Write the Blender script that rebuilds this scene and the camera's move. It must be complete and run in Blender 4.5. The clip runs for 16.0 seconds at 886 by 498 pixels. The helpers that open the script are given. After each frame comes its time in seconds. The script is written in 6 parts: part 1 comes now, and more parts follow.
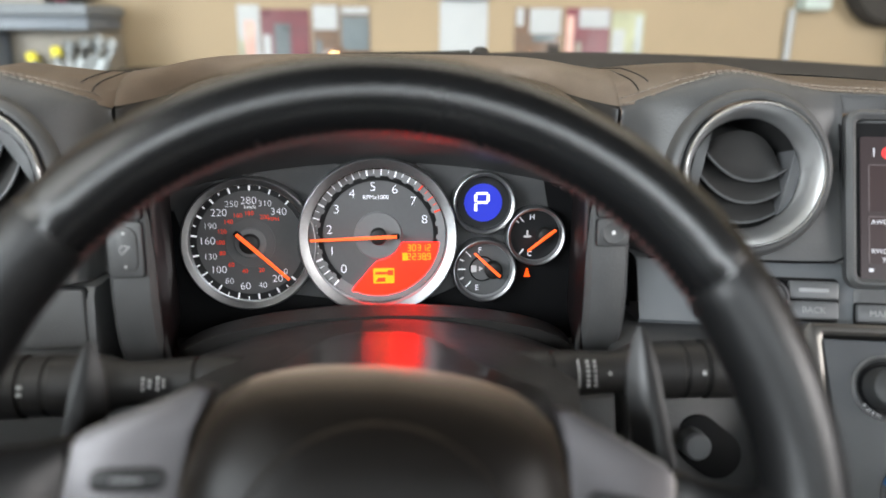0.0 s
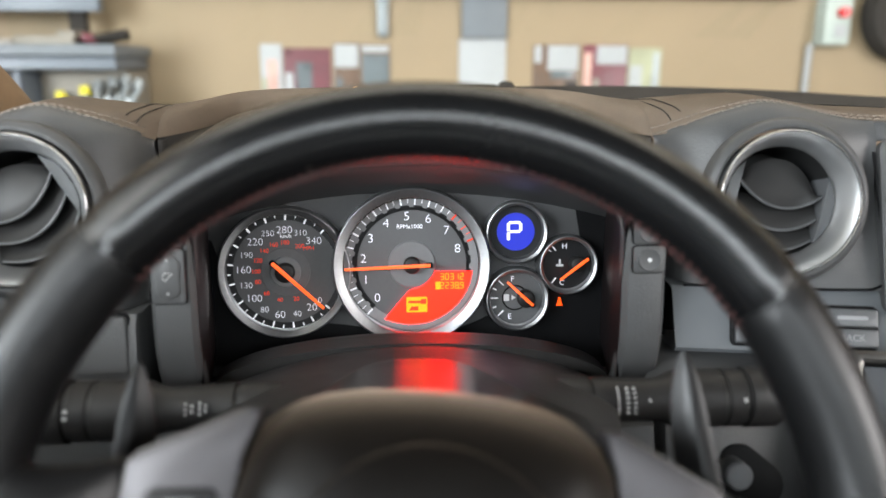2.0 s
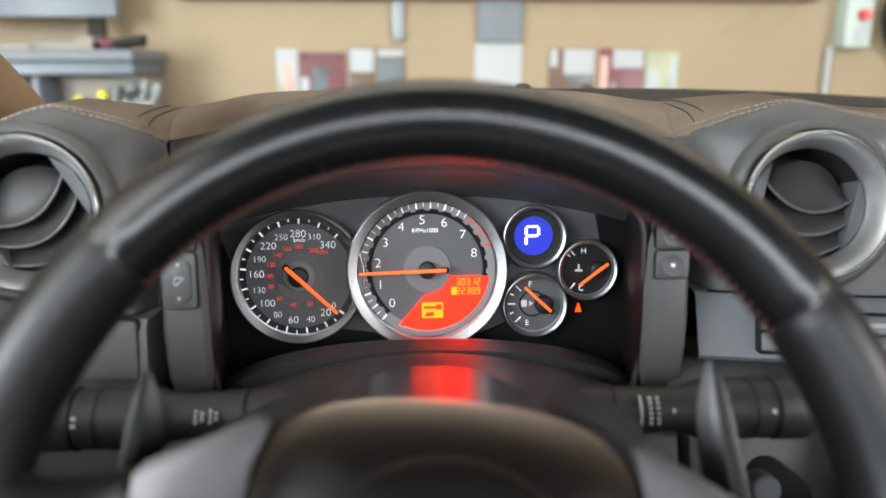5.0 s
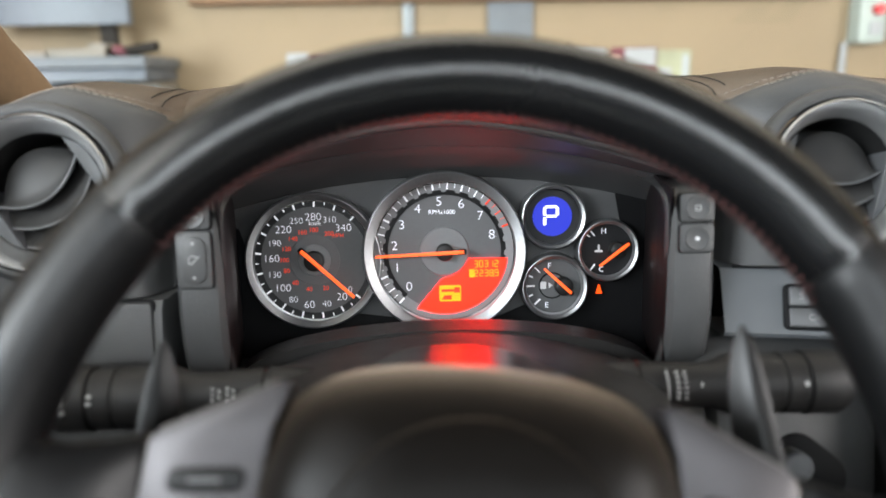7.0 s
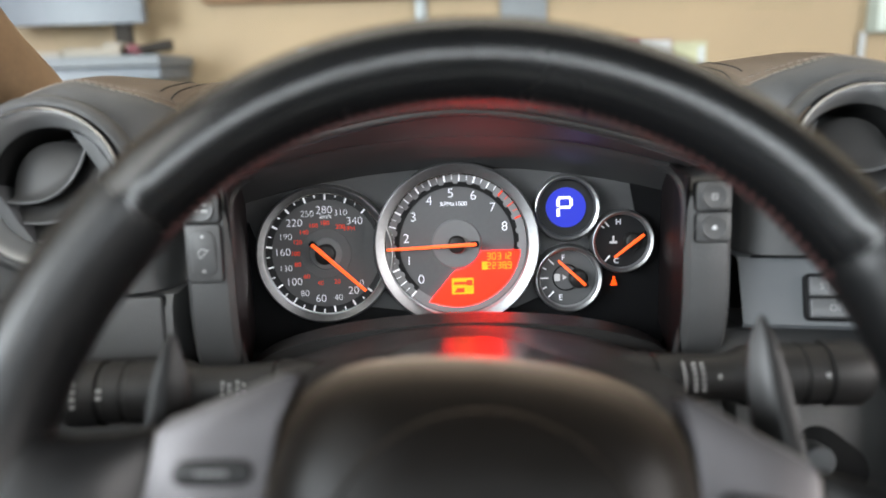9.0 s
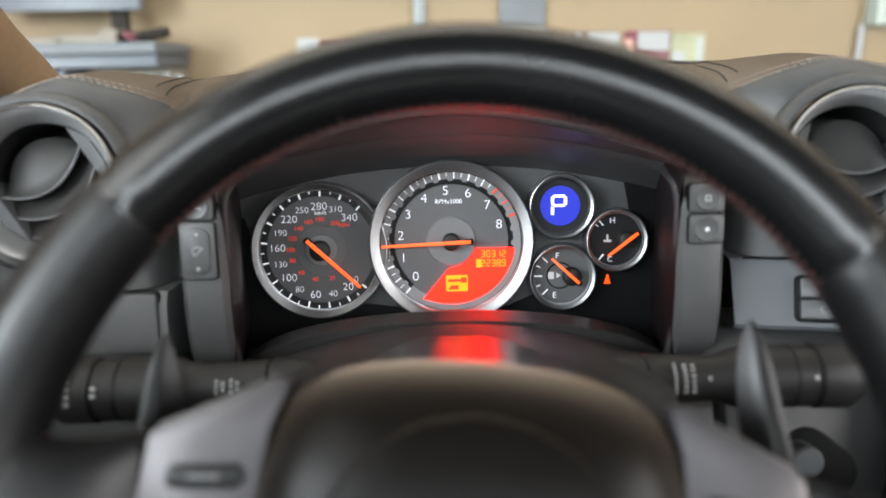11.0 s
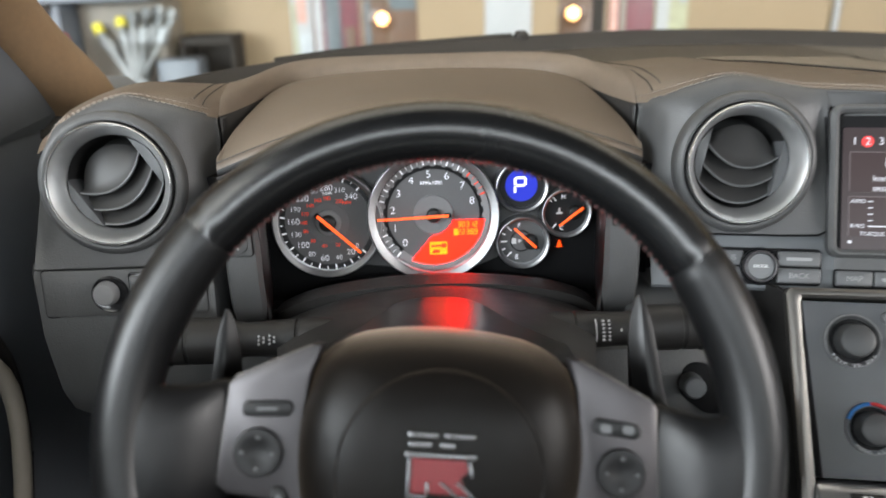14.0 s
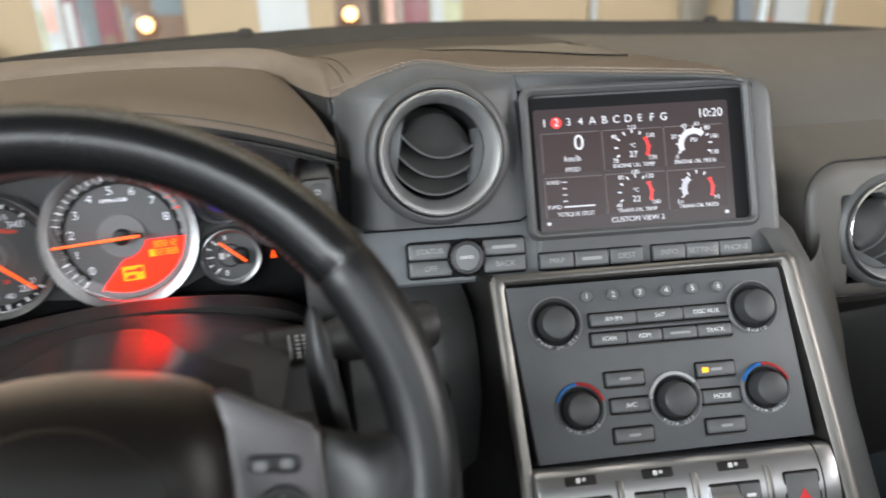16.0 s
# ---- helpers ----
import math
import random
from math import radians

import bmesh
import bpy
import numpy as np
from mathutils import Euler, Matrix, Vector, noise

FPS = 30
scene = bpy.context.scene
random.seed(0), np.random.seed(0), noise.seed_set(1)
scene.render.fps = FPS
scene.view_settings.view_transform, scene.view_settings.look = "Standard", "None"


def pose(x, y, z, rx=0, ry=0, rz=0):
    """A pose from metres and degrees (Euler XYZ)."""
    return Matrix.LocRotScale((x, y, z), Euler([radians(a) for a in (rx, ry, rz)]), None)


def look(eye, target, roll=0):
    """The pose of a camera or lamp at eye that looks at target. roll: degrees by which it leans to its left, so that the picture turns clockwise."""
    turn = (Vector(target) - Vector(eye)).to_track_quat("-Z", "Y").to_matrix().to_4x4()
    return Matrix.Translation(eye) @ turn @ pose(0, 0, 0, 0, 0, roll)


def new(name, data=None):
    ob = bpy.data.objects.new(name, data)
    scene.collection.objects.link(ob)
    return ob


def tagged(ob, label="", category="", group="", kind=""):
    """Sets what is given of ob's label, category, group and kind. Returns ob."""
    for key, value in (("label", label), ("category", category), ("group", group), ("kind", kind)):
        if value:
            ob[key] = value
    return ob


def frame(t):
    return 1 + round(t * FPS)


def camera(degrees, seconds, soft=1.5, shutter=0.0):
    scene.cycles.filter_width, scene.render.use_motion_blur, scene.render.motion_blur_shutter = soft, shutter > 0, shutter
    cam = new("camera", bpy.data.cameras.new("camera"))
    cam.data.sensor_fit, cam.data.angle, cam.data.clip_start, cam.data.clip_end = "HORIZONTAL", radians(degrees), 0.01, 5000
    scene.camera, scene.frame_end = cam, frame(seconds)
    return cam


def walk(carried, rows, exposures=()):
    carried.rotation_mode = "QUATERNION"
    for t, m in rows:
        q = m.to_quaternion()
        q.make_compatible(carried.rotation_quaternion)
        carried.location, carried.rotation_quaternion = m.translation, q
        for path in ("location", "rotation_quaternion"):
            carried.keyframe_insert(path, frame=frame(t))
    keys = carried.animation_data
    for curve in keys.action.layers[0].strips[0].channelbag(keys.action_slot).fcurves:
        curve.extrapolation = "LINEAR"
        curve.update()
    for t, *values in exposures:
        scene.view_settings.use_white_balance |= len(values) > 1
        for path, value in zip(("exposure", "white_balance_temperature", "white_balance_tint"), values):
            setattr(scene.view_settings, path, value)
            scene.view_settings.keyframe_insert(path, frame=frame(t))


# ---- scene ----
# Cabin of a parked sports car in a workshop: x to the right of the wheel, y ahead, z up from the workshop floor.
cam = camera(62.4, 16.0, soft=1.6, shutter=0.35)
cam.data.dof.use_dof = True
cam.data.dof.focus_distance = 0.57
cam.data.dof.aperture_fstop = 3.9
PATH = [
    (0, (0.0030, -0.4200, 1.0570), (0.1720, 1.4880, 0.4830), 0.5),
    (0.5, (-0.0020, -0.4220, 1.0560), (0.1400, 1.5010, 0.5270), 0.3),
    (1, (-0.0040, -0.4250, 1.0560), (0.1350, 1.5080, 0.5620), 0.2),
    (1.5, (-0.0070, -0.4260, 1.0530), (0.1280, 1.5100, 0.5690), 0.2),
    (2, (-0.0100, -0.4240, 1.0530), (0.1170, 1.5130, 0.5730), 0.1),
    (2.5, (-0.0060, -0.4230, 1.0510), (0.1140, 1.5160, 0.5730), 0.1),
    (3, (-0.0090, -0.4210, 1.0520), (0.1030, 1.5190, 0.5790), -0.0),
    (3.5, (-0.0100, -0.4210, 1.0520), (0.0950, 1.5210, 0.5840), -0.0),
    (6, (-0.0110, -0.4090, 1.0440), (0.0610, 1.5340, 0.5760), -0.4),
    (6.5, (-0.0130, -0.4100, 1.0340), (0.0510, 1.5360, 0.5750), -0.7),
    (7, (-0.0140, -0.4090, 1.0310), (0.0400, 1.5390, 0.5810), -1.0),
    (7.5, (-0.0140, -0.4090, 1.0320), (0.0290, 1.5410, 0.5890), -1.4),
    (8, (-0.0130, -0.4050, 1.0310), (0.0170, 1.5450, 0.5890), -1.6),
    (8.5, (-0.0140, -0.4060, 1.0320), (0.0060, 1.5430, 0.5840), -1.8),
    (9, (-0.0120, -0.4040, 1.0270), (0.0010, 1.5420, 0.5680), -1.7),
    (11.5, (-0.0100, -0.4040, 1.0340), (0.0140, 1.5350, 0.5430), -1.1),
    (12, (-0.0100, -0.4050, 1.0340), (0.0180, 1.5340, 0.5430), -1.1),
    (12.5, (-0.0090, -0.4060, 1.0360), (0.0180, 1.5310, 0.5380), -1.1),
    (13, (-0.0100, -0.4060, 1.0340), (0.0140, 1.5320, 0.5390), -1.1),
    (13.5, (-0.0050, -0.4270, 1.0510), (0.0000, 1.4900, 0.4790), -1.5),
    (14, (-0.0020, -0.5130, 1.1110), (0.0310, 1.3580, 0.4040), -1.6),
    (14.5, (0.0120, -0.5670, 1.1640), (0.0740, 1.2950, 0.4360), -1.4),
    (15, (0.0170, -0.5800, 1.1550), (0.1490, 1.2770, 0.4230), -1.4),
    (15.5, (0.0420, -0.5520, 1.1360), (0.3510, 1.2810, 0.3980), -1.5),
    (16, (0.0960, -0.4830, 1.0950), (0.6000, 1.3170, 0.3820), -2.3),
]
walk(cam, [(t, look(e, g, r)) for t, e, g, r in PATH], [(0, 0.0), (16, 0.0)])

# ---- light ----
world = bpy.data.worlds.new("world")
world.use_nodes = True
scene.world = world
world.node_tree.nodes["Background"].inputs[0].default_value = (0.66, 0.82, 1.0, 1)
world.node_tree.nodes["Background"].inputs[1].default_value = 0.84


def area_lamp(name, eye, target, sx, sy, watts, colour):
    data = bpy.data.lights.new(name, "AREA")
    data.shape, data.size, data.size_y, data.energy, data.color = "RECTANGLE", sx, sy, watts, colour
    ob = new(name, data)
    ob.matrix_world = look(eye, target)
    return ob


area_lamp("daylight_rear", (0.4, -4.7, 2.35), (0.3, 0, 1.05), 5.0, 0.7, 150, (0.86, 0.94, 1.0))
area_lamp("daylight_right", (4.3, -2.0, 1.6), (0, -0.2, 1.0), 3.4, 1.8, 410, (0.97, 0.95, 0.95))
area_lamp("daylight_left", (-3.3, -2.2, 1.7), (0, -0.2, 1.0), 3.4, 1.8, 780, (0.87, 0.94, 0.99))
area_lamp("tube_light_front", (0.5, 0.9, 3.0), (0.5, 1.1, 0), 3.6, 0.5, 17, (1.0, 0.9, 0.74))
# Fill light added above the rear; no such tube is known.
area_lamp("rear_ceiling_fill", (0.4, -1.6, 3.0), (0.4, -1.6, 0), 3.6, 0.5, 42, (1.0, 0.94, 0.84))


# ---- materials ----
def material(name, base, rough=0.5, metal=0.0, vary=0.12, scale=60.0, bump=0.0, bump_scale=600.0, emit=None, strength=0.0, coat=0.0, spec=0.5, aniso=0.0, sheen=0.0):
    m = bpy.data.materials.new(name)
    m.use_nodes = True
    nt = m.node_tree
    b = nt.nodes["Principled BSDF"]
    b.inputs["Roughness"].default_value = rough
    b.inputs["Metallic"].default_value = metal
    b.inputs["Specular IOR Level"].default_value = spec
    b.inputs["Coat Weight"].default_value = coat
    b.inputs["Coat Roughness"].default_value = 0.08
    b.inputs["Sheen Weight"].default_value, b.inputs["Sheen Roughness"].default_value = sheen, 0.4
    # Warm tint imitates the beige wall reflected along the airbag top.
    b.inputs["Sheen Tint"].default_value = (1.0, 0.76, 0.56, 1)
    b.inputs["Base Color"].default_value = (*base, 1)
    if aniso:
        b.inputs["Anisotropic"].default_value = aniso
    if emit:
        b.inputs["Emission Color"].default_value = (*emit, 1)
        b.inputs["Emission Strength"].default_value = strength
    if vary or bump:
        co = nt.nodes.new("ShaderNodeTexCoord")
    if vary:
        n1 = nt.nodes.new("ShaderNodeTexNoise")
        n1.inputs["Scale"].default_value, n1.inputs["Detail"].default_value = scale, 5
        n2 = nt.nodes.new("ShaderNodeTexNoise")
        n2.inputs["Scale"].default_value, n2.inputs["Detail"].default_value = scale * 0.12, 3
        mix = nt.nodes.new("ShaderNodeMath")
        mix.operation = "ADD"
        ramp = nt.nodes.new("ShaderNodeMapRange")
        ramp.inputs["From Min"].default_value, ramp.inputs["From Max"].default_value = 0.7, 1.3
        ramp.inputs["To Min"].default_value, ramp.inputs["To Max"].default_value = 1 - vary, 1 + vary
        mul = nt.nodes.new("ShaderNodeVectorMath")
        mul.operation = "SCALE"
        mul.inputs[0].default_value = base
        rr = nt.nodes.new("ShaderNodeMapRange")
        rr.inputs["From Min"].default_value, rr.inputs["From Max"].default_value = 0.7, 1.3
        rr.inputs["To Min"].default_value, rr.inputs["To Max"].default_value = max(0.02, rough - 0.5 * vary), min(1, rough + 0.5 * vary)
        for n in (n1, n2):
            nt.links.new(co.outputs["Object"], n.inputs["Vector"])
        nt.links.new(n1.outputs["Fac"], mix.inputs[0])
        nt.links.new(n2.outputs["Fac"], mix.inputs[1])
        nt.links.new(mix.outputs[0], ramp.inputs["Value"])
        nt.links.new(mix.outputs[0], rr.inputs["Value"])
        nt.links.new(ramp.outputs[0], mul.inputs["Scale"])
        nt.links.new(mul.outputs[0], b.inputs["Base Color"])
        nt.links.new(rr.outputs[0], b.inputs["Roughness"])
    if bump:
        v = nt.nodes.new("ShaderNodeTexVoronoi")
        v.inputs["Scale"].default_value = bump_scale
        n3 = nt.nodes.new("ShaderNodeTexNoise")
        n3.inputs["Scale"].default_value = bump_scale * 0.4
        add = nt.nodes.new("ShaderNodeMath")
        add.operation = "ADD"
        bp = nt.nodes.new("ShaderNodeBump")
        bp.inputs["Strength"].default_value, bp.inputs["Distance"].default_value = bump, 0.0006
        nt.links.new(co.outputs["Object"], v.inputs["Vector"])
        nt.links.new(co.outputs["Object"], n3.inputs["Vector"])
        nt.links.new(v.outputs["Distance"], add.inputs[0])
        nt.links.new(n3.outputs["Fac"], add.inputs[1])
        nt.links.new(add.outputs[0], bp.inputs["Height"])
        nt.links.new(bp.outputs[0], b.inputs["Normal"])
    return m


# One dash leather, two tones: warm top light browns the pad, fascia stays grey.
M_PAD = material("dash_leather_warm_lit", (0.215, 0.165, 0.124), 0.47, vary=0.1, bump=0.25, bump_scale=900)
M_FACE = material("fascia_grain", (0.054, 0.0545, 0.055), 0.46, vary=0.08, bump=0.25, bump_scale=1100)
M_ARM = material("spoke_leather", (0.0045, 0.0046, 0.005), 0.42, vary=0.2, scale=40, bump=0.1, bump_scale=1000, spec=0.34)
M_PLATE = material("radio_plate_grey", (0.068, 0.071, 0.076), 0.45, vary=0.06, bump=0.12, bump_scale=1400)
M_RIM = material("wheel_leather", (0.0032, 0.0033, 0.0036), 0.25, vary=0.05, scale=40, bump=0.05, bump_scale=1100, spec=0.8)
M_BAG = material("airbag_vinyl", (0.003, 0.0026, 0.0023), 0.36, vary=0.1, bump=0.08, bump_scale=1300, spec=0.13, sheen=0.33)
M_PLASTIC = material("black_plastic", (0.012, 0.0112, 0.0108), 0.5, vary=0.1, bump=0.15, bump_scale=1400, spec=0.35)
M_SLAT = material("vent_slat", (0.026, 0.0255, 0.025), 0.4, vary=0.06, spec=0.3)
M_BAND = material("tick_band_silver", (0.2, 0.2, 0.205), 0.4, vary=0.05, scale=300)
M_HUB = material("hub_grey", (0.155, 0.155, 0.158), 0.42, vary=0.05, scale=300)
M_PADDLE = material("paddle_magnesium", (0.009, 0.009, 0.0093), 0.4, 0.0, vary=0.06, spec=0.28)
M_PAS = material("passenger_leather", (0.064, 0.058, 0.051), 0.5, vary=0.1, bump=0.2, bump_scale=900)
# Panel is tinted lighter for reflected windscreen light; tray tone set against its shade.
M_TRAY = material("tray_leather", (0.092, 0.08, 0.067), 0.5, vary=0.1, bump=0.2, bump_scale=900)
M_SPK = material("speaker_panel_lit_leather", (0.098, 0.082, 0.065), 0.5, vary=0.1, bump=0.2, bump_scale=900)
M_PERF = material("perforated_leather", (0.0045, 0.0047, 0.005), 0.38, vary=0.08, scale=40, bump=0.14, bump_scale=800, spec=0.4)
M_GREY = material("grey_plastic", (0.086, 0.092, 0.098), 0.45, vary=0.06, bump=0.12, bump_scale=1400)
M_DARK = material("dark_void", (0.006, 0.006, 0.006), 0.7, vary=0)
M_GLOSS = material("gloss_black", (0.008, 0.008, 0.009), 0.16, vary=0.1)
M_SHROUD = material("shroud_plastic", (0.022, 0.0215, 0.021), 0.28, vary=0.0, spec=0.09)
M_COLUMN = material("column_plastic", (0.021, 0.02, 0.0195), 0.44, vary=0.08, bump=0.2, bump_scale=1500, spec=0.32)
M_SATIN = material("satin_silver", (0.42, 0.42, 0.43), 0.35, 0.9, vary=0)
M_RING = material("vent_ring_satin", (0.47, 0.475, 0.475), 0.42, 0.92, vary=0)
M_BEAD = material("vent_ring_edge", (0.6, 0.6, 0.6), 0.24, 0.95, vary=0)
M_BRUSH = material("brushed_bezel", (0.29, 0.293, 0.298), 0.36, 0.85, vary=0.1, scale=300, aniso=0.75)
M_SPOKE = material("spoke_silver_paint", (0.06, 0.0565, 0.059), 0.38, 0.6, vary=0.04, scale=300)
M_TRIM = material("trim_silver", (0.15, 0.142, 0.132), 0.36, 0.85, vary=0)
M_CHROME = material("chrome", (0.55, 0.55, 0.55), 0.16, 1.0, vary=0.03)
M_SPEEDGREY = material("speedometer_grey", (0.085, 0.086, 0.088), 0.45, vary=0.05, scale=300)
M_FACEGREY = material("gauge_face_grey", (0.095, 0.095, 0.098), 0.5, vary=0.05, scale=300)
M_BACKING = material("cluster_backing", (0.05, 0.05, 0.051), 0.5, vary=0.05, scale=300)
M_FACEBLACK = material("gauge_face_black", (0.006, 0.006, 0.007), 0.45, vary=0)
M_TICK = material("tick_white", (0.8, 0.8, 0.82), 0.5, vary=0, emit=(0.9, 0.92, 1.0), strength=0.45)
M_NUM = material("numeral_white", (0.8, 0.8, 0.85), 0.5, vary=0, emit=(0.85, 0.88, 1.0), strength=0.4)
M_REDNUM = material("numeral_red", (0.5, 0.03, 0.01), 0.5, vary=0, emit=(1.0, 0.06, 0.01), strength=0.55)
M_NEEDLE = material("needle_orange", (0.8, 0.12, 0.03), 0.4, vary=0, emit=(1.0, 0.1, 0.006), strength=1.2)
M_LCD = material("lcd_red", (0.4, 0.02, 0.0), 0.4, vary=0.05, emit=(1.0, 0.0025, 0.0008), strength=13)
M_AMBER = material("lcd_amber", (0.5, 0.2, 0.0), 0.4, vary=0, emit=(1.0, 0.36, 0.01), strength=1.2)
M_BLUE = material("lcd_blue", (0.01, 0.015, 0.16), 0.4, vary=0, emit=(0.018, 0.034, 0.6), strength=0.95)
M_WHITE_LIT = material("lit_white", (0.8, 0.8, 0.8), 0.5, vary=0, emit=(1, 1, 1), strength=0.9)
M_SCREENTEXT = material("screen_text", (0.4, 0.4, 0.42), 0.4, vary=0, emit=(0.85, 0.85, 0.95), strength=0.36, spec=0.2)
M_WARN = material("warning_red", (0.5, 0.06, 0.0), 0.4, vary=0, emit=(1.0, 0.07, 0.004), strength=1.8)
# Screen and tile emission also carries the grey haze reflected on the glass.
M_SCREEN = material("screen_hazed_black", (0.012, 0.009, 0.009), 0.28, vary=0, spec=0.22, emit=(0.055, 0.043, 0.046), strength=0.95)
M_TILE = material("screen_tile", (0.02, 0.014, 0.014), 0.28, vary=0, spec=0.22, emit=(0.042, 0.029, 0.03), strength=0.9)
M_TILEEDGE = material("screen_tile_edge", (0.05, 0.045, 0.045), 0.3, vary=0, emit=(0.16, 0.13, 0.135), strength=0.7, spec=0.2)
M_SCREENRED = material("screen_red", (0.4, 0.02, 0.02), 0.3, vary=0, emit=(0.9, 0.05, 0.05), strength=0.7)
M_LEGEND = material("button_legend", (0.6, 0.6, 0.61), 0.5, vary=0)
M_BADGERED = material("badge_red", (0.13, 0.006, 0.009), 0.35, vary=0)
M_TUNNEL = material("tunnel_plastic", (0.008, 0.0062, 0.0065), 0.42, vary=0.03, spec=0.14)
M_LIP = material("hood_lip_plastic", (0.026, 0.0255, 0.025), 0.4, vary=0.08, bump=0.1, bump_scale=1400)
M_VISOR = material("visor_lit_grey", (0.075, 0.07, 0.072), 0.42, vary=0.05, spec=0.4)
M_LED = material("amber_led", (0.5, 0.25, 0.0), 0.4, vary=0, emit=(1.0, 0.42, 0.01), strength=1.5)
M_KEYTEXT = material("key_print", (0.22, 0.22, 0.225), 0.5, vary=0)
M_MARK = material("stalk_print", (0.36, 0.36, 0.36), 0.5, vary=0)
M_BADGE = material("badge_chrome", (0.17, 0.17, 0.175), 0.25, 0.9, vary=0)
M_STITCH = material("stitch_thread", (0.2, 0.168, 0.14), 0.8, vary=0.2, scale=900)
M_REDSTITCH = material("rim_thread_red_lit", (0.085, 0.032, 0.03), 0.8, vary=0.2, scale=900)
M_KNOB = material("knob_rubber", (0.035, 0.036, 0.037), 0.45, vary=0.08)
M_BUTTON = material("button_grey", (0.08, 0.082, 0.085), 0.38, vary=0.05)
M_RED = material("red_plastic", (0.55, 0.015, 0.02), 0.4, vary=0.08)
M_HEAT = material("print_red", (0.5, 0.03, 0.03), 0.5, vary=0)
M_COLD = material("print_blue", (0.03, 0.2, 0.55), 0.5, vary=0)
M_WALL = material("beige_wall_paint", (0.252, 0.191, 0.1175), 0.7, vary=0.06, scale=3, bump=0.2, bump_scale=60)
M_FLOOR = material("workshop_floor", (0.3, 0.3, 0.29), 0.5, vary=0.2, scale=4)
M_CEIL = material("ceiling_paint", (0.72, 0.7, 0.66), 0.8, vary=0.05, scale=3)
M_PAPER = material("white_paper", (0.32, 0.333, 0.34), 0.6, vary=0.04, scale=20)
M_BOARD = material("grey_board", (0.13, 0.145, 0.16), 0.6, vary=0.08, scale=12)
M_BROWN = material("brown_print", (0.085, 0.045, 0.023), 0.35, vary=0.3, scale=14)
M_MAROON = material("maroon_print", (0.11, 0.02, 0.03), 0.4, vary=0.3, scale=14)
M_SLATE = material("slate_print", (0.08, 0.1, 0.11), 0.4, vary=0.3, scale=14)
M_PALEGREY = material("pale_grey_print", (0.34, 0.37, 0.39), 0.5, vary=0.25, scale=14)
M_RAIL = material("rail_wood", (0.16, 0.09, 0.045), 0.6, vary=0.2, scale=12)
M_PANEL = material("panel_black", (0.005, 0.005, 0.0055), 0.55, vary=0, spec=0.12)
M_OLIVE = material("olive_print", (0.3, 0.31, 0.2), 0.5, vary=0.3, scale=14)
M_PINK = material("pink_print", (0.5, 0.3, 0.25), 0.5, vary=0.2, scale=14)
M_CABINET = material("cabinet_bluegrey", (0.105, 0.122, 0.145), 0.45, vary=0.08, scale=8)
M_TAUPE = material("taupe_board", (0.2, 0.18, 0.15), 0.6, vary=0.1, scale=8)
M_STEEL = material("tool_steel", (0.2, 0.22, 0.23), 0.45, 0.5, vary=0.1, scale=30)
M_CLAMP = material("clamp_galvanised", (0.24, 0.255, 0.26), 0.42, 0.3, vary=0.15, scale=30)
M_YELLOW = material("yellow_plastic", (0.7, 0.6, 0.05), 0.5, vary=0.08)
M_GREENBOX = material("switch_box_grey", (0.35, 0.4, 0.37), 0.5, vary=0.08, scale=20)
M_GLINT = material("headlamp_glow", (1, 0.8, 0.5), 0.5, vary=0, emit=(1.0, 0.52, 0.17), strength=6.5)
# Orange light on the pillars is mixed into their base colour.
M_PILLAR = material("pillar_cloth_glow", (0.18, 0.115, 0.062), 0.8, vary=0.1, scale=200, bump=0.3, bump_scale=1500)
M_LINER = material("roof_liner", (0.1, 0.095, 0.09), 0.9, vary=0.1, scale=200)
M_DOOR = material("door_vinyl", (0.085, 0.094, 0.106), 0.5, vary=0.1, bump=0.2, bump_scale=900)
# Pinkish base imitates the beige wall mirrored in the bonnet.
M_PAINT = material("bonnet_wall_tint", (0.45, 0.36, 0.32), 0.25, 0.4, vary=0.03, coat=1.0)
M_COWL = material("cowl_black", (0.032, 0.029, 0.026), 0.85, vary=0.1, spec=0.15)

bt_ = M_BRUSH.node_tree
turned_ = bt_.nodes.new("ShaderNodeTangent")
turned_.direction_type, turned_.axis = "RADIAL", "Y"
bt_.links.new(turned_.outputs[0], bt_.nodes["Principled BSDF"].inputs["Tangent"])

M_GLASS = bpy.data.materials.new("windscreen_glass")
M_GLASS.use_nodes = True
gn_ = M_GLASS.node_tree
gn_.nodes.remove(gn_.nodes["Principled BSDF"])
clear_, gloss_, gmix_ = (gn_.nodes.new(n_) for n_ in ("ShaderNodeBsdfTransparent", "ShaderNodeBsdfGlossy", "ShaderNodeMixShader"))
clear_.inputs[0].default_value = (0.97, 0.985, 0.975, 1)
gloss_.inputs["Roughness"].default_value = 0.02
gmix_.inputs[0].default_value = 0.015
gn_.links.new(clear_.outputs[0], gmix_.inputs[1])
gn_.links.new(gloss_.outputs[0], gmix_.inputs[2])
gn_.links.new(gmix_.outputs[0], gn_.nodes["Material Output"].inputs[0])


# ---- building helpers ----
def root(name, loc, label, category, group="", kind=""):
    ob = new(name)
    ob.location = loc
    ob.empty_display_size = 0.02
    return tagged(ob, label, category, group, kind)


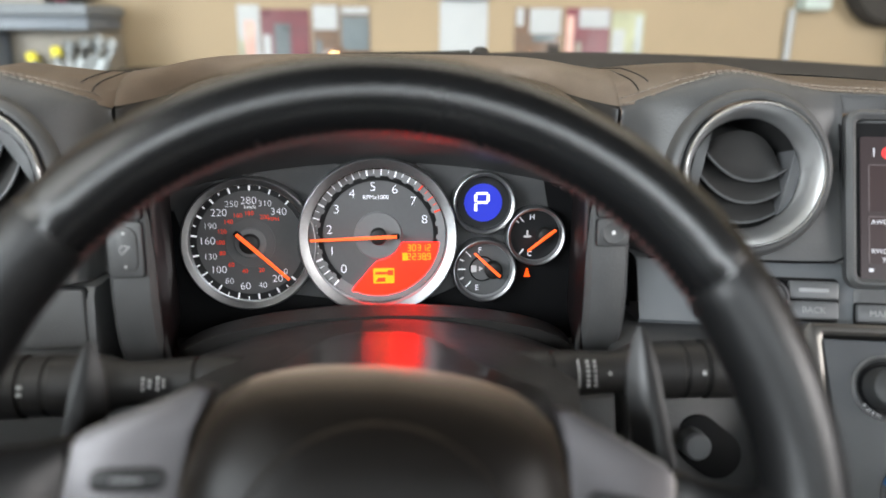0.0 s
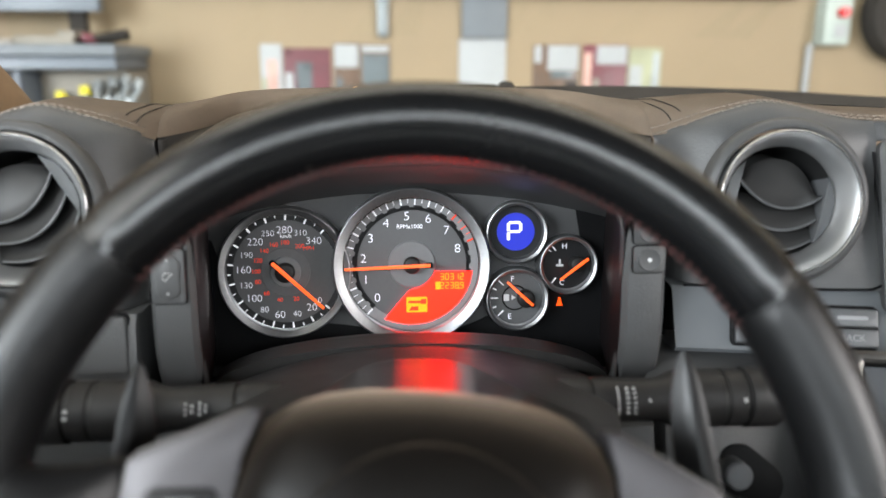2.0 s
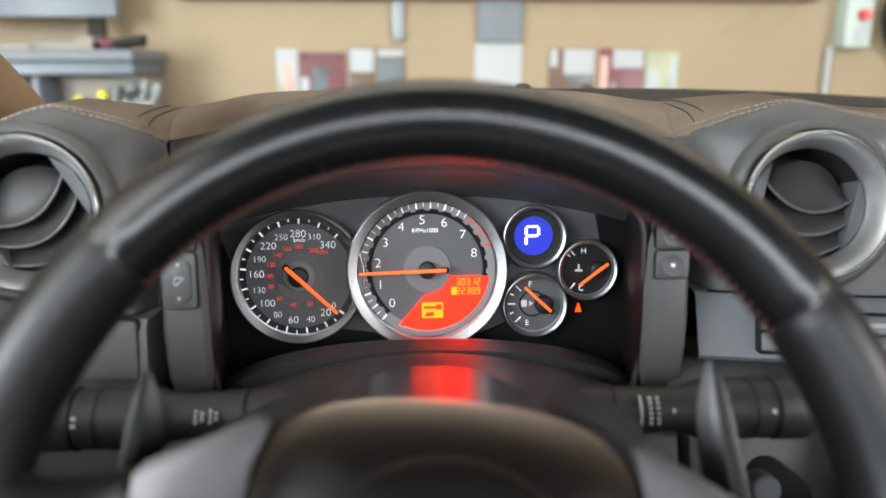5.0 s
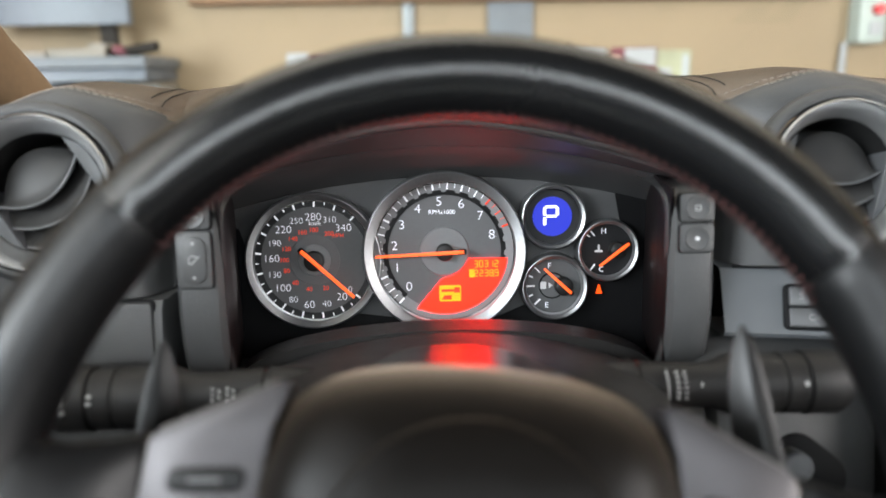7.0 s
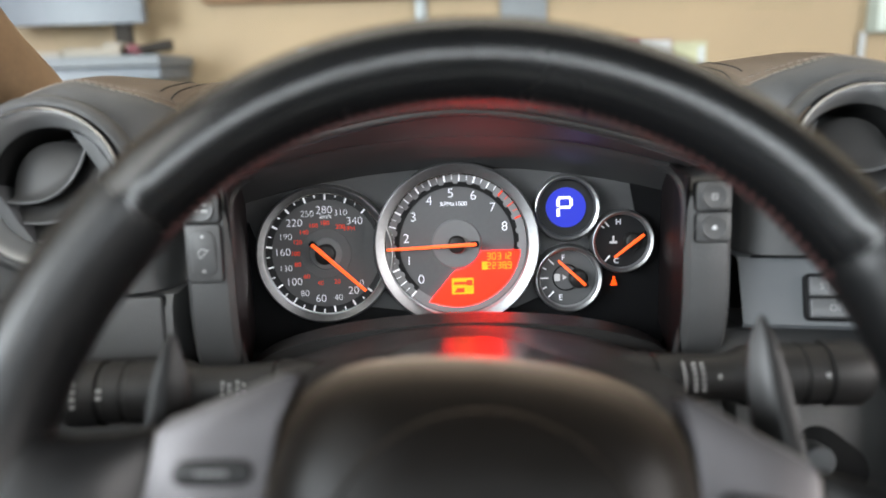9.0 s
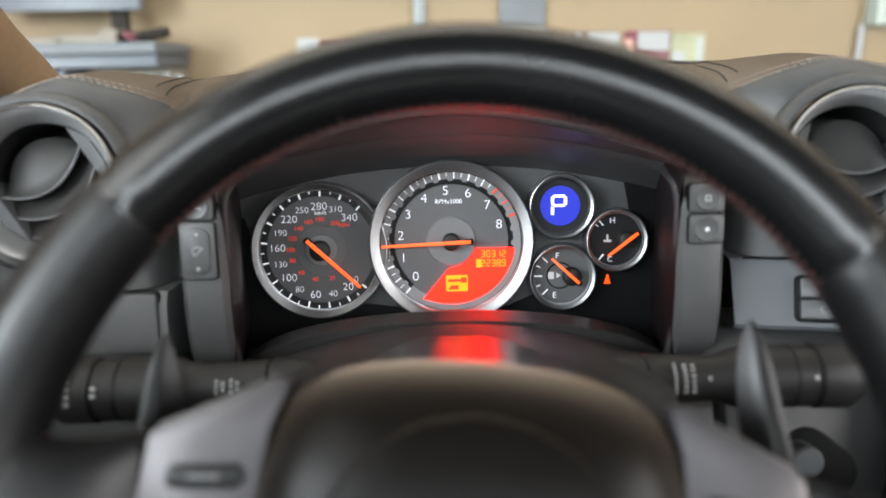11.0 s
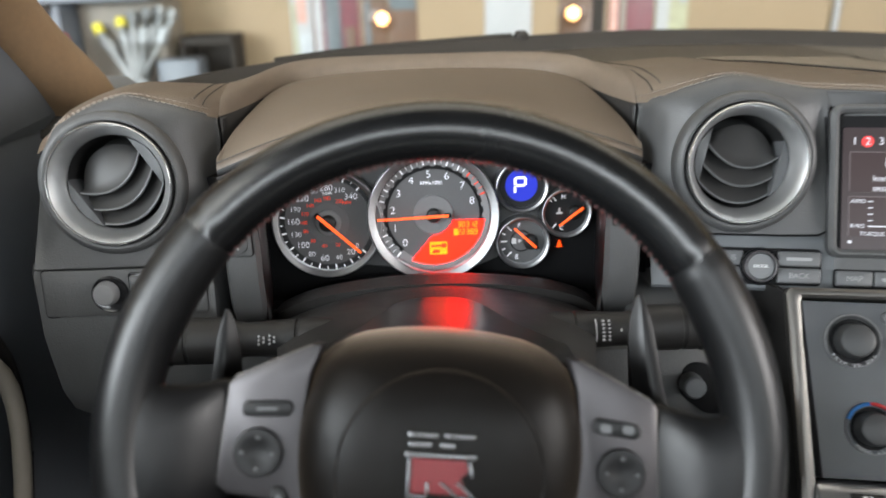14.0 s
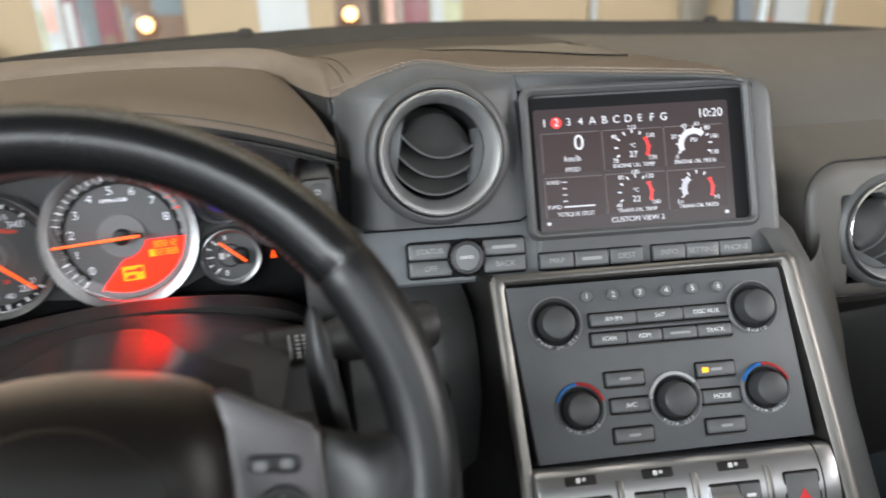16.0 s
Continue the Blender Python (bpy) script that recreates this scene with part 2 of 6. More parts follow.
def link(name, bm, mat, parent=None, label="", smooth=True, mats=()):
    me = bpy.data.meshes.new(name)
    bmesh.ops.recalc_face_normals(bm, faces=bm.faces)
    bm.to_mesh(me)
    bm.free()
    me.materials.append(mat)
    for m in mats:
        me.materials.append(m)
    if smooth:
        for p in me.polygons:
            p.use_smooth = True
        me.set_sharp_from_angle(angle=radians(38))
    ob = new(name, me)
    if parent:
        ob.parent = parent
        if parent.parent is None:
            ob.matrix_parent_inverse = parent.matrix_basis.inverted()
    if label:
        tagged(ob, label)
    return ob


def part(name, bm, mat, parent, label="", smooth=True):
    return link(name, bm, mat, parent, label, smooth)


def thing(name, bm, mat, label, category, group="", kind="", smooth=True):
    return tagged(link(name, bm, mat, None, "", smooth), label, category, group, kind)


def axes(origin, n):
    """Panel frame: x right, y up along the panel, z out of it."""
    n = Vector(n).normalized()
    u = Vector((0, 0, 1)).cross(n).normalized()
    v = n.cross(u)
    m = Matrix((u, v, n)).transposed().to_4x4()
    m.translation = Vector(origin)
    return m


def loft(rings, closed=True, cap=True, bm=None):
    bm = bm or bmesh.new()
    vs = [[bm.verts.new(p) for p in r] for r in rings]
    k = len(rings[0])
    for a, b in zip(vs, vs[1:]):
        for i in range(k if closed else k - 1):
            j = (i + 1) % k
            bm.faces.new((a[i], a[j], b[j], b[i]))
    if cap and closed:
        bm.faces.new(vs[0][::-1])
        bm.faces.new(vs[-1])
    return bm


def lathe(profile, m=Matrix.Identity(4), seg=48, bm=None, close=False):
    """profile: (radius, height) pairs turned about the frame's z."""
    bm = bm or bmesh.new()
    vs = []
    for r, h in profile:
        vs.append([bm.verts.new(m @ Vector((r * math.cos(2 * math.pi * i / seg), r * math.sin(2 * math.pi * i / seg), h))) for i in range(seg)])
    loops = list(zip(vs, vs[1:])) + ([(vs[-1], vs[0])] if close else [])
    for a, b in loops:
        for i in range(seg):
            j = (i + 1) % seg
            bm.faces.new((a[i], a[j], b[j], b[i]))
    tips = [v for ring, (r, _) in zip(vs, profile) if r < 1e-6 for v in ring]
    if tips:
        bmesh.ops.remove_doubles(bm, verts=tips, dist=1e-6)
    return bm


def rounded(w, h, r, n=5):
    pts = []
    for cx, cy, a0 in ((w / 2 - r, h / 2 - r, 0), (-w / 2 + r, h / 2 - r, 90), (-w / 2 + r, -h / 2 + r, 180), (w / 2 - r, -h / 2 + r, 270)):
        for i in range(n + 1):
            a = radians(a0 + 90 * i / n)
            pts.append((cx + r * math.cos(a), cy + r * math.sin(a)))
    return pts


def shrink(pts, d):
    """Moves a closed outline inwards by d."""
    out = []
    k = len(pts)
    for i in range(k):
        a, b, c = Vector(pts[i - 1]), Vector(pts[i]), Vector(pts[(i + 1) % k])
        e1, e2 = (b - a), (c - b)
        if e1.length < 1e-9 or e2.length < 1e-9:
            out.append(tuple(b))
            continue
        n1 = Vector((-e1.y, e1.x)).normalized()
        n2 = Vector((-e2.y, e2.x)).normalized()
        n = (n1 + n2)
        n = n / max(0.35, n.length_squared / 2) if n.length > 1e-6 else n1
        out.append(tuple(b + n * d))
    return out


def slab(outline, m, low, high, bevel=0.0, bm=None):
    """A plate with the outline (anticlockwise) from height low to high, its upper edge rounded."""
    rings = [(outline, low)]
    if bevel:
        rings += [(outline, high - bevel), (shrink(outline, bevel * 0.3), high - bevel * 0.3), (shrink(outline, bevel), high)]
    else:
        rings += [(outline, high)]
    return loft([[m @ Vector((x, y, h)) for x, y in o] for o, h in rings], bm=bm)


def frame_ring(outer, inner, m, low, high, bevel, bm=None):
    """A frame between two outlines with as many points each."""
    rs = [(outer, low), (outer, high - bevel), (shrink(outer, bevel), high), (shrink(inner, -bevel), high), (inner, high - bevel), (inner, low)]
    return loft([[m @ Vector((x, y, h)) for x, y in o] for o, h in rs], cap=False, bm=bm)


def box(cx, cy, cz, sx, sy, sz, bevel=0.0, m=Matrix.Identity(4), bm=None):
    o = rounded(sx, sy, max(bevel, 1e-4), 2 if bevel else 1) if bevel else [(sx / 2, -sy / 2), (sx / 2, sy / 2), (-sx / 2, sy / 2), (-sx / 2, -sy / 2)]
    return slab(o, m @ Matrix.Translation((cx, cy, cz)), -sz / 2, sz / 2, min(bevel, sz * 0.3), bm)


def tube(points, radius, seg=12, bm=None, cap=True):
    pts = [Vector(p) for p in points]
    rings = []
    up = Vector((0.13, 0.2, 1)).normalized()
    for i, p in enumerate(pts):
        d = (pts[min(i + 1, len(pts) - 1)] - pts[max(i - 1, 0)]).normalized()
        a = d.cross(up).normalized()
        b = a.cross(d)
        r = radius[i] if isinstance(radius, (list, tuple)) else radius
        rings.append([p + r * (a * math.cos(2 * math.pi * k / seg) + b * math.sin(2 * math.pi * k / seg)) for k in range(seg)])
    return loft(rings, cap=cap, bm=bm)


def words(text, size, m, mat, parent, name="lettering", align="CENTER", raise_by=0.0002, label="", wide=1.0, thin=0.0):
    cu = bpy.data.curves.new(name, "FONT")
    cu.body, cu.size, cu.align_x, cu.align_y = text, size, align, "CENTER"
    cu.extrude, cu.offset = 0.00008, thin
    tmp = bpy.data.objects.new("tmp", cu)
    me = bpy.data.meshes.new_from_object(tmp)
    bpy.data.objects.remove(tmp)
    bpy.data.curves.remove(cu)
    bm = bmesh.new()
    bm.from_mesh(me)
    bpy.data.meshes.remove(me)
    bm.transform(m @ Matrix.Translation((0, 0, raise_by)) @ Matrix.Diagonal((wide, 1, 1, 1)))
    return link(name, bm, mat, parent, label, smooth=False)


def interp(xs, ys, x):
    """Smooth curve through stations."""
    n = len(xs)
    if x <= xs[0]:
        return ys[0]
    if x >= xs[-1]:
        return ys[-1]
    i = max(k for k in range(n) if xs[k] <= x)
    h = xs[i + 1] - xs[i]
    s = (x - xs[i]) / h

    def slope(k):
        if k in (0, n - 1):
            return 0.0
        return (ys[k + 1] - ys[k - 1]) / (xs[k + 1] - xs[k - 1])
    m0, m1 = slope(i) * h, slope(i + 1) * h
    return (2 * s**3 - 3 * s**2 + 1) * ys[i] + (s**3 - 2 * s**2 + s) * m0 + (-2 * s**3 + 3 * s**2) * ys[i + 1] + (s**3 - s**2) * m1


def spline(points, n):
    """n+1 points along a smooth curve through the given points."""
    ts = [0.0]
    for a, b in zip(points, points[1:]):
        ts.append(ts[-1] + (Vector(b) - Vector(a)).length)
    dims = len(points[0])
    return [tuple(interp(ts, [p[d] for p in points], ts[-1] * i / n) for d in range(dims)) for i in range(n + 1)]


# ---- workshop ----
WALL_Y = 2.6
X0, X1, Y0, H = -3.6, 4.6, -5.0, 3.2


def wall(name, cx, cy, sx, sy, label):
    return thing(name, box(cx, cy, H / 2, sx, sy, H), M_WALL, label, "wall", kind="structure", smooth=False)


wall("wall_north", (X0 + X1) / 2, WALL_Y + 0.1, X1 - X0 + 0.4, 0.2, "beige painted workshop wall behind the posters")
wall("wall_south", (X0 + X1) / 2, Y0 - 0.1, X1 - X0 + 0.4, 0.2, "beige painted workshop wall behind the car")
wall("wall_west", X0 - 0.1, (Y0 + WALL_Y) / 2, 0.2, WALL_Y - Y0 - 0.01, "beige painted workshop side wall")
wall("wall_east", X1 + 0.1, (Y0 + WALL_Y) / 2, 0.2, WALL_Y - Y0 - 0.01, "beige painted workshop side wall by the passenger side")
thing("floor", box((X0 + X1) / 2, (Y0 + WALL_Y) / 2, -0.06, X1 - X0, WALL_Y - Y0, 0.12), M_FLOOR, "grey concrete workshop floor", "floor", kind="structure", smooth=False)
thing("ceiling", box((X0 + X1) / 2, (Y0 + WALL_Y) / 2, H + 0.06, X1 - X0 + 0.4, WALL_Y - Y0 + 0.4, 0.12), M_CEIL, "off-white workshop ceiling", "ceiling", kind="structure", smooth=False)

WALLF = axes((0, WALL_Y, 0), (0, -1, 0))


def poster(name, x0, x1, z0, z1, mat, label, blocks=(), thick=0.006):
    ob = thing(name, box((x0 + x1) / 2, (z0 + z1) / 2, thick / 2 + 0.001, x1 - x0, z1 - z0, thick, 0.002, WALLF), mat, label, "poster", "posters on the wall")
    for bx0, bx1, bz0, bz1, bm_ in blocks:
        part("printed_area", box((bx0 + bx1) / 2, (bz0 + bz1) / 2, thick + 0.002, bx1 - bx0, bz1 - bz0, 0.003, 0.001, WALLF), bm_, ob)
    return ob


poster("poster", -0.535, -0.45, 0.62, 1.144, M_PAPER, "white poster with pink and grey print on the beige wall",
       [(-0.51, -0.47, 0.934, 1.084, M_PINK), (-0.53, -0.513, 0.814, 1.014, M_OLIVE), (-0.505, -0.455, 0.66, 0.894, M_PALEGREY)])
poster("poster", -0.445, -0.26, 0.62, 1.129, M_MAROON, "dark maroon poster on the beige wall",
       [(-0.44, -0.41, 0.66, 1.034, M_PAPER), (-0.395, -0.335, 0.66, 1.074, M_SLATE), (-0.32, -0.275, 0.66, 0.914, M_BROWN)])
poster("poster", -0.25, -0.145, 0.62, 1.149, M_BROWN, "brown poster with a white top on the beige wall", [(-0.245, -0.15, 1.054, 1.144, M_PAPER), (-0.235, -0.215, 0.7, 1.014, M_SLATE)])
poster("poster", -0.14, -0.025, 0.62, 1.144, M_BROWN, "dark slate and brown poster with a white heading", [(-0.135, -0.03, 1.114, 1.139, M_PAPER), (-0.135, -0.03, 0.974, 1.104, M_SLATE)])
poster("poster", 0.55, 0.74, 0.62, 1.146, M_BROWN, "dark brown poster with white panels at its top",
       [(0.555, 0.585, 1.074, 1.142, M_PAPER), (0.61, 0.735, 1.044, 1.142, M_PAPER), (0.625, 0.715, 1.014, 1.042, M_SLATE), (0.685, 0.735, 0.7, 1.004, M_COWL)])
poster("poster", 0.755, 0.94, 0.62, 1.146, M_MAROON, "reddish brown poster with a white top on the beige wall", [(0.81, 0.935, 1.069, 1.142, M_PAPER), (0.76, 0.79, 0.66, 1.114, M_PINK), (0.8, 0.825, 0.66, 1.014, M_TAUPE)])
poster("poster", 0.945, 1.08, 0.62, 1.134, M_OLIVE, "pale olive poster with white panels on the beige wall", [(0.95, 1, 0.7, 1.064, M_PAPER), (1.045, 1.07, 0.974, 1.114, M_PALEGREY)])
thing("notice_board", box(0.35, 1.353, 0.013, 0.18, 0.37, 0.024, 0.004, WALLF), M_BOARD, "dark grey notice board on the beige wall", "notice board")
thing("paper_sheet", box(0.345, 0.865, 0.004, 0.19, 0.6, 0.006, 0.001, WALLF), M_PAPER, "white sheet of paper below the notice board", "paper")
thing("wall_rail", box(0.36, 1.385, 0.03, 2.5, 0.12, 0.06, 0.01, WALLF), M_RAIL, "brown wooden rail along the beige wall", "rail")

# switch box and its conduit
sb = root("switch_box", (1.765, WALL_Y, 1.25), "grey-green wall switch box with a red knob", "switch box")
part("housing", box(1.765, 1.265, 0.04, 0.11, 0.24, 0.08, 0.01, WALLF), M_GREENBOX, sb)
part("knob", lathe([(0.0, 0.11), (0.018, 0.11), (0.02, 0.105), (0.02, 0.08)], WALLF @ Matrix.Translation((1.775, 1.27, 0))), M_RED, sb, "red knob")
part("plate", box(1.775, 1.2, 0.084, 0.05, 0.05, 0.006, 0.004, WALLF), M_PAPER, sb, "white plate")
thing("cable_conduit", tube([(1.69, WALL_Y - 0.02, 1.15), (1.685, WALL_Y - 0.02, 0.6), (1.685, WALL_Y - 0.02, 0.02)], 0.013), M_PAPER, "white plastic cable conduit on the wall", "conduit")
thing("hose_reel", lathe([(0.0, 0.12), (0.03, 0.12), (0.04, 0.1), (0.17, 0.1), (0.19, 0.07), (0.19, 0.03), (0.17, 0.0), (0.0, 0.0)], WALLF @ Matrix.Translation((2.07, 1.27, 0.001))), M_COWL, "black hose reel hung on the wall", "hose reel")
thing("hanging_tool", box(-0.05, 1.25, 0.016, 0.045, 0.16, 0.03, 0.012, WALLF), M_STEEL, "pale blue-grey tool hung on the wall", "tool")

# things by the wall on the passenger side
thing("wall_board", box(2.2, 0.95, 0.012, 0.13, 0.9, 0.022, 0.004, WALLF), M_TAUPE, "taupe board fixed to the beige wall", "board")
stand = root("tool_stand", (2.4, 2.35, 0), "grey tubular tool stand with a red reflector by the wall", "stand")
part("leg", tube([(2.2, 2.35, 1.25), (2.25, 2.35, 1.0), (2.4, 2.3, 0.0)], 0.024, 10), M_CABINET, stand)
part("leg", tube([(2.42, 2.35, 1.25), (2.385, 2.35, 0.9), (2.36, 2.4, 0.0)], 0.022, 10), M_PALEGREY, stand)
part("back_plate", box(2.31, 2.38, 0.95, 0.1, 0.02, 0.6, 0.004), M_BOARD, stand)
part("reflector", lathe([(0.0, 0.012), (0.016, 0.01), (0.02, 0.004), (0.02, 0.0)], axes((2.415, 2.33, 0.815), (0, -1, 0)), 20), M_RED, stand, "red reflector")
thing("white_board", box(2.735, 0.95, 0.012, 0.19, 0.8, 0.022, 0.004, WALLF), M_PAPER, "white board on the beige wall", "board")
thing("cable_conduit", tube([(2.955, WALL_Y - 0.02, 1.6), (2.955, WALL_Y - 0.02, 0.6), (2.955, WALL_Y - 0.02, 0.02)], 0.02), M_PAPER, "white plastic cable conduit beside the white board", "conduit")

# work bench with shelf, monitor and clamps
bench = root("work_bench", (-1.65, 2.25, 0), "grey steel work bench against the wall", "work bench")
part("worktop", box(-1.575, 2.39, 1.112, 1.25, 0.38, 0.036, 0.006), M_BOARD, bench, "grey laminate top")
part("tray", box(-1.56, 2.4, 1.07, 1.2, 0.34, 0.044, 0.008), M_CABINET, bench, "blue-grey drawer front")
part("cabinet", box(-1.78, 2.4, 0.522, 1.0, 0.36, 1.04, 0.01), M_CABINET, bench, "blue-grey steel cabinet")
part("side_board", box(-1.12, 2.47, 0.522, 0.31, 0.24, 1.04, 0.01), M_TAUPE, bench, "taupe side board")
part("cabinet_foot", box(-1.36, 2.215, 0.9, 0.035, 0.02, 0.3, 0.004, Matrix.Translation((-1.36, 0, 0.9)) @ Matrix.Rotation(radians(16), 4, "Y") @ Matrix.Translation((1.36, 0, -0.9))), M_COWL, bench, "dark slanted strut")
papers = root("paper_stack", (-1.35, 2.33, 1.13), "greyish papers lying on the bench top", "papers")
for k_, (px_, pw_, pz_) in enumerate(((-1.45, 0.3, 0.02), (-1.2, 0.2, 0.028), (-1.13, 0.06, 0.045))):
    part("sheaf", box(px_, 2.34 + 0.01 * k_, 1.1305 + pz_ / 2, pw_, 0.2, pz_, 0.003), M_TAUPE, papers)
drill = root("hand_tool", (-0.99, 2.3, 1.13), "black hand tool with a dark red grip on the bench", "tool")
part("body", loft([[(-1.04 + 0.1 * k_, 2.28 + 0.03 * math.cos(a_), 1.15 + 0.012 * k_ + (0.02 - 0.006 * abs(k_ - 1)) * math.sin(a_)) for a_ in [2 * math.pi * j_ / 12 for j_ in range(12)]] for k_ in (0, 0.4, 0.8, 1.1)]), M_COWL, drill)
part("grip", tube([(-1.03, 2.27, 1.147), (-1.055, 2.265, 1.15), (-1.075, 2.262, 1.156)], [0.016, 0.018, 0.014], 12), M_MAROON, drill, "dark red grip")
mon = root("monitor", (-1.3, 2.42, 1.13), "blue-grey computer monitor on the bench", "monitor")
part("screen", box(-1.35, 2.42, 1.42, 0.58, 0.05, 0.34, 0.008), M_CABINET, mon)
part("stand", box(-1.16, 2.46, 1.21, 0.06, 0.04, 0.16, 0.006), M_COWL, mon)
part("foot", box(-1.16, 2.45, 1.138, 0.2, 0.16, 0.015, 0.004), M_COWL, mon)
bin_ = root("storage_bin", (-0.83, 2.46, 0), "dark steel bin with a blue-grey box in it", "bin")
part("back", box(-0.825, 2.55, 0.46, 0.2, 0.02, 0.9, 0.006), M_COWL, bin_)
for bx_ in (-0.918, -0.732):
    part("side", box(bx_, 2.46, 0.46, 0.016, 0.17, 0.9, 0.005), M_COWL, bin_)
part("rim", box(-0.825, 2.375, 0.893, 0.2, 0.02, 0.03, 0.005), M_COWL, bin_)
part("blue_box", box(-0.9, 2.3, 0.42, 0.15, 0.13, 0.84, 0.01), M_CABINET, bin_, "blue-grey box")
thing("tool_case", box(-1.29, 2.14, 0.475, 0.1, 0.1, 0.95, 0.02), M_RED, "red plastic tool case standing by the bench", "tool case")


def clamp(top_x, top_z, foot, tip):
    """Clamps lean together at the waist and fan out at the top."""
    y = 2.25
    r = root("bar_clamp", (foot, y, 0), "pale steel bar clamp with a %s handle leaning on the bench" % ("yellow" if tip is M_YELLOW else "grey"), "clamp", "clamps by the bench")
    waist = (-1.055 + 0.25 * (foot + 1.05), y, 0.77)
    top = (top_x, y + 0.06, top_z)
    part("bar", tube([(foot, y, 0.0), (foot, y, 0.55), waist, top], [0.014, 0.014, 0.016, 0.014], 10), M_CLAMP, r)
    part("jaw", tube([(top_x + (waist[0] - top_x) * k_, y + 0.05, top_z + (waist[2] - top_z) * k_) for k_ in (0.15, 0.4)], 0.021, 8), M_CLAMP, r)
    part("handle", tube([top, (top_x + (top_x - waist[0]) * 0.12, y + 0.07, top_z + 0.03)], [0.02, 0.018], 10), tip, r)


for cx_, cz_, ft_, tp_ in ((-1.185, 0.935, -1.12, M_YELLOW), (-1.105, 0.955, -1.09, M_YELLOW), (-1.06, 0.975, -1.06, M_CLAMP), (-1.01, 0.985, -1.03, M_CLAMP), (-0.965, 0.992, -1.0, M_CLAMP), (-0.925, 0.98, -0.97, M_CLAMP)):
    clamp(cx_, cz_, ft_, tp_)


# Headlamp reflections built as glowing discs; the wall has no lamps here.
def spot(x, z):
    r = root("headlamp_reflection", (x, WALL_Y - 0.02, z), "small glowing disc standing in for a headlamp reflection", "lamp", "warm lamps on the wall")
    part("glint", lathe([(0.0, 0.036), (0.011, 0.034), (0.019, 0.027), (0.024, 0.016), (0.025, 0.0)], WALLF @ Matrix.Translation((x, z, 0.012))), M_GLINT, r, "glowing warm disc for the reflected headlamp")
    part("base", lathe([(0.0, 0.0135), (0.05, 0.0135), (0.055, 0.011), (0.055, 0.008)], WALLF @ Matrix.Translation((x, z, 0))), M_BROWN, r)


for lx, lz in ((-0.167, 0.943), (0.606, 0.943)):
    spot(lx, lz)

# ---- car shell round the cabin ----
car = root("car_body", (0.37, 0.6, 0.4), "sports car body shell around the cabin", "car body")
COWL_X = [-0.36, -0.31, -0.235, -0.15, -0.05, 0.22, 0.45, 0.66, 0.85, 1.1]
COWL_Y = [0.20, 0.25, 0.31, 0.37, 0.42, 0.50, 0.53, 0.52, 0.46, 0.30]
COWL_Z = [1.0, 1.007, 1.016, 1.022, 1.027, 1.032, 1.027, 1.016, 1.008, 0.99]
xs = [-0.36 + 1.46 * i / 40 for i in range(41)]
cow = [(x, interp(COWL_X, COWL_Y, x), interp(COWL_X, COWL_Z, x)) for x in xs]
# windscreen cowl strip
part("cowl_strip", loft([[(x, y - 0.035, z - 0.022), (x, y - 0.03, z - 0.016), (x, y - 0.008, z - 0.003), (x, y, z), (x, y + 0.03, z - 0.004), (x, y + 0.06, z - 0.03), (x, y, z - 0.05)] for x, y, z in cow]), M_COWL, car, "black windscreen cowl")
for nx in (0.125, 0.79):
    ny, nz = interp(COWL_X, COWL_Y, nx), interp(COWL_X, COWL_Z, nx)
    part("washer_nozzle", lathe([(0.0, 0.007), (0.006, 0.0062), (0.0095, 0.003), (0.0105, 0.0), (0.0105, -0.004)], Matrix.Translation((nx, ny, nz))), M_COWL, car, "black washer nozzle")
part("wiper_blade", tube([(x, y + 0.022, z - 0.001) for x, y, z in cow[5:14]], 0.0035, 8), M_COWL, car, "black wiper blade")
# bonnet
bon = []
for i in range(25):
    x = -0.5 + 1.74 * i / 24
    s = (x - 0.37) / 0.87
    row = []
    for j in range(13):
        v = j / 12
        y = 0.56 - 0.12 * s * s + v * (1.3 - 0.35 * s * s)
        row.append((x, y, 0.968 - 0.1 * (x - 0.37)**2 + 0.07 * (1.1 - y) - 0.45 * max(0.0, y - 1.1)**2))
    bon.append(row)
bm = loft(bon, closed=False, cap=False)
bmesh.ops.solidify(bm, geom=bm.faces[:], thickness=0.01)
part("bonnet", bm, M_PAINT, car, "glossy painted bonnet")
# windscreen
gl = []
for x, y, z in cow[1:-1]:
    s = (x - 0.37) / 0.73
    top = (0.37 + (x - 0.37) * 0.82, -0.06 - 0.08 * s * s, 1.315 - 0.02 * s * s)
    gl.append([(x + (top[0] - x) * k / 6, y + 0.01 + (top[1] - y) * k / 6, z + (top[2] - z) * k / 6 + 0.02 * math.sin(math.pi * k / 6)) for k in range(7)])
bm = loft(gl, closed=False, cap=False)
bmesh.ops.solidify(bm, geom=bm.faces[:], thickness=0.004)
ob = part("windscreen", bm, M_GLASS, car, "clear laminated windscreen")
ob.visible_shadow = False
# roof and rear of the cabin, unseen; rear edge set to admit rear light
rf = []
for i in range(13):
    s = -1 + 2 * i / 12
    rf.append([(0.37 + 0.62 * s, -0.07 - 0.08 * s * s - 0.9 * k / 5, 1.325 - 0.03 * s * s + 0.012 * math.sin(math.pi * k / 5)) for k in range(6)])
bm = loft(rf, closed=False, cap=False)
bmesh.ops.solidify(bm, geom=bm.faces[:], thickness=0.02)
part("roof", bm, M_LINER, car, "dark cloth roof lining")


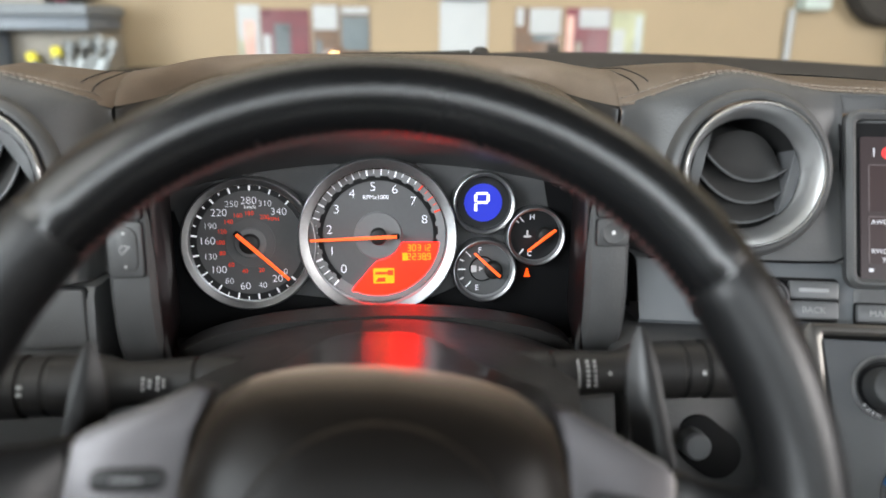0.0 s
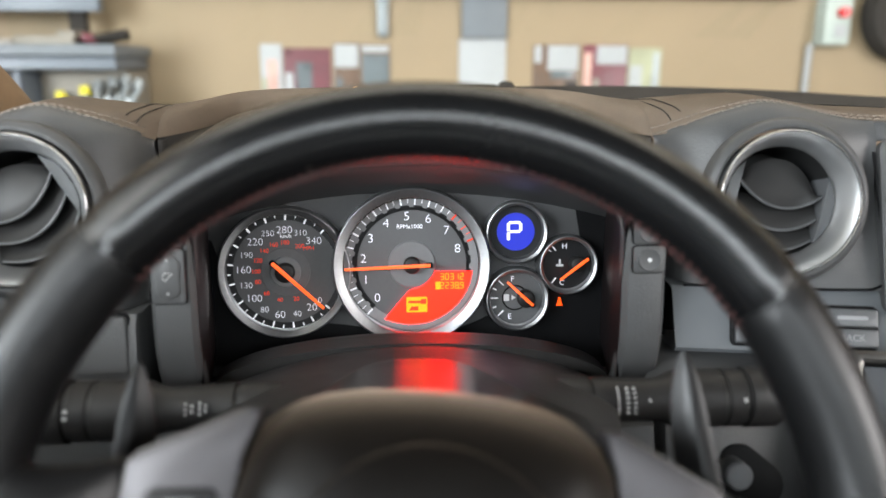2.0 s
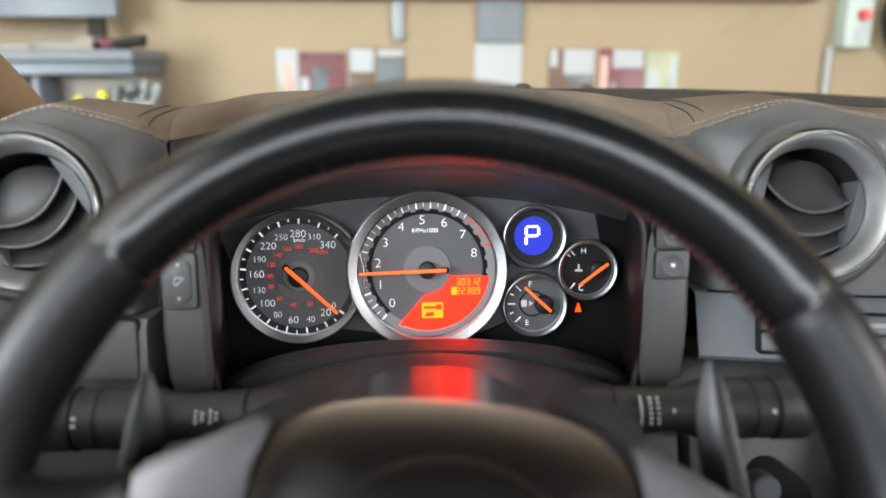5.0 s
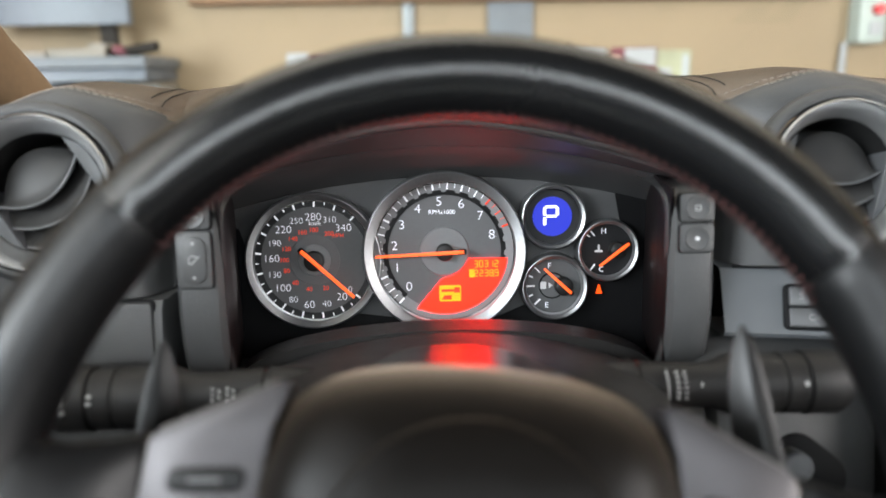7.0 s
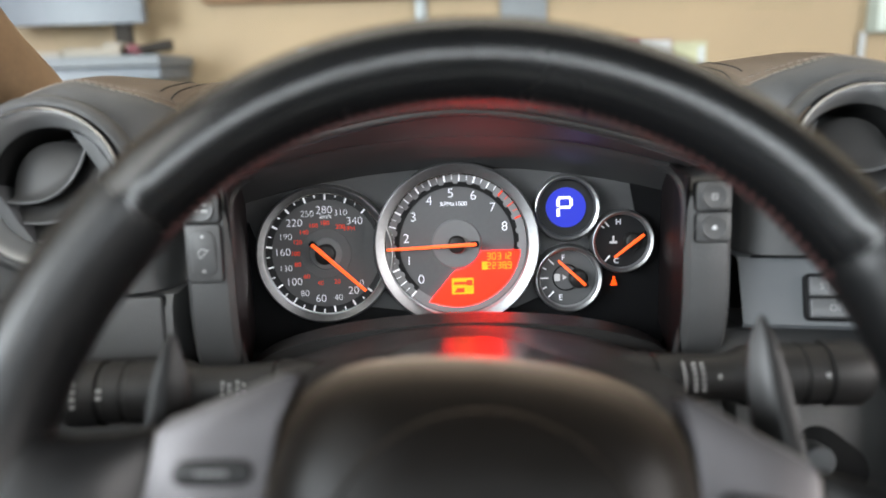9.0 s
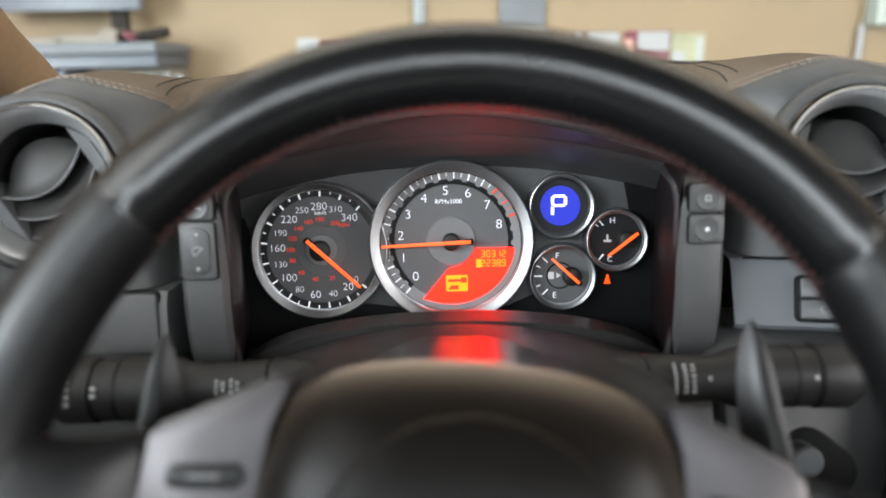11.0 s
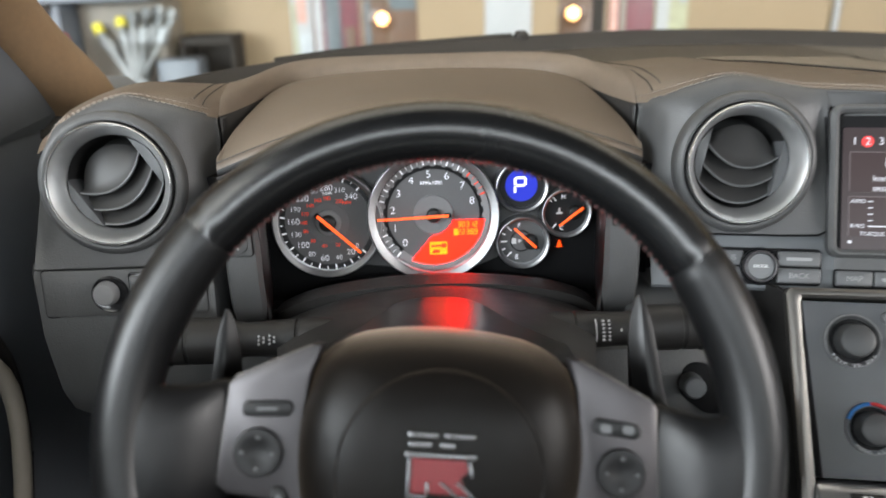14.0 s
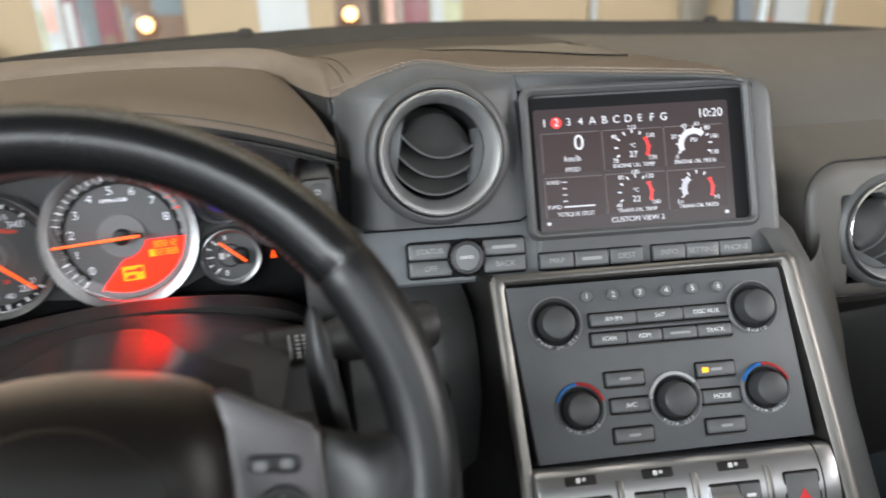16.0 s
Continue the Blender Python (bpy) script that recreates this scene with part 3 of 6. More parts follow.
def pillar(side):
    x = lambda v: v if side < 0 else 0.74 - v
    pts = spline([(x(-0.375), 0.33, 0.93), (x(-0.354), 0.24, 1.0), (x(-0.36), 0.14, 1.095), (x(-0.344), 0.04, 1.18), (x(-0.29), -0.12, 1.31)], 16)
    rings = []
    for i, p in enumerate(pts):
        w = 0.036 + 0.02 * max(0, 1 - i / 5)
        rings.append([(p[0] + side * -w * math.cos(a) * 0.8, p[1] + 0.6 * w * math.sin(a), p[2] + 0.75 * w * math.sin(a)) for a in [2 * math.pi * k / 16 for k in range(16)]])
    part("a_pillar", loft(rings), M_PILLAR, car, "cloth-covered windscreen pillar, orange glow in its colour")


pillar(-1)
pillar(1)
# Block added out of view to cut low light from behind.
part("rear_light_block", box(0.37, -1.4, 0.7, 1.5, 0.06, 1.06, 0.02), M_LINER, car, "unseen dark block behind the cabin against rear light")

# ---- door panel at the driver's side ----
door = root("door_panel", (-0.36, -0.4, 0.7), "black vinyl driver's door panel with a pale grab handle", "door panel")
pr = [(-0.41, 0.16), (-0.37, 0.17), (-0.365, 0.47), (-0.358, 0.6), (-0.366, 0.72), (-0.356, 0.80), (-0.352, 0.9), (-0.36, 0.985), (-0.38, 1.0), (-0.42, 1.0), (-0.42, 0.16)]
part("panel", loft([[(x, y, z) for x, z in pr] for y in (-1.35, -0.7, -0.4, -0.1, 0.05, 0.2, 0.44)]), M_DOOR, door)
part("mirror_sail", loft([[(-0.362 + o, 0.02, 0.985), (-0.355 + o, 0.24, 0.985), (-0.35 + o, 0.235, 1.0), (-0.355 + o, 0.10, 1.085)] for o in (-0.012, 0.0)]), M_DOOR, door)
part("grab_handle", tube(spline([(-0.352, -0.035, 0.852), (-0.343, -0.012, 0.843), (-0.338, -0.002, 0.81), (-0.338, -0.008, 0.76), (-0.342, -0.03, 0.69), (-0.35, -0.05, 0.64)], 16), 0.007, 10), M_TAUPE, door, "pale satin grab handle")
part("handle_bezel", tube(spline([(-0.354, -0.03, 0.866), (-0.348, 0.004, 0.856), (-0.347, 0.018, 0.81), (-0.349, 0.012, 0.74), (-0.354, -0.02, 0.64)], 12), 0.006, 8), M_PLASTIC, door)
door2 = root("door_panel", (1.1, -0.4, 0.7), "black vinyl passenger door panel", "door panel")
part("panel", loft([[(0.74 - x, y, z) for x, z in pr] for y in (-1.35, -0.7, -0.4, -0.1, 0.05, 0.2, 0.44)]), M_DOOR, door2)

# ---- dashboard ----
dash = root("dashboard", (0.1, 0.2, 0.85), "grey-brown leather dashboard with pale double stitching", "dashboard")
# stitched front edge, crest, tray and rear edge of the top pad, along x
PX = [-0.31, -0.285, -0.235, -0.205, -0.188, -0.178, -0.1702, 0.1702, 0.178, 0.188, 0.205, 0.235, 0.29, 0.34, 0.40, 0.45, 0.475, 0.489, 0.499]
FY = [0.062, 0.05, 0.050, 0.052, 0.057, 0.065, 0.080, 0.080, 0.065, 0.057, 0.052, 0.050, 0.050, 0.036, 0.018, 0.006, 0.004, 0.006, 0.012]
FZ = [0.985, 1.008, 1.029, 1.0235, 1.0175, 1.012, 1.006, 1.006, 1.012, 1.0175, 1.0245, 1.031, 1.021, 1.019, 1.016, 1.013, 1.0095, 1.004, 0.994]
CY = [0.10, 0.10, 0.10, 0.104, 0.11, 0.12, 0.132, 0.132, 0.12, 0.11, 0.104, 0.10, 0.095, 0.08, 0.055, 0.04, 0.04, 0.04, 0.045]
CZ = [0.998, 1.018, 1.0335, 1.0315, 1.029, 1.0275, 1.026, 1.029, 1.0305, 1.032, 1.034, 1.036, 1.028, 1.026, 1.022, 1.018, 1.0145, 1.008, 0.998]


PAD_EDGE = ([0, 0.06, 0.1, 0.122, 0.135, 0.1455, 0.1525, 0.1615, 0.17], [0.213, 0.212, 0.205, 0.193, 0.176, 0.15, 0.122, 0.097, 0.083])
HOOD_EDGE = ([0, 0.06, 0.1, 0.1235, 0.135, 0.142, 0.1492, 0.157, 0.1645], [0.199, 0.1975, 0.192, 0.18, 0.166, 0.15, 0.118, 0.082, 0.046])


def edge_y(x, plan=PAD_EDGE):
    """Plan outline round the instrument hood: tapering sides and rounded rear corners."""
    return interp(plan[0], plan[1], abs(x))


def pad_row(x):
    ey, ez = interp(COWL_X, COWL_Y, x) - 0.03, interp(COWL_X, COWL_Z, x) - 0.018
    if abs(x) < 0.17:
        fy = edge_y(x)
        q = (fy - 0.063) / 0.15
        side = math.copysign(0.1701, x)
        fs, cs, reach = interp(PX, FZ, side), interp(PX, CZ, side), interp(PX, CY, side) - interp(PX, FY, side)
        fz = fs + 0.009 * q
        cy, cz = fy + reach * (1 - q) + 0.019 * q, cs * (1 - q) + 1.0365 * q
    else:
        fy, fz, cy, cz = (interp(PX, t, x) for t in (FY, FZ, CY, CZ))
    front = spline([(x, fy, fz), (x, fy + 0.3 * (cy - fy), fz + 0.65 * (cz - fz)), (x, cy, cz)], 8)
    return front + spline([(x, cy, cz), (x, cy + 0.25 * (ey - cy), cz - 0.25 * (cz - ez)), (x, cy + 0.55 * (ey - cy), ez + 0.001), (x, ey, ez)], 16)[1:]


def dense(half, n):
    """Stations that crowd towards both ends."""
    return [half * math.sin(math.pi / 2 * math.sin(math.pi / 2 * (-1 + 2 * i / n))) for i in range(n + 1)]


stations = sorted({round(-0.31 + 0.809 * i / 90, 5) for i in range(91) if abs(-0.31 + 0.809 * i / 90) > 0.172} | {round(v, 6) for v in dense(0.17, 90)})
stations = [v for i, v in enumerate(stations) if i == 0 or v - stations[i - 1] > 2e-5]
bm = loft([pad_row(x) for x in stations], closed=False, cap=False)
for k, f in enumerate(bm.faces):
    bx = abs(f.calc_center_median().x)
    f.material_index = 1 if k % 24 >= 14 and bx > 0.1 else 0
bmesh.ops.solidify(bm, geom=bm.faces[:], thickness=0.005)
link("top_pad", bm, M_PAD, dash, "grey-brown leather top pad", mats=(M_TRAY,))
# wall of the groove round the hood, coloured black for its shadow
rows = []
for x in dense(0.1695, 90):
    p = pad_row(x)[0]
    rows.append([(p[0], p[1] + 0.004, p[2] + 0.001), (p[0] * 0.998, p[1] - 0.001, p[2] - 0.002), (p[0] * 0.995, p[1] - 0.002, p[2] - 0.02), (p[0] * 0.995, p[1] - 0.002, p[2] - 0.06)])
part("shaded_groove_wall", loft(rows, closed=False, cap=False), M_PLASTIC, dash)

# instrument hood: a domed pad with a lip
HOOD_W = 0.1645


def hood_top(s, t):
    """Height of the hood across (s) and from front to rear (t)."""
    c = 1 - abs(s)**1.7
    side, mid = 0.9835 + 0.0395 * t**0.85, 1.0245 + 0.0035 * t
    return side + (mid - side) * c


rows, rim_line = [], []
for x in dense(HOOD_W * 0.9998, 80):
    s = x / HOOD_W
    yl = 0.030 + 0.008 * s * s
    yr = max(yl + 0.004, edge_y(x, HOOD_EDGE))
    zf = 0.973 + 0.04 * (1 - abs(s)**1.7)
    y1 = min(yl + 0.012, yl + 0.5 * (yr - yl))
    pts = [(x, yl + 0.035, zf - 0.008), (x, yl + 0.006, zf - 0.007), (x, yl, zf - 0.003), (x, yl + 0.002, zf + 0.004)]
    for j in range(9):
        y = y1 + (yr - y1) * j / 8
        pts.append((x, y, hood_top(s, (y - 0.04) / 0.165) - 0.0032 * math.exp(-(y - y1) / 0.012) - (0.0016 if j == 8 else 0.0)))
    rows.append(spline(pts[:4], 10) + spline(pts[3:], 24)[1:])
    rim_line.append((x, yr, pts[-1][2]))
bm = loft(rows, closed=False, cap=False)
for k, f in enumerate(bm.faces):
    f.material_index = 1 if k % 34 < 9 else 0
bmesh.ops.solidify(bm, geom=bm.faces[:], thickness=0.003)
link("instrument_hood", bm, M_PAD, dash, "domed leather instrument hood with a dark lip", mats=(M_LIP,))
edge_ = [rows[0][k] for k in range(10, 34, 3)] + rim_line + [rows[-1][k] for k in range(33, 9, -3)]
part("hood_skirt", loft([[(x, y, z), (x * 1.004, y + 0.001, z - 0.003), (x * 1.004, y + 0.001, z - 0.04)] for x, y, z in edge_], closed=False, cap=False), M_PAD, dash)
part("hood_piping", tube([(HOOD_W * (-1 + i / 24), 0.0295 + 0.008 * (-1 + i / 24)**2, 0.9665 + 0.04 * (1 - abs(-1 + i / 24)**1.7)) for i in range(49)], 0.0016, 8), M_LIP, dash)
part("hood_seam", tube([(HOOD_W * (-1 + i / 24), 0.0315 + 0.008 * (-1 + i / 24)**2, 0.9785 + 0.04 * (1 - abs(-1 + i / 24)**1.7)) for i in range(49)], 0.0005, 6), M_PAS, dash)


def stitches(name, pts, length, gap, mat, lift, parent, radius=0.0007):
    """Short threads along a line of points."""
    bm = bmesh.new()
    P = [Vector(p) for p in pts]
    walked = [0.0]
    for a, b in zip(P, P[1:]):
        walked.append(walked[-1] + (b - a).length)

    def point(s):
        k = max(0, min(len(P) - 2, sum(1 for w in walked if w <= s) - 1))
        f = (s - walked[k]) / max(1e-9, walked[k + 1] - walked[k])
        return P[k].lerp(P[k + 1], f)
    s = 0.0
    while s + length < walked[-1]:
        a, b = point(s) + lift, point(s + length) + lift
        c = (a + b) / 2 + lift * 0.25
        tube([a - lift * 0.6, a, c, b, b - lift * 0.6], radius, 5, bm)
        s += length + gap
    return tagged(part(name, bm, mat, parent), kind="stuff")


LIFT = Vector((0, -0.0006, 0.001))
for off in (0.0, 0.006):
    for a, b in ((-0.305, -0.17), (0.17, 0.47)):
        line = []
        for i in range(60):
            x = a + (b - a) * i / 59
            row = pad_row(x)
            p0, p1 = Vector(row[0]), Vector(row[3])
            line.append(p0.lerp(p1, 0.1 + off / max(0.004, (p1 - p0).length)))
        stitches("stitching", line, 0.003, 0.0017, M_STITCH, LIFT * 0.5, dash, 0.00042)
for sx in (-1, 1):
    for off in (0.0, 0.006):
        line = []
        for i in range(30):
            k = i / 29
            x = sx * (0.1785 - 0.012 * k + off)
            row = pad_row(x)
            y = 0.072 + 0.135 * k
            j = max(0, min(len(row) - 2, sum(1 for p in row if p[1] <= y) - 1))
            f = max(0.0, min(1.0, (y - row[j][1]) / max(1e-6, row[j + 1][1] - row[j][1])))
            p = Vector(row[j]).lerp(Vector(row[j + 1]), f)
            line.append(p + Vector((0, 0, 0.0002)))
        part("pad_seam", tube(line, 0.00045, 6), M_PLASTIC, dash)

# fascia pods round the two vents
VENT_Z, VENT_Y = 0.971, 0.018
RETURN = [(0.1701, 0.002), (0.1697, 0.006), (0.1694, 0.06)]


def fascia_row(x, zb, yb):
    """Section of the leather face round a vent; it turns back towards the instrument hood."""
    fy, fz = interp(PX, FY, x), interp(PX, FZ, x)
    d = 0.010 * (min(1.0, abs(abs(x) - 0.2365) / 0.064))**3
    c = max(0.0, fy - 0.0525) if abs(x) < 0.205 else 0.0
    return spline([(x, fy + 0.004, fz + 0.0015), (x, fy - 0.006 + 0.4 * d, fz - 0.002), (x, fy - 0.016 + 0.8 * d + 0.3 * c, fz - 0.014), (x, 0.5 * (fy - 0.022) + 0.5 * 0.022 + d + 0.5 * c, 0.55 * fz + 0.45 * zb), (x, yb + c, zb)], 40)


def with_hole(bm, cx, cz, r):
    """Opens a grid sheet where the vent sits."""
    gone = [f for f in bm.faces if (f.calc_center_median().x - cx)**2 + (f.calc_center_median().z - cz)**2 < r * r and f.calc_center_median().y < 0.05]
    bmesh.ops.delete(bm, geom=gone, context="FACES")
    return bm


def stack_y(x, z):
    """Face of the upper centre stack, turned to the driver."""
    return 0.055 - 0.18 * x + 0.4 * (z - 0.9)


def edge_of(row, sx, steps):
    return [[(sx * a_, p[1] + b_, p[2] - b_ * 0.12) for p in row] for a_, b_ in steps]


def toward(a, b, n):
    """Stations from a to b that crowd towards b."""
    return [a + (b - a) * math.sin(math.pi / 2 * i / n) for i in range(n + 1)]


rows = [fascia_row(x, 0.907, 0.012) + [(x, 0.014 + max(0.0, interp(PX, FY, x) - 0.0525) * (x > -0.205), 0.9055), (x, 0.06, 0.9055)] for x in toward(-0.305, -0.1703, 90)]
lead = [[(-0.318, p[1] + 0.06, p[2] - 0.01) for p in rows[0]], [(-0.314, p[1] + 0.02, p[2] - 0.003) for p in rows[0]]]
# Black return: the shade of the groove is put into its colour.
part("shaded_return", loft(edge_of(rows[-1], -1, RETURN), closed=False, cap=False), M_PANEL, dash)
part("vent_fascia", with_hole(loft(lead + rows, closed=False, cap=False), -0.2365, VENT_Z, 0.0475), M_FACE, dash)
rows = [fascia_row(x, 0.9145, stack_y(x, 0.9145) - 0.002) + [(x, 0.06, 0.9135)] for x in toward(0.305, 0.1703, 90)]
# Same black return, coloured for groove shade.
part("shaded_return", loft(edge_of(rows[-1], 1, RETURN), closed=False, cap=False), M_PANEL, dash)
part("vent_fascia", with_hole(loft(rows, closed=False, cap=False), 0.2365, VENT_Z, 0.0475), M_FACE, dash)

# brow over the screen
rows = []
for i in range(25):
    x = 0.302 + 0.192 * i / 24
    fy, fz = interp(PX, FY, x), interp(PX, FZ, x)
    zb = min(1.0065, fz - 0.004)
    yb = stack_y(x, zb) + 0.001
    rows.append(spline([(x, fy + 0.004, fz + 0.0015), (x, fy - 0.0012, fz - 0.001), (x, fy - 0.0008, fz - 0.0035), (x, yb, zb)], 12))
part("screen_brow", loft(rows, closed=False, cap=False), M_FACE, dash)

# lower left panel with mirror knob, and the knee bolster under it
LP = axes((-0.25, 0.0105, 0.886), (0, -1, 0.15))
part("bolster", loft([[(x + (0.22 * max(0.0, 0.86 - z) if x < -0.28 else 0.0), y + d, z) for y, z in ((0.06, 0.906), (0.016, 0.9055), (0.012, 0.9), (0.004, 0.85), (-0.004, 0.81), (0.0, 0.79), (0.025, 0.765), (0.07, 0.74), (0.14, 0.73))] for x, d in ((-0.318, 0.07), (-0.314, 0.012), (-0.308, 0.002), (-0.29, 0.0), (-0.2, 0.0), (-0.1705, 0.0), (-0.1685, 0.004), (-0.1675, 0.08))], closed=False, cap=False), M_FACE, dash)
pan = thing("mirror_switch_panel", slab(rounded(0.125, 0.0365, 0.003), LP @ Matrix.Translation((0.012, 0.001, 0)), -0.004, 0.003, 0.0012), M_FACE, "dark grey switch panel with a mirror knob on the dashboard", "switch panel")
part("panel_joint", slab(rounded(0.1275, 0.039, 0.004), LP @ Matrix.Translation((0.012, 0.001, 0)), -0.004, 0.0006, 0.0003), M_PANEL, pan)
part("knob_recess", lathe([(0.0, 0.0035), (0.0118, 0.0035), (0.0135, 0.0045), (0.0145, 0.0035), (0.0145, 0.002)], LP @ Matrix.Translation((0.001, 0.0, 0))), M_GLOSS, pan)
part("mirror_knob", lathe([(0.0, 0.0118), (0.0075, 0.0115), (0.0088, 0.01), (0.0096, 0.004)], LP @ Matrix.Translation((-0.001, 0.0015, 0)), 36), M_HUB, pan, "grey round knob")
part("switch_frame", slab(rounded(0.0155, 0.03, 0.003), LP @ Matrix.Translation((0.0235, 0.002, 0)), 0.002, 0.0045, 0.001), M_GLOSS, pan)
part("rocker_switch", slab(rounded(0.0125, 0.025, 0.002), LP @ Matrix.Translation((0.0235, 0.002, 0)), 0.003, 0.0075, 0.002), M_BUTTON, pan, "grey rocker switch")

# pods each side of the instruments
KF = axes((0, 0, 0.9), (0, -1, 0.1))


def side_pod(sx):
    lo_, hi_ = 0.1302, 0.1572
    rows = []
    for x, d in ((lo_ + 0.0012, 0.014), (lo_, 0.004), (lo_ + 0.003, 0.0), (0.139, -0.001), (0.149, -0.001), (hi_ - 0.003, 0.0), (hi_, 0.004), (hi_ + 0.0005, 0.09)):
        rows.append([(sx * x, y + d, z) for y, z in ((0.07, 0.966), (0.045, 0.9655), (0.030, 0.9645), (0.016, 0.9615), (0.0075, 0.9565), (0.0045, 0.95), (0.0, 0.9), (0.0005, 0.884), (0.003, 0.87), (0.008, 0.857), (0.02, 0.847), (0.07, 0.84))])
    part("side_pod", loft(rows, closed=False, cap=False), M_FACE, dash, "grey pod beside the instruments")
    # Black box set in the slot in place of its shade.
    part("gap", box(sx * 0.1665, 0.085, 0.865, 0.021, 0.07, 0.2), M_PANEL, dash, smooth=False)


side_pod(-1)
side_pod(1)


def pod_switch(sx, z0, z1, label, marks):
    zc, h = (z0 + z1) / 2, (z1 - z0)
    m = KF @ Matrix.Translation((sx * 0.1448, (zc - 0.9), 0.001))
    r = thing("pod_switch", slab(rounded(0.0198, h - 0.0004, 0.0022), m, -0.004, 0.0022, 0.0006), M_FACE, label, "switch", "switches beside the instruments")
    part("switch_joint", slab(rounded(0.0212, h + 0.0008, 0.003), m, -0.004, 0.0012, 0.0003), M_PANEL, r)
    for dy, rad, kind in marks:
        mm = m @ Matrix.Translation((0, dy, 0))
        if kind == "rocker":
            part("button", slab(rounded(rad * 2, h * 0.82, rad * 0.9), mm, 0.001, 0.0033, 0.0008), M_FACE, r)
            part("symbol", slab(rounded(0.0016, 0.0016, 0.0008), mm @ Matrix.Translation((0, h * 0.3, 0)), 0.0032, 0.0035), M_MARK, r)
            part("symbol", slab(rounded(0.0016, 0.0016, 0.0008), mm @ Matrix.Translation((0, -h * 0.3, 0)), 0.0032, 0.0035), M_MARK, r)
            part("symbol", tube([mm @ Vector((0.0028 * math.cos(a_), 0.0028 * math.sin(a_), 0.0034)) for a_ in (0.6, 1.3, 2.0, 2.7, 3.4, 4.1)], 0.0003, 5), M_MARK, r)
            part("symbol", tube([mm @ Vector((-0.0012, -0.0022, 0.0034)), mm @ Vector((0.0034, 0.0024, 0.0034))], 0.0003, 5), M_MARK, r)
        else:
            part("button", lathe([(0.0, 0.0029), (rad * 0.75, 0.0031), (rad - 0.0006, 0.0034), (rad, 0.0028), (rad, 0.001)], mm, 28), M_FACE, r)
            if kind == "reset":
                for bx, by in ((-0.0022, 0.0018), (0.0022, 0.0018), (-0.0022, -0.0016), (0.0022, -0.0016)):
                    part("symbol", slab(rounded(0.0032, 0.0013, 0.0004), mm @ Matrix.Translation((bx, by, 0)), 0.0028, 0.0033), M_MARK, r)
            elif kind == "square":
                part("symbol", frame_ring(rounded(0.0034, 0.0034, 0.0006), rounded(0.0022, 0.0022, 0.0003), mm, 0.0028, 0.0033, 0.0001), M_MARK, r)
            else:
                part("symbol", slab(rounded(0.0024, 0.0024, 0.0011), mm, 0.0028, 0.0033), M_LEGEND, r)


pod_switch(-1, 0.9505, 0.967, "black round trip-reset button beside the instruments", [(0, 0.0078, "reset")])
pod_switch(-1, 0.9165, 0.9495, "black dimmer rocker beside the instruments", [(0, 0.0072, "rocker")])
pod_switch(1, 0.9485, 0.965, "black round mode button beside the instruments", [(0, 0.0072, "square")])
pod_switch(1, 0.9305, 0.9475, "black round dot button beside the instruments", [(0, 0.0072, "dot")])

# lower dash between column and centre stack
part("lower_panel", loft([[(x, stack_y(x, z) + d, z) for z, d in ((0.915, 0.05), (0.9135, 0.002), (0.911, 0.0), (0.876, 0.0), (0.873, 0.003), (0.871, 0.05))] for x in (0.1715, 0.173, 0.2, 0.25, 0.31)], closed=False, cap=False), M_GREY, dash)
part("lower_cover", loft([[(x, y + d, z) for y, z in ((0.06, 0.8695), (0.02, 0.8695), (0.008, 0.867), (-0.014, 0.858), (-0.03, 0.845), (-0.04, 0.82), (-0.046, 0.79), (-0.03, 0.72), (0.03, 0.66))] for x, d in ((0.1485, 0.03), (0.149, 0.012), (0.152, 0.004), (0.17, 0.0), (0.22, 0.004), (0.2505, 0.02))], closed=False, cap=False), M_FACE, dash, "grey knee panel beside the column")
part("lower_cover", loft([[(x, y + d, z) for y, z in ((-0.01, 0.852), (-0.03, 0.85), (-0.038, 0.847), (-0.046, 0.82), (-0.05, 0.78), (-0.04, 0.72), (0.03, 0.66))] for x, d in ((0.095, 0.02), (0.1, 0.004), (0.12, 0.0), (0.141, 0.002), (0.1435, 0.012), (0.144, 0.03))], closed=False, cap=False), M_FACE, dash, "grey column surround")
part("lower_cover", loft([[(x, y + d, z) for y, z in ((0.02, 0.852), (0.0, 0.852), (-0.012, 0.848), (-0.02, 0.83), (-0.026, 0.79), (-0.01, 0.72), (0.05, 0.66))] for x, d in ((-0.166, 0.004), (-0.138, 0.0), (-0.118, 0.004), (-0.112, 0.03))], closed=False, cap=False), M_FACE, dash, "grey knee panel beside the column")
LC = axes((0.1895, -0.0365, 0.817), (-0.12, -1, 0.3))
kn = thing("column_lock_knob", lathe([(0.0, 0.02), (0.0068, 0.0196), (0.0082, 0.018), (0.0085, 0.004), (0.0085, -0.012)], LC), M_GREY, "grey round knob in a black socket under the dash", "knob")
part("socket", slab(rounded(0.044, 0.03, 0.0145, 8), LC @ Matrix.Translation((0.011, -0.004, 0)) @ Matrix.Rotation(radians(-38), 4, "Z"), -0.008, 0.0035, 0.0012), M_PANEL, kn, "black oval socket")

# passenger side of the dash
prof = ((0.30, 0.70), (0.16, 0.72), (0.10, 0.76), (0.08, 0.84), (0.095, 0.90), (0.135, 0.95), (0.21, 0.985), (0.32, 1.0))
rows = []
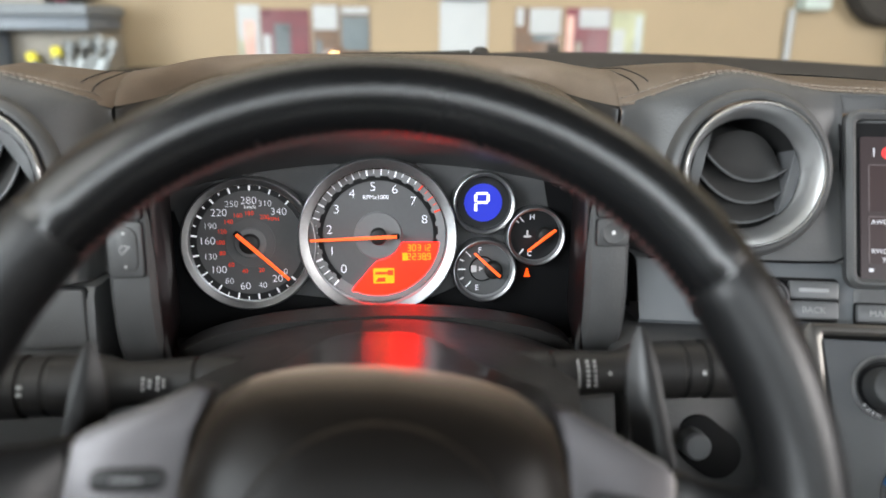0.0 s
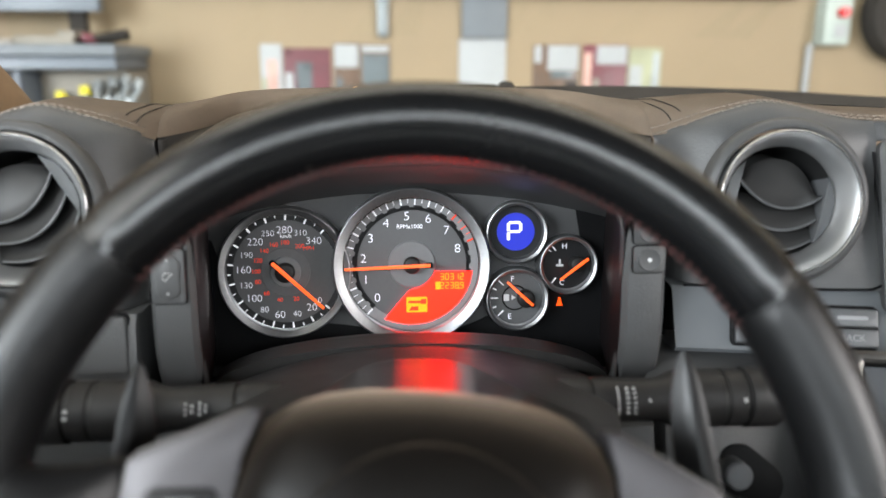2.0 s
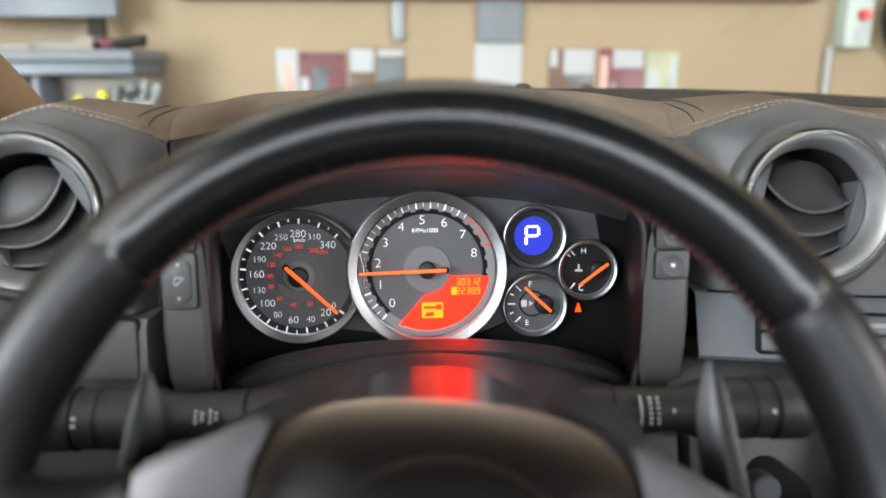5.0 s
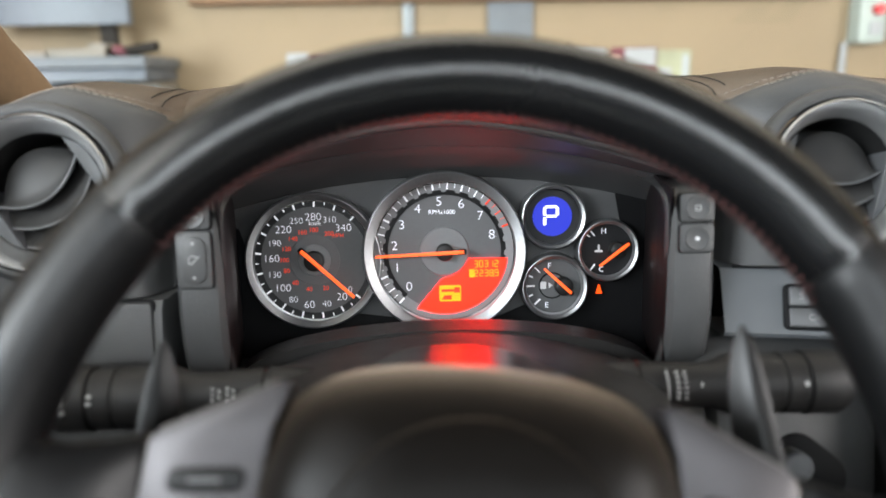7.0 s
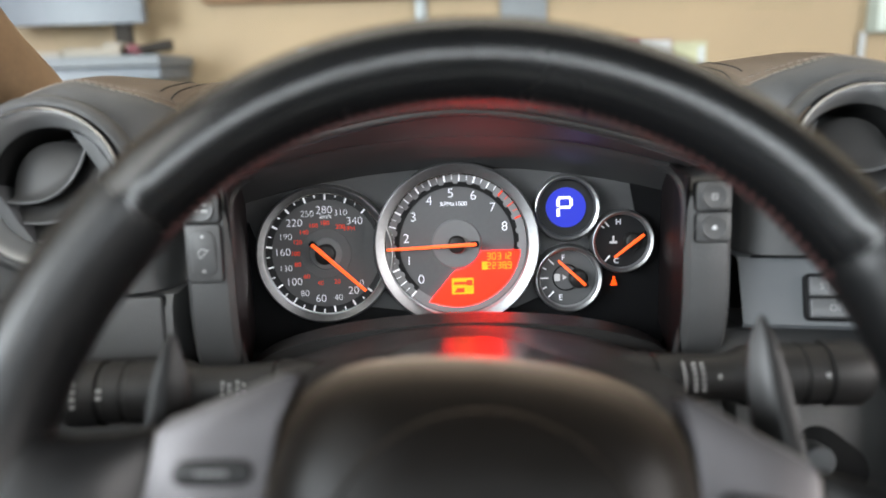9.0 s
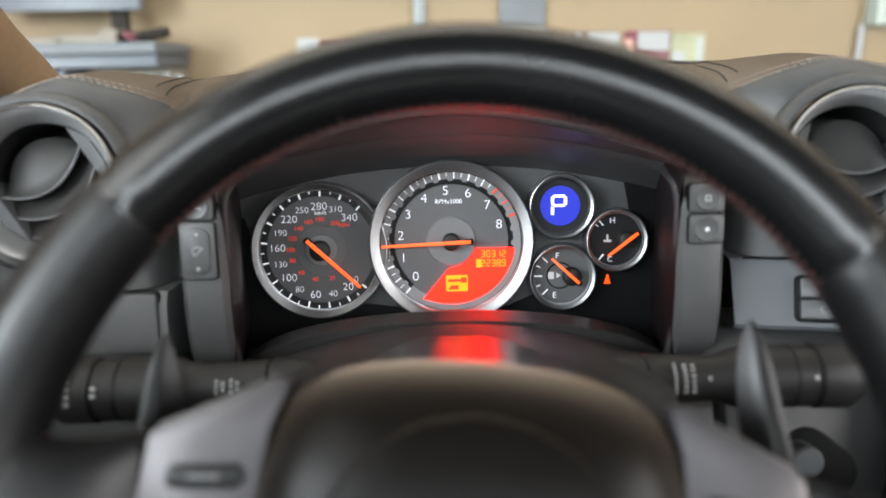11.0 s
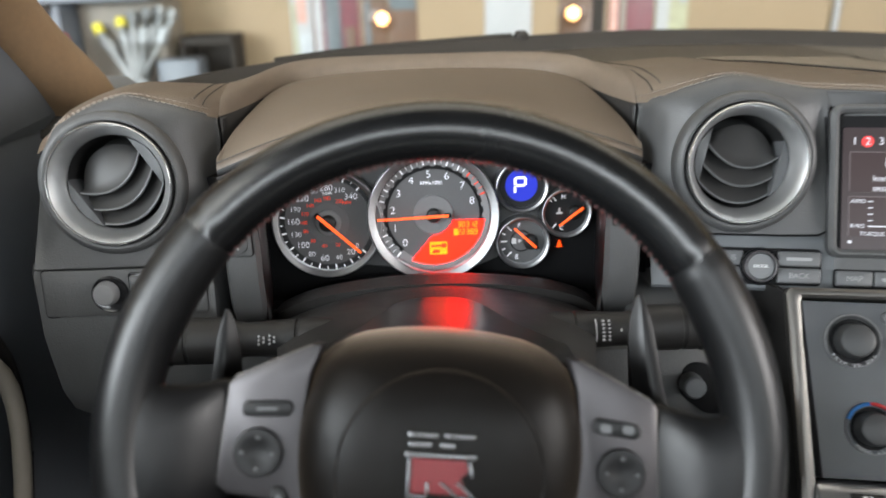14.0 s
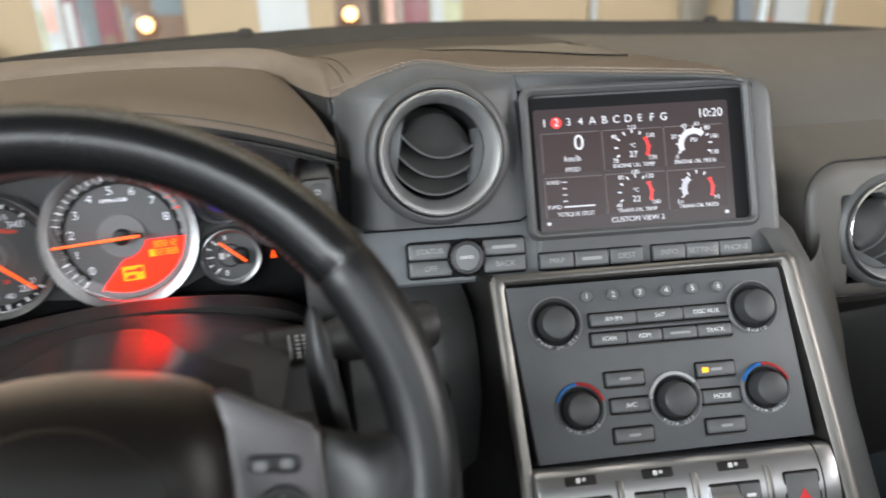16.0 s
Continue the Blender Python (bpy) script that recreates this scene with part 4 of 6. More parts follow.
for x in [0.478 + 0.62 * i / 30 for i in range(31)]:
    k = interp([0.478, 0.53, 0.62, 1.1], [0.10, 0.05, 0.0, 0.0], x)
    ey, ez = interp(COWL_X, COWL_Y, x) - 0.03, interp(COWL_X, COWL_Z, x) - 0.018
    rows.append(spline([(x, y + k * (1 - j / 9), z) for j, (y, z) in enumerate(prof)] + [(x, ey, ez)], 26))
part("passenger_dash", loft([r_[9:] for r_ in rows], closed=False, cap=False), M_PAS, dash, "smooth leather passenger dash")
part("glovebox", loft([r_[:10] for r_ in rows], closed=False, cap=False), M_PLASTIC, dash, "black glovebox front")
PV = axes((0.651, 0.002, 0.861), (-0.12, -1, 0.25))
pod_o = rounded(0.19, 0.122, 0.034, 10)
PP = PV @ Matrix.Translation((0.015, 0.004, 0))
rows = []
for grow, dep in ((-0.03, 0.0015), (-0.012, 0.0012), (-0.004, -0.0005), (0.0, -0.005), (0.003, -0.014), (0.012, -0.04), (0.035, -0.085)):
    rows.append([PP @ Vector((x, y, dep)) for x, y in shrink(pod_o, -grow)])
part("vent_pod", with_hole(loft(rows), 0.651, 0.861, 0.044), M_PAS, dash, "raised leather pod round the passenger vent")
pod_edge = [PP @ Vector((x, y, -0.0045)) for x, y in shrink(pod_o, -0.0004)]
part("pod_seam", tube(pod_edge + pod_edge[:1], 0.0011, 8), M_PLASTIC, dash, "dark seam round the vent pod")
rows = []
for z_ in (0.6, 0.66, 0.72, 0.78, 0.82, 0.845, 0.865):
    x_ = 0.4795 + (0.886 - z_) * 0.0265 + 0.031
    y_ = 0.024 - 0.18 * x_ + 0.585 * (z_ - 0.9) + 0.03
    xr, yr = interp([0.6, 0.79, 0.82, 0.865], [0.6, 0.602, 0.6, 0.59], z_), interp([0.6, 0.64, 0.79, 0.83, 0.865], [-0.085, -0.073, -0.013, 0.004, 0.012], z_)
    rows.append(spline([(x_, y_ + 0.02, z_), (x_ + 0.012, y_ + 0.016, z_), (0.5 * (x_ + xr), 0.45 * y_ + 0.55 * yr - 0.002, z_), (xr - 0.008, yr - 0.001, z_), (xr, yr + 0.008, z_), (xr + 0.002, yr + 0.06, z_)], 18))
part("pod_tongue", loft(rows, closed=False, cap=False), M_PAS, dash, "leather flank running down beside the centre stack")
part("glovebox_door", slab(rounded(0.4, 0.17, 0.02, 8), axes((0.8, 0.02, 0.69), (0, -1, 0.1)), -0.05, 0.01, 0.008), M_PLASTIC, dash, "black glovebox door")

# outline of the flush speaker panel on the tray


def on_pad(x, y, up):
    row = pad_row(min(x, 0.498))
    j = max(0, min(len(row) - 2, sum(1 for p in row if p[1] <= y) - 1))
    f = max(0.0, min(1.0, (y - row[j][1]) / max(1e-6, row[j + 1][1] - row[j][1])))
    return Vector((x, y, row[j][2] + f * (row[j + 1][2] - row[j][2]) + up))


rows = []
for i in range(25):
    k = i / 24
    xa = 0.296 + 0.188 * k
    ya = np.interp(xa, [0.296, 0.34, 0.40, 0.436, 0.456, 0.478, 0.484], [0.24, 0.15, 0.105, 0.105, 0.178, 0.27, 0.318])
    yb = np.interp(xa, [0.296, 0.302, 0.318, 0.478, 0.484], [0.30, 0.318, 0.329, 0.325, 0.322])
    e = 0.0 if 0 < i < 24 else -0.0015
    rows.append([on_pad(xa, ya, -0.0005)] + [on_pad(xa, ya + (yb - ya) * (0.02 + 0.96 * j / 12), 0.0016 + e) for j in range(13)] + [on_pad(xa, yb, -0.0005)])
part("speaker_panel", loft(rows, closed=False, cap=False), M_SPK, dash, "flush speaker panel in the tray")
seam_ = [r_[0] for r_ in rows] + rows[-1][1:] + [r_[-1] for r_ in rows[::-1]] + rows[0][1:-1][::-1]
part("speaker_seam", tube([v_ + Vector((0, 0, 0.0012)) for v_ in seam_ + seam_[:1]], 0.0008, 6), M_PANEL, dash)

joint = [(0.3035, z_) for z_ in (1.0, 0.97, 0.94, 0.925)] + [(0.3005, 0.9185), (0.294, 0.9155)] + [(x_, 0.9148) for x_ in (0.27, 0.24, 0.21, 0.178)]
part("fascia_joint", tube([(x_, stack_y(x_, z_) - 0.0022, z_) for x_, z_ in joint], 0.0009, 6), M_PANEL, dash)

# ---- air vents ----


def air_vent(m, turn, label):
    r = root("air_vent", m.translation, label, "air vent", "round vents in the dashboard")
    part("surround", lathe([(0.0535, -0.008), (0.0533, -0.001), (0.0522, 0.0014), (0.0505, 0.0032), (0.0485, 0.0042), (0.0468, 0.0036), (0.0462, 0.001), (0.0462, -0.006)], m, 72, close=True), M_FACE, r)
    part("ring", lathe([(0.0448, 0.006), (0.0436, 0.0062), (0.0424, 0.005), (0.0405, 0.002), (0.0385, -0.0025), (0.0368, -0.0065), (0.0358, -0.0085), (0.0352, -0.0125)], m, 80), M_RING, r, "dark satin cone of the ring")
    part("ring_edge", lathe([(0.0452, 0.0), (0.0452, 0.0066), (0.0449, 0.0078), (0.0444, 0.0082), (0.0439, 0.0076), (0.0437, 0.0058)], m, 80), M_BEAD, r, "bright satin silver edge")
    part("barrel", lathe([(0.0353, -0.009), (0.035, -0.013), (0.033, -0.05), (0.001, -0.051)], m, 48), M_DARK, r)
    q = m @ Matrix.Rotation(radians(turn), 4, "Z")
    for sx in (-1, 1):
        o = [(sx * 0.0352, -0.006), (sx * 0.0352, 0.008), (sx * 0.0325, 0.0145), (sx * 0.0278, 0.0215), (sx * 0.0278, -0.0215), (sx * 0.0325, -0.0145)]
        part("cheek", slab(o if sx > 0 else o[::-1], q, -0.03, -0.0075, 0.0008), M_BUTTON, r)
    # overlapping lens-shaped blades, each with a rounded lip, lighter to imitate its highlight
    for lip, sag, top, crown in ((0.0082, 0.0125, 0.0, 0.0185), (-0.0068, 0.0118, 0.0062, 0.0), (-0.0205, 0.0112, -0.0088, 0.0)):
        rings, edge = [], []
        for i in range(21):
            s = -1 + i / 10
            x = 0.0274 * s
            c = 1 - s * s
            reach = math.sqrt(max(1e-6, 0.0342**2 - x * x))
            yl = max(lip - sag * c, -reach)
            yt = min(lip + 0.0012 + crown * c**0.8 if crown else top - 0.75 * sag * c + 0.004, reach)
            yt = max(yt, yl + 0.001)
            f = -0.0075 - 0.003 * s * s
            back = 0.011 if crown else 0.014
            pts2 = [(f - 0.0014, yl - 0.0006), (f - 0.0002, yl - 0.0002), (f, yl + 0.0008), (f - 0.0009, yl + 0.0018), (f - 0.0036, yl + 0.25 * (yt - yl) + 0.001), (f - 0.55 * back, yl + 0.62 * (yt - yl)), (f - back, yt), (f - back - 0.0016, yt - 0.0004), (f - 0.6 * back - 0.002, yl + 0.55 * (yt - yl) - 0.001), (f - 0.004, yl + 0.0006)]
            rings.append([q @ Vector((x, dy, dz)) for dz, dy in pts2])
            edge.append(q @ Vector((x, yl + 0.0004, f - 0.0002)))
        sl = part("slat", loft(rings), M_SLAT, r)
        part("lip", tube(edge, 0.00085, 8), M_BUTTON, sl, "lighter grey lip for the edge highlight")
        if crown:
            part("dimple", lathe([(0.0, 0.0), (0.003, 0.0001), (0.0052, 0.0006), (0.006, 0.0011), (0.0066, 0.0008), (0.007, 0.0)], q @ Matrix.Translation((0.001, 0.012, -0.0152)) @ Matrix.Rotation(radians(-34), 4, "X") @ Matrix.Diagonal((1.0, 0.55, 1.0, 1.0)), 28), M_SLAT, sl, "shallow finger dimple")
    return r


VL = axes((-0.2365, VENT_Y, VENT_Z), (0.05, -1, 0.15))
VR = axes((0.2365, VENT_Y, VENT_Z), (-0.05, -1, 0.15))
air_vent(VL, 32, "round satin-ringed air vent with black slats by the door")
air_vent(VR, -12, "round satin-ringed air vent with black slats by the screen")
air_vent(PV, 60, "round air vent with satin silver ring in the passenger pod")

# ---- instrument cluster ----
cl = root("instrument_cluster", (0, 0.1, 0.9), "lit instrument cluster with five silver-ringed gauges", "instrument cluster")
GF = axes((0, 0.1, 0.9), (0, -1, 0.096))


def gf(x, z, d=0.0):
    return GF @ Matrix.Translation((x, (z - 0.9) * 1.0046, d))


part("backing", slab([(0.15, 0.862), (0.15, 0.955), (0.1, 0.97), (0.03, 0.987), (-0.05, 0.984), (-0.12, 0.972), (-0.15, 0.962), (-0.15, 0.862)], GF @ Matrix.Translation((0, -0.9, 0)), -0.012, -0.008), M_BACKING, cl, "dark grey backing panel", smooth=False)
# Black sheets put in for the shade right and left of the gauges.
part("shade_panel", slab([(0.152, 0.835), (0.152, 0.972), (0.124, 0.958), (0.13, 0.927), (0.1187, 0.905), (0.108, 0.893), (0.098, 0.882), (0.065, 0.872), (0.03, 0.857), (0.0, 0.852), (0.0, 0.835)], GF @ Matrix.Translation((0, -0.9, 0)), -0.009, -0.0066), M_PANEL, cl, "black sheet under the warning lamp, for shade beside the gauges", smooth=False)
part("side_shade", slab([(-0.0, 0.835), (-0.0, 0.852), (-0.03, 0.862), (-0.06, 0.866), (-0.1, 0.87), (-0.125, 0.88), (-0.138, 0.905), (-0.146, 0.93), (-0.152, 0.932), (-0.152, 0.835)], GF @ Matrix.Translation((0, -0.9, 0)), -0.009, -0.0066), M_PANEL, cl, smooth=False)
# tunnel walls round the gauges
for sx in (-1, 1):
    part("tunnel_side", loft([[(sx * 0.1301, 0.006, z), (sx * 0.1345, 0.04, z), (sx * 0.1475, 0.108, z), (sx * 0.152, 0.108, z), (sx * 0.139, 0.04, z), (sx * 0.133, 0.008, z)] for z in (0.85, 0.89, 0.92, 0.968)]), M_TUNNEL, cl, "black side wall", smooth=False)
rows, visor = [], []
for i in range(25):
    s = -1 + i / 12
    x = 0.149 * s
    zl = 0.973 + 0.04 * (1 - abs(0.92 * s)**1.7) - 0.009
    zs = 0.9893 - 0.0185 * (x / 0.13)**2
    zg = 0.967 - 0.016 * (x / 0.13)**2
    rows.append([(x, 0.0705, zs - 0.0002), (x, 0.0715, zs - 0.0014), (x, 0.084, 0.58 * zs + 0.42 * zg + 0.001), (x, 0.098, 0.2 * zs + 0.8 * zg + 0.001), (x, 0.112, zg - 0.003), (x, 0.114, zg + 0.006), (x, 0.071, zs + 0.004)])
    visor.append([(x, 0.04, zl - 0.0005), (x, 0.048, 0.78 * zl + 0.22 * zs - 0.0003), (x, 0.06, 0.34 * zl + 0.66 * zs - 0.0004), (x, 0.0695, zs), (x, 0.0706, zs + 0.0004), (x, 0.0706, zs + 0.004), (x, 0.042, zl + 0.0015)])
part("tunnel_roof", loft(rows), M_BACKING, cl, "black rear slope under the hood")
# Front strip is a lighter grey to imitate cabin light on it.
part("visor_strip", loft(visor), M_VISOR, cl, "satin strip under the hood's edge, greyed for cabin light")


def on_dial(m, ang, r, turn=0.0):
    """Place at an angle clockwise from the top of a dial."""
    a = radians(90 - ang)
    return m @ Matrix.Translation((r * math.cos(a), r * math.sin(a), 0)) @ Matrix.Rotation(radians(turn), 4, "Z")


def gauge(name, x, z, ro, ri, proud, label, face, ring=M_BRUSH):
    m = gf(x, z)
    g = part(name, lathe([(ro, -0.01), (ro, proud - 0.002), (ro - 0.0008, proud), (ro - 0.0014, proud + 0.0003), (ri + 0.0009, proud - 0.42 * (ro - ri - 0.0023)), (ri + 0.0003, proud - 0.42 * (ro - ri - 0.0023) - 0.0004), (ri, proud - 0.0045), (ri, -0.008)], m, 96, close=True), ring, cl, label)
    part("face", lathe([(0.0, -0.004), (ri + 0.0006, -0.004), (ri + 0.0006, -0.006)], m, 64), face, g)
    return m, g


def tick(g, m, ang, r0, r1, w, mat):
    q = on_dial(m, ang, (r0 + r1) / 2, -ang)
    part("tick", slab([(w / 2, -(r1 - r0) / 2), (w / 2, (r1 - r0) / 2), (-w / 2, (r1 - r0) / 2), (-w / 2, -(r1 - r0) / 2)], q, -0.0042, -0.0026), mat, g, smooth=False)


def needle(g, m, ang, tip, tail, hub, w=0.0013, off=(0, 0)):
    c = m @ Matrix.Translation((off[0], off[1], 0))
    q = c @ Matrix.Rotation(radians(-ang), 4, "Z")
    part("hub", lathe([(0.0, 0.0045), (hub * 0.8, 0.0043), (hub * 0.93, 0.0038), (hub, 0.0028), (hub, -0.004)], c, 32), M_PLASTIC, g, "black hub cap")
    part("needle_root", slab(rounded(w * 1.7, 0.006, 0.0012), q @ Matrix.Translation((0, -tail + 0.001, 0)), 0.0035, 0.0052, 0.0004), M_PANEL, g, "black needle root")
    part("needle", slab([(w * 0.5, -tail), (w * 0.5, 0.0), (w * 0.36, tip), (-w * 0.36, tip), (-w * 0.5, 0.0), (-w * 0.5, -tail)], q, 0.0046, 0.0062, 0.0003), M_NEEDLE, g, "glowing orange needle")


def notch_ring(g, m, r0, r1, a0, a1, n):
    """Black ring whose outer edge is notched like a gear."""
    outer, inner = [], []
    steps = n * 8
    for i in range(steps + 1):
        a = radians(90 - (a0 + (a1 - a0) * i / steps))
        ph = (i % 8)
        r = r1 - (0.0019 if ph in (3, 4, 5) else 0.0)
        outer.append(m @ Vector((r * math.cos(a), r * math.sin(a), -0.0036)))
        inner.append(m @ Vector((r0 * math.cos(a), r0 * math.sin(a), -0.0036)))
    bm = loft([outer, inner], closed=False, cap=False)
    bmesh.ops.solidify(bm, geom=bm.faces[:], thickness=0.0012)
    part("notched_ring", bm, M_FACEBLACK, g, smooth=False)


# speedometer
m, g = gauge("speedometer", -0.092, 0.9068, 0.0488, 0.0432, 0.004, "silver-ringed speedometer", M_FACEBLACK)
# Grey of this disc stands in for glare on a black face.
part("inner_disc", lathe([(0.0, -0.0035), (0.0385, -0.0035), (0.0385, -0.004)], m, 64), M_SPEEDGREY, g, "centre disc greyed for the lens glare")
notch_ring(g, m, 0.0362, 0.0402, 130, 403, 13)
part("chrome_line", lathe([(0.0432, -0.003), (0.0432, -0.0015), (0.0424, -0.0015), (0.0424, -0.003)], m, 96, close=True), M_CHROME, g)
part("hub_disc", lathe([(0.0, -0.002), (0.0108, -0.002), (0.0118, -0.0034)], m, 40), M_HUB, g)
for txt, ang in (("0", 132), ("20", 146), ("40", 167), ("60", 189), ("80", 210), ("100", 230), ("130", 251), ("160", 273), ("190", 294), ("220", 316), ("250", 337), ("280", 0), ("310", 22), ("340", 43)):
    words(txt, 0.0077 if txt in ("60", "100", "160", "220", "280", "340", "20") else 0.0063, on_dial(m, ang, 0.031 if len(txt) > 2 else 0.033), M_NUM, g, "numeral", raise_by=-0.0033, thin=-0.00012, wide=1.04)
for i in range(27):
    ang = 132 + (403 - 132) * i / 26
    tick(g, m, ang, 0.0385 if i % 2 == 0 else 0.0405, 0.0428, 0.0011 if i % 2 == 0 else 0.0006, M_TICK)
for txt, ang in (("20", 161), ("40", 193), ("60", 222), ("80", 250), ("100", 271), ("120", 293), ("140", 316), ("160", 338), ("180", 0), ("200", 30)):
    words(txt, 0.0045, on_dial(m, ang, 0.0218), M_REDNUM, g, "numeral", raise_by=-0.0033)
words("km/h", 0.0042, on_dial(m, 2, 0.0265), M_TICK, g, "lettering", raise_by=-0.0033)
words("MPH", 0.004, on_dial(m, 45, 0.0245), M_REDNUM, g, "lettering", raise_by=-0.0033)
part("middle_disc", lathe([(0.0, -0.003), (0.0178, -0.003), (0.0182, -0.0036)], m, 48), M_FACEGREY, g, "lighter middle disc")
needle(g, m, 133, 0.0385, 0.0115, 0.0072, 0.0025)

# tachometer
m, g = gauge("tachometer", 0.0013, 0.9108, 0.0583, 0.0505, 0.0075, "large silver-ringed tachometer", M_FACEGREY)
part("tick_band", lathe([(0.0425, -0.0038), (0.0505, -0.0030)], m, 96), M_BAND, g, "silver-grey tick band")
notch_ring(g, m, 0.0408, 0.0449, 222, 472, 19)
part("chrome_line", lathe([(0.0504, -0.002), (0.0504, 0.0), (0.0496, 0.0), (0.0496, -0.002)], m, 96, close=True), M_CHROME, g)
part("hub_disc", lathe([(0.0, -0.0028), (0.017, -0.0028), (0.018, -0.004)], m, 48), M_HUB, g)
for k in range(9):
    words(str(k), 0.0094, on_dial(m, 226 + 25.7 * k, 0.0362), M_NUM, g, "numeral", raise_by=-0.0034, thin=-0.00016, wide=1.06)
for i in range(33):
    ang = 222 + 25.7 * i / 4
    red = i >= 28
    tick(g, m, ang, 0.0448 if i % 2 == 0 else 0.0462, 0.0503, 0.0012 if i % 4 == 0 else (0.0008 if i % 2 == 0 else 0.0004), M_REDNUM if red else M_TICK)
words("RPMx1000", 0.0044, on_dial(m, 357, 0.0285), M_NUM, g, "lettering", raise_by=-0.0034)
# red information display in the lower right of the dial
out = [(0.0177, -0.0057), (0.0158, -0.0095), (0.0125, -0.0135), (0.0085, -0.0165), (0.004, -0.0185), (-0.001, -0.0195), (-0.0028, -0.0208), (-0.0205, -0.0415)]
arc = [(0.0455 * math.cos(radians(a)), 0.0455 * math.sin(radians(a))) for a in (*range(248, 349, 7), 352.8)]
lcd = part("info_display", slab((out + arc), m, -0.0042, -0.0028), M_LCD, g, "red backlit display", smooth=False)


SEGMENTS = {"0": "abcdef", "1": "bc", "2": "abged", "3": "abgcd", "8": "abcdefg", "9": "abcdfg"}
PLACES = {"a": (0, 1, 1, 0), "b": (1, 0.5, 0, 1), "c": (1, -0.5, 0, 1), "d": (0, -1, 1, 0), "e": (-1, -0.5, 0, 1), "f": (-1, 0.5, 0, 1), "g": (0, 0, 1, 0)}


def lcd_number(text, x, y):
    """Seven-segment digits on the red display."""
    for i, ch in enumerate(text):
        bm_ = bmesh.new()
        for seg in SEGMENTS[ch]:
            sx_, sy_, flat, tall = PLACES[seg]
            slab(rounded(0.0021 if flat else 0.00062, 0.00062 if flat else 0.0021, 0.0002, 2), m @ Matrix.Translation((x + 0.0037 * i + 0.00112 * sx_, y + 0.0022 * sy_, 0)), -0.0028, -0.0024, bm=bm_)
        part("digit", bm_, M_AMBER, lcd, "amber display digit", smooth=False)


lcd_number("30312", 0.0226, -0.0095)
lcd_number("22389", 0.0226, -0.0162)
part("digit_point", slab([(0.0003, 0.0006), (-0.0004, 0.0006), (-0.0007, -0.0007), (-0.0002, -0.0007)], m @ Matrix.Translation((0.0356, -0.0186, 0)), -0.0028, -0.0024), M_AMBER, lcd, smooth=False)
part("trip_mark", slab(rounded(0.004, 0.006, 0.0005), m @ Matrix.Translation((0.0195, -0.0162, 0)), -0.0028, -0.0024), M_AMBER, g, smooth=False)
KI = m @ Matrix.Translation((0.0035, -0.0305, 0))
part("key_symbol", slab(rounded(0.0158, 0.0118, 0.001), KI, -0.0028, -0.0025), M_AMBER, g, "amber key symbol", smooth=False)
part("key_shape", slab([(-0.0062, 0.0012), (0.003, 0.0012), (0.003, 0.0005), (0.007, 0.0005), (0.007, 0.0042), (0.003, 0.0042), (0.003, 0.003), (-0.0062, 0.003)], KI, -0.0025, -0.0022), M_LCD, g, smooth=False)
part("key_shape", slab([(-0.006, -0.0045), (0.001, -0.0045), (0.001, -0.0015), (-0.004, -0.0015)], KI, -0.0025, -0.0022), M_LCD, g, smooth=False)
needle(g, m, 268, 0.0495, 0.0135, 0.0062, 0.0024)

# gear display
m, g = gauge("gear_display", 0.0794, 0.9344, 0.0235, 0.02, 0.004, "silver-ringed gear display", M_FACEBLACK)
part("blue_disc", lathe([(0.0, -0.003), (0.0142, -0.003), (0.0142, -0.004)], m, 48), M_BLUE, g, "blue backlit disc")
for ax, ay, w_, h_ in ((-0.0046, 0.0028, 0.0021, 0.0058), (-0.0046, -0.0042, 0.0021, 0.0056), (0.0046, 0.0028, 0.0021, 0.0056), (0.0, 0.0062, 0.0086, 0.0018), (0.0004, -0.0006, 0.0078, 0.0018)):
    part("letter_segment", slab(rounded(w_, h_, 0.0005), m @ Matrix.Translation((ax - 0.001, ay + 0.0008, 0)), -0.003, -0.0026), M_WHITE_LIT, g, smooth=False)

# fuel gauge
m, g = gauge("fuel_gauge", 0.0802, 0.8841, 0.0242, 0.0206, 0.004, "silver-ringed fuel gauge", M_SPEEDGREY)
part("inner_disc", lathe([(0.0, -0.0035), (0.0088, -0.0035), (0.0088, -0.004)], m @ Matrix.Translation((-0.001, 0, 0))), M_FACEGREY, g)
part("disc_edge", lathe([(0.0087, -0.0038), (0.0089, -0.0028), (0.0096, -0.0028), (0.0098, -0.0038)], m @ Matrix.Translation((-0.001, 0, 0)), 40), M_PANEL, g, "black line round the centre disc")
part("ring_line", lathe([(0.0206, -0.003), (0.0206, -0.001), (0.0201, -0.001), (0.0201, -0.003)], m, 72, close=True), M_SATIN, g)
words("F", 0.0058, m @ Matrix.Translation((-0.003, 0.0145, 0)), M_NUM, g, "letter", raise_by=-0.0034)
words("E", 0.0058, m @ Matrix.Translation((-0.005, -0.0145, 0)), M_NUM, g, "letter", raise_by=-0.0034)
part("pump_symbol", slab(rounded(0.0042, 0.0052, 0.0006), m @ Matrix.Translation((-0.0075, 0.0003, 0)), -0.0034, -0.0028), M_LEGEND, g, smooth=False)
part("pump_symbol", slab([(0.002, 0.0), (-0.001, 0.002), (-0.001, -0.002)], m @ Matrix.Translation((-0.0025, 0.0003, 0)), -0.0034, -0.0028), M_LEGEND, g, smooth=False)
for i, ang in enumerate((225, 247, 270, 293, 315)):
    tick(g, m, ang, 0.0138 if i % 2 == 0 else 0.0165, 0.0195, 0.0008, M_TICK)
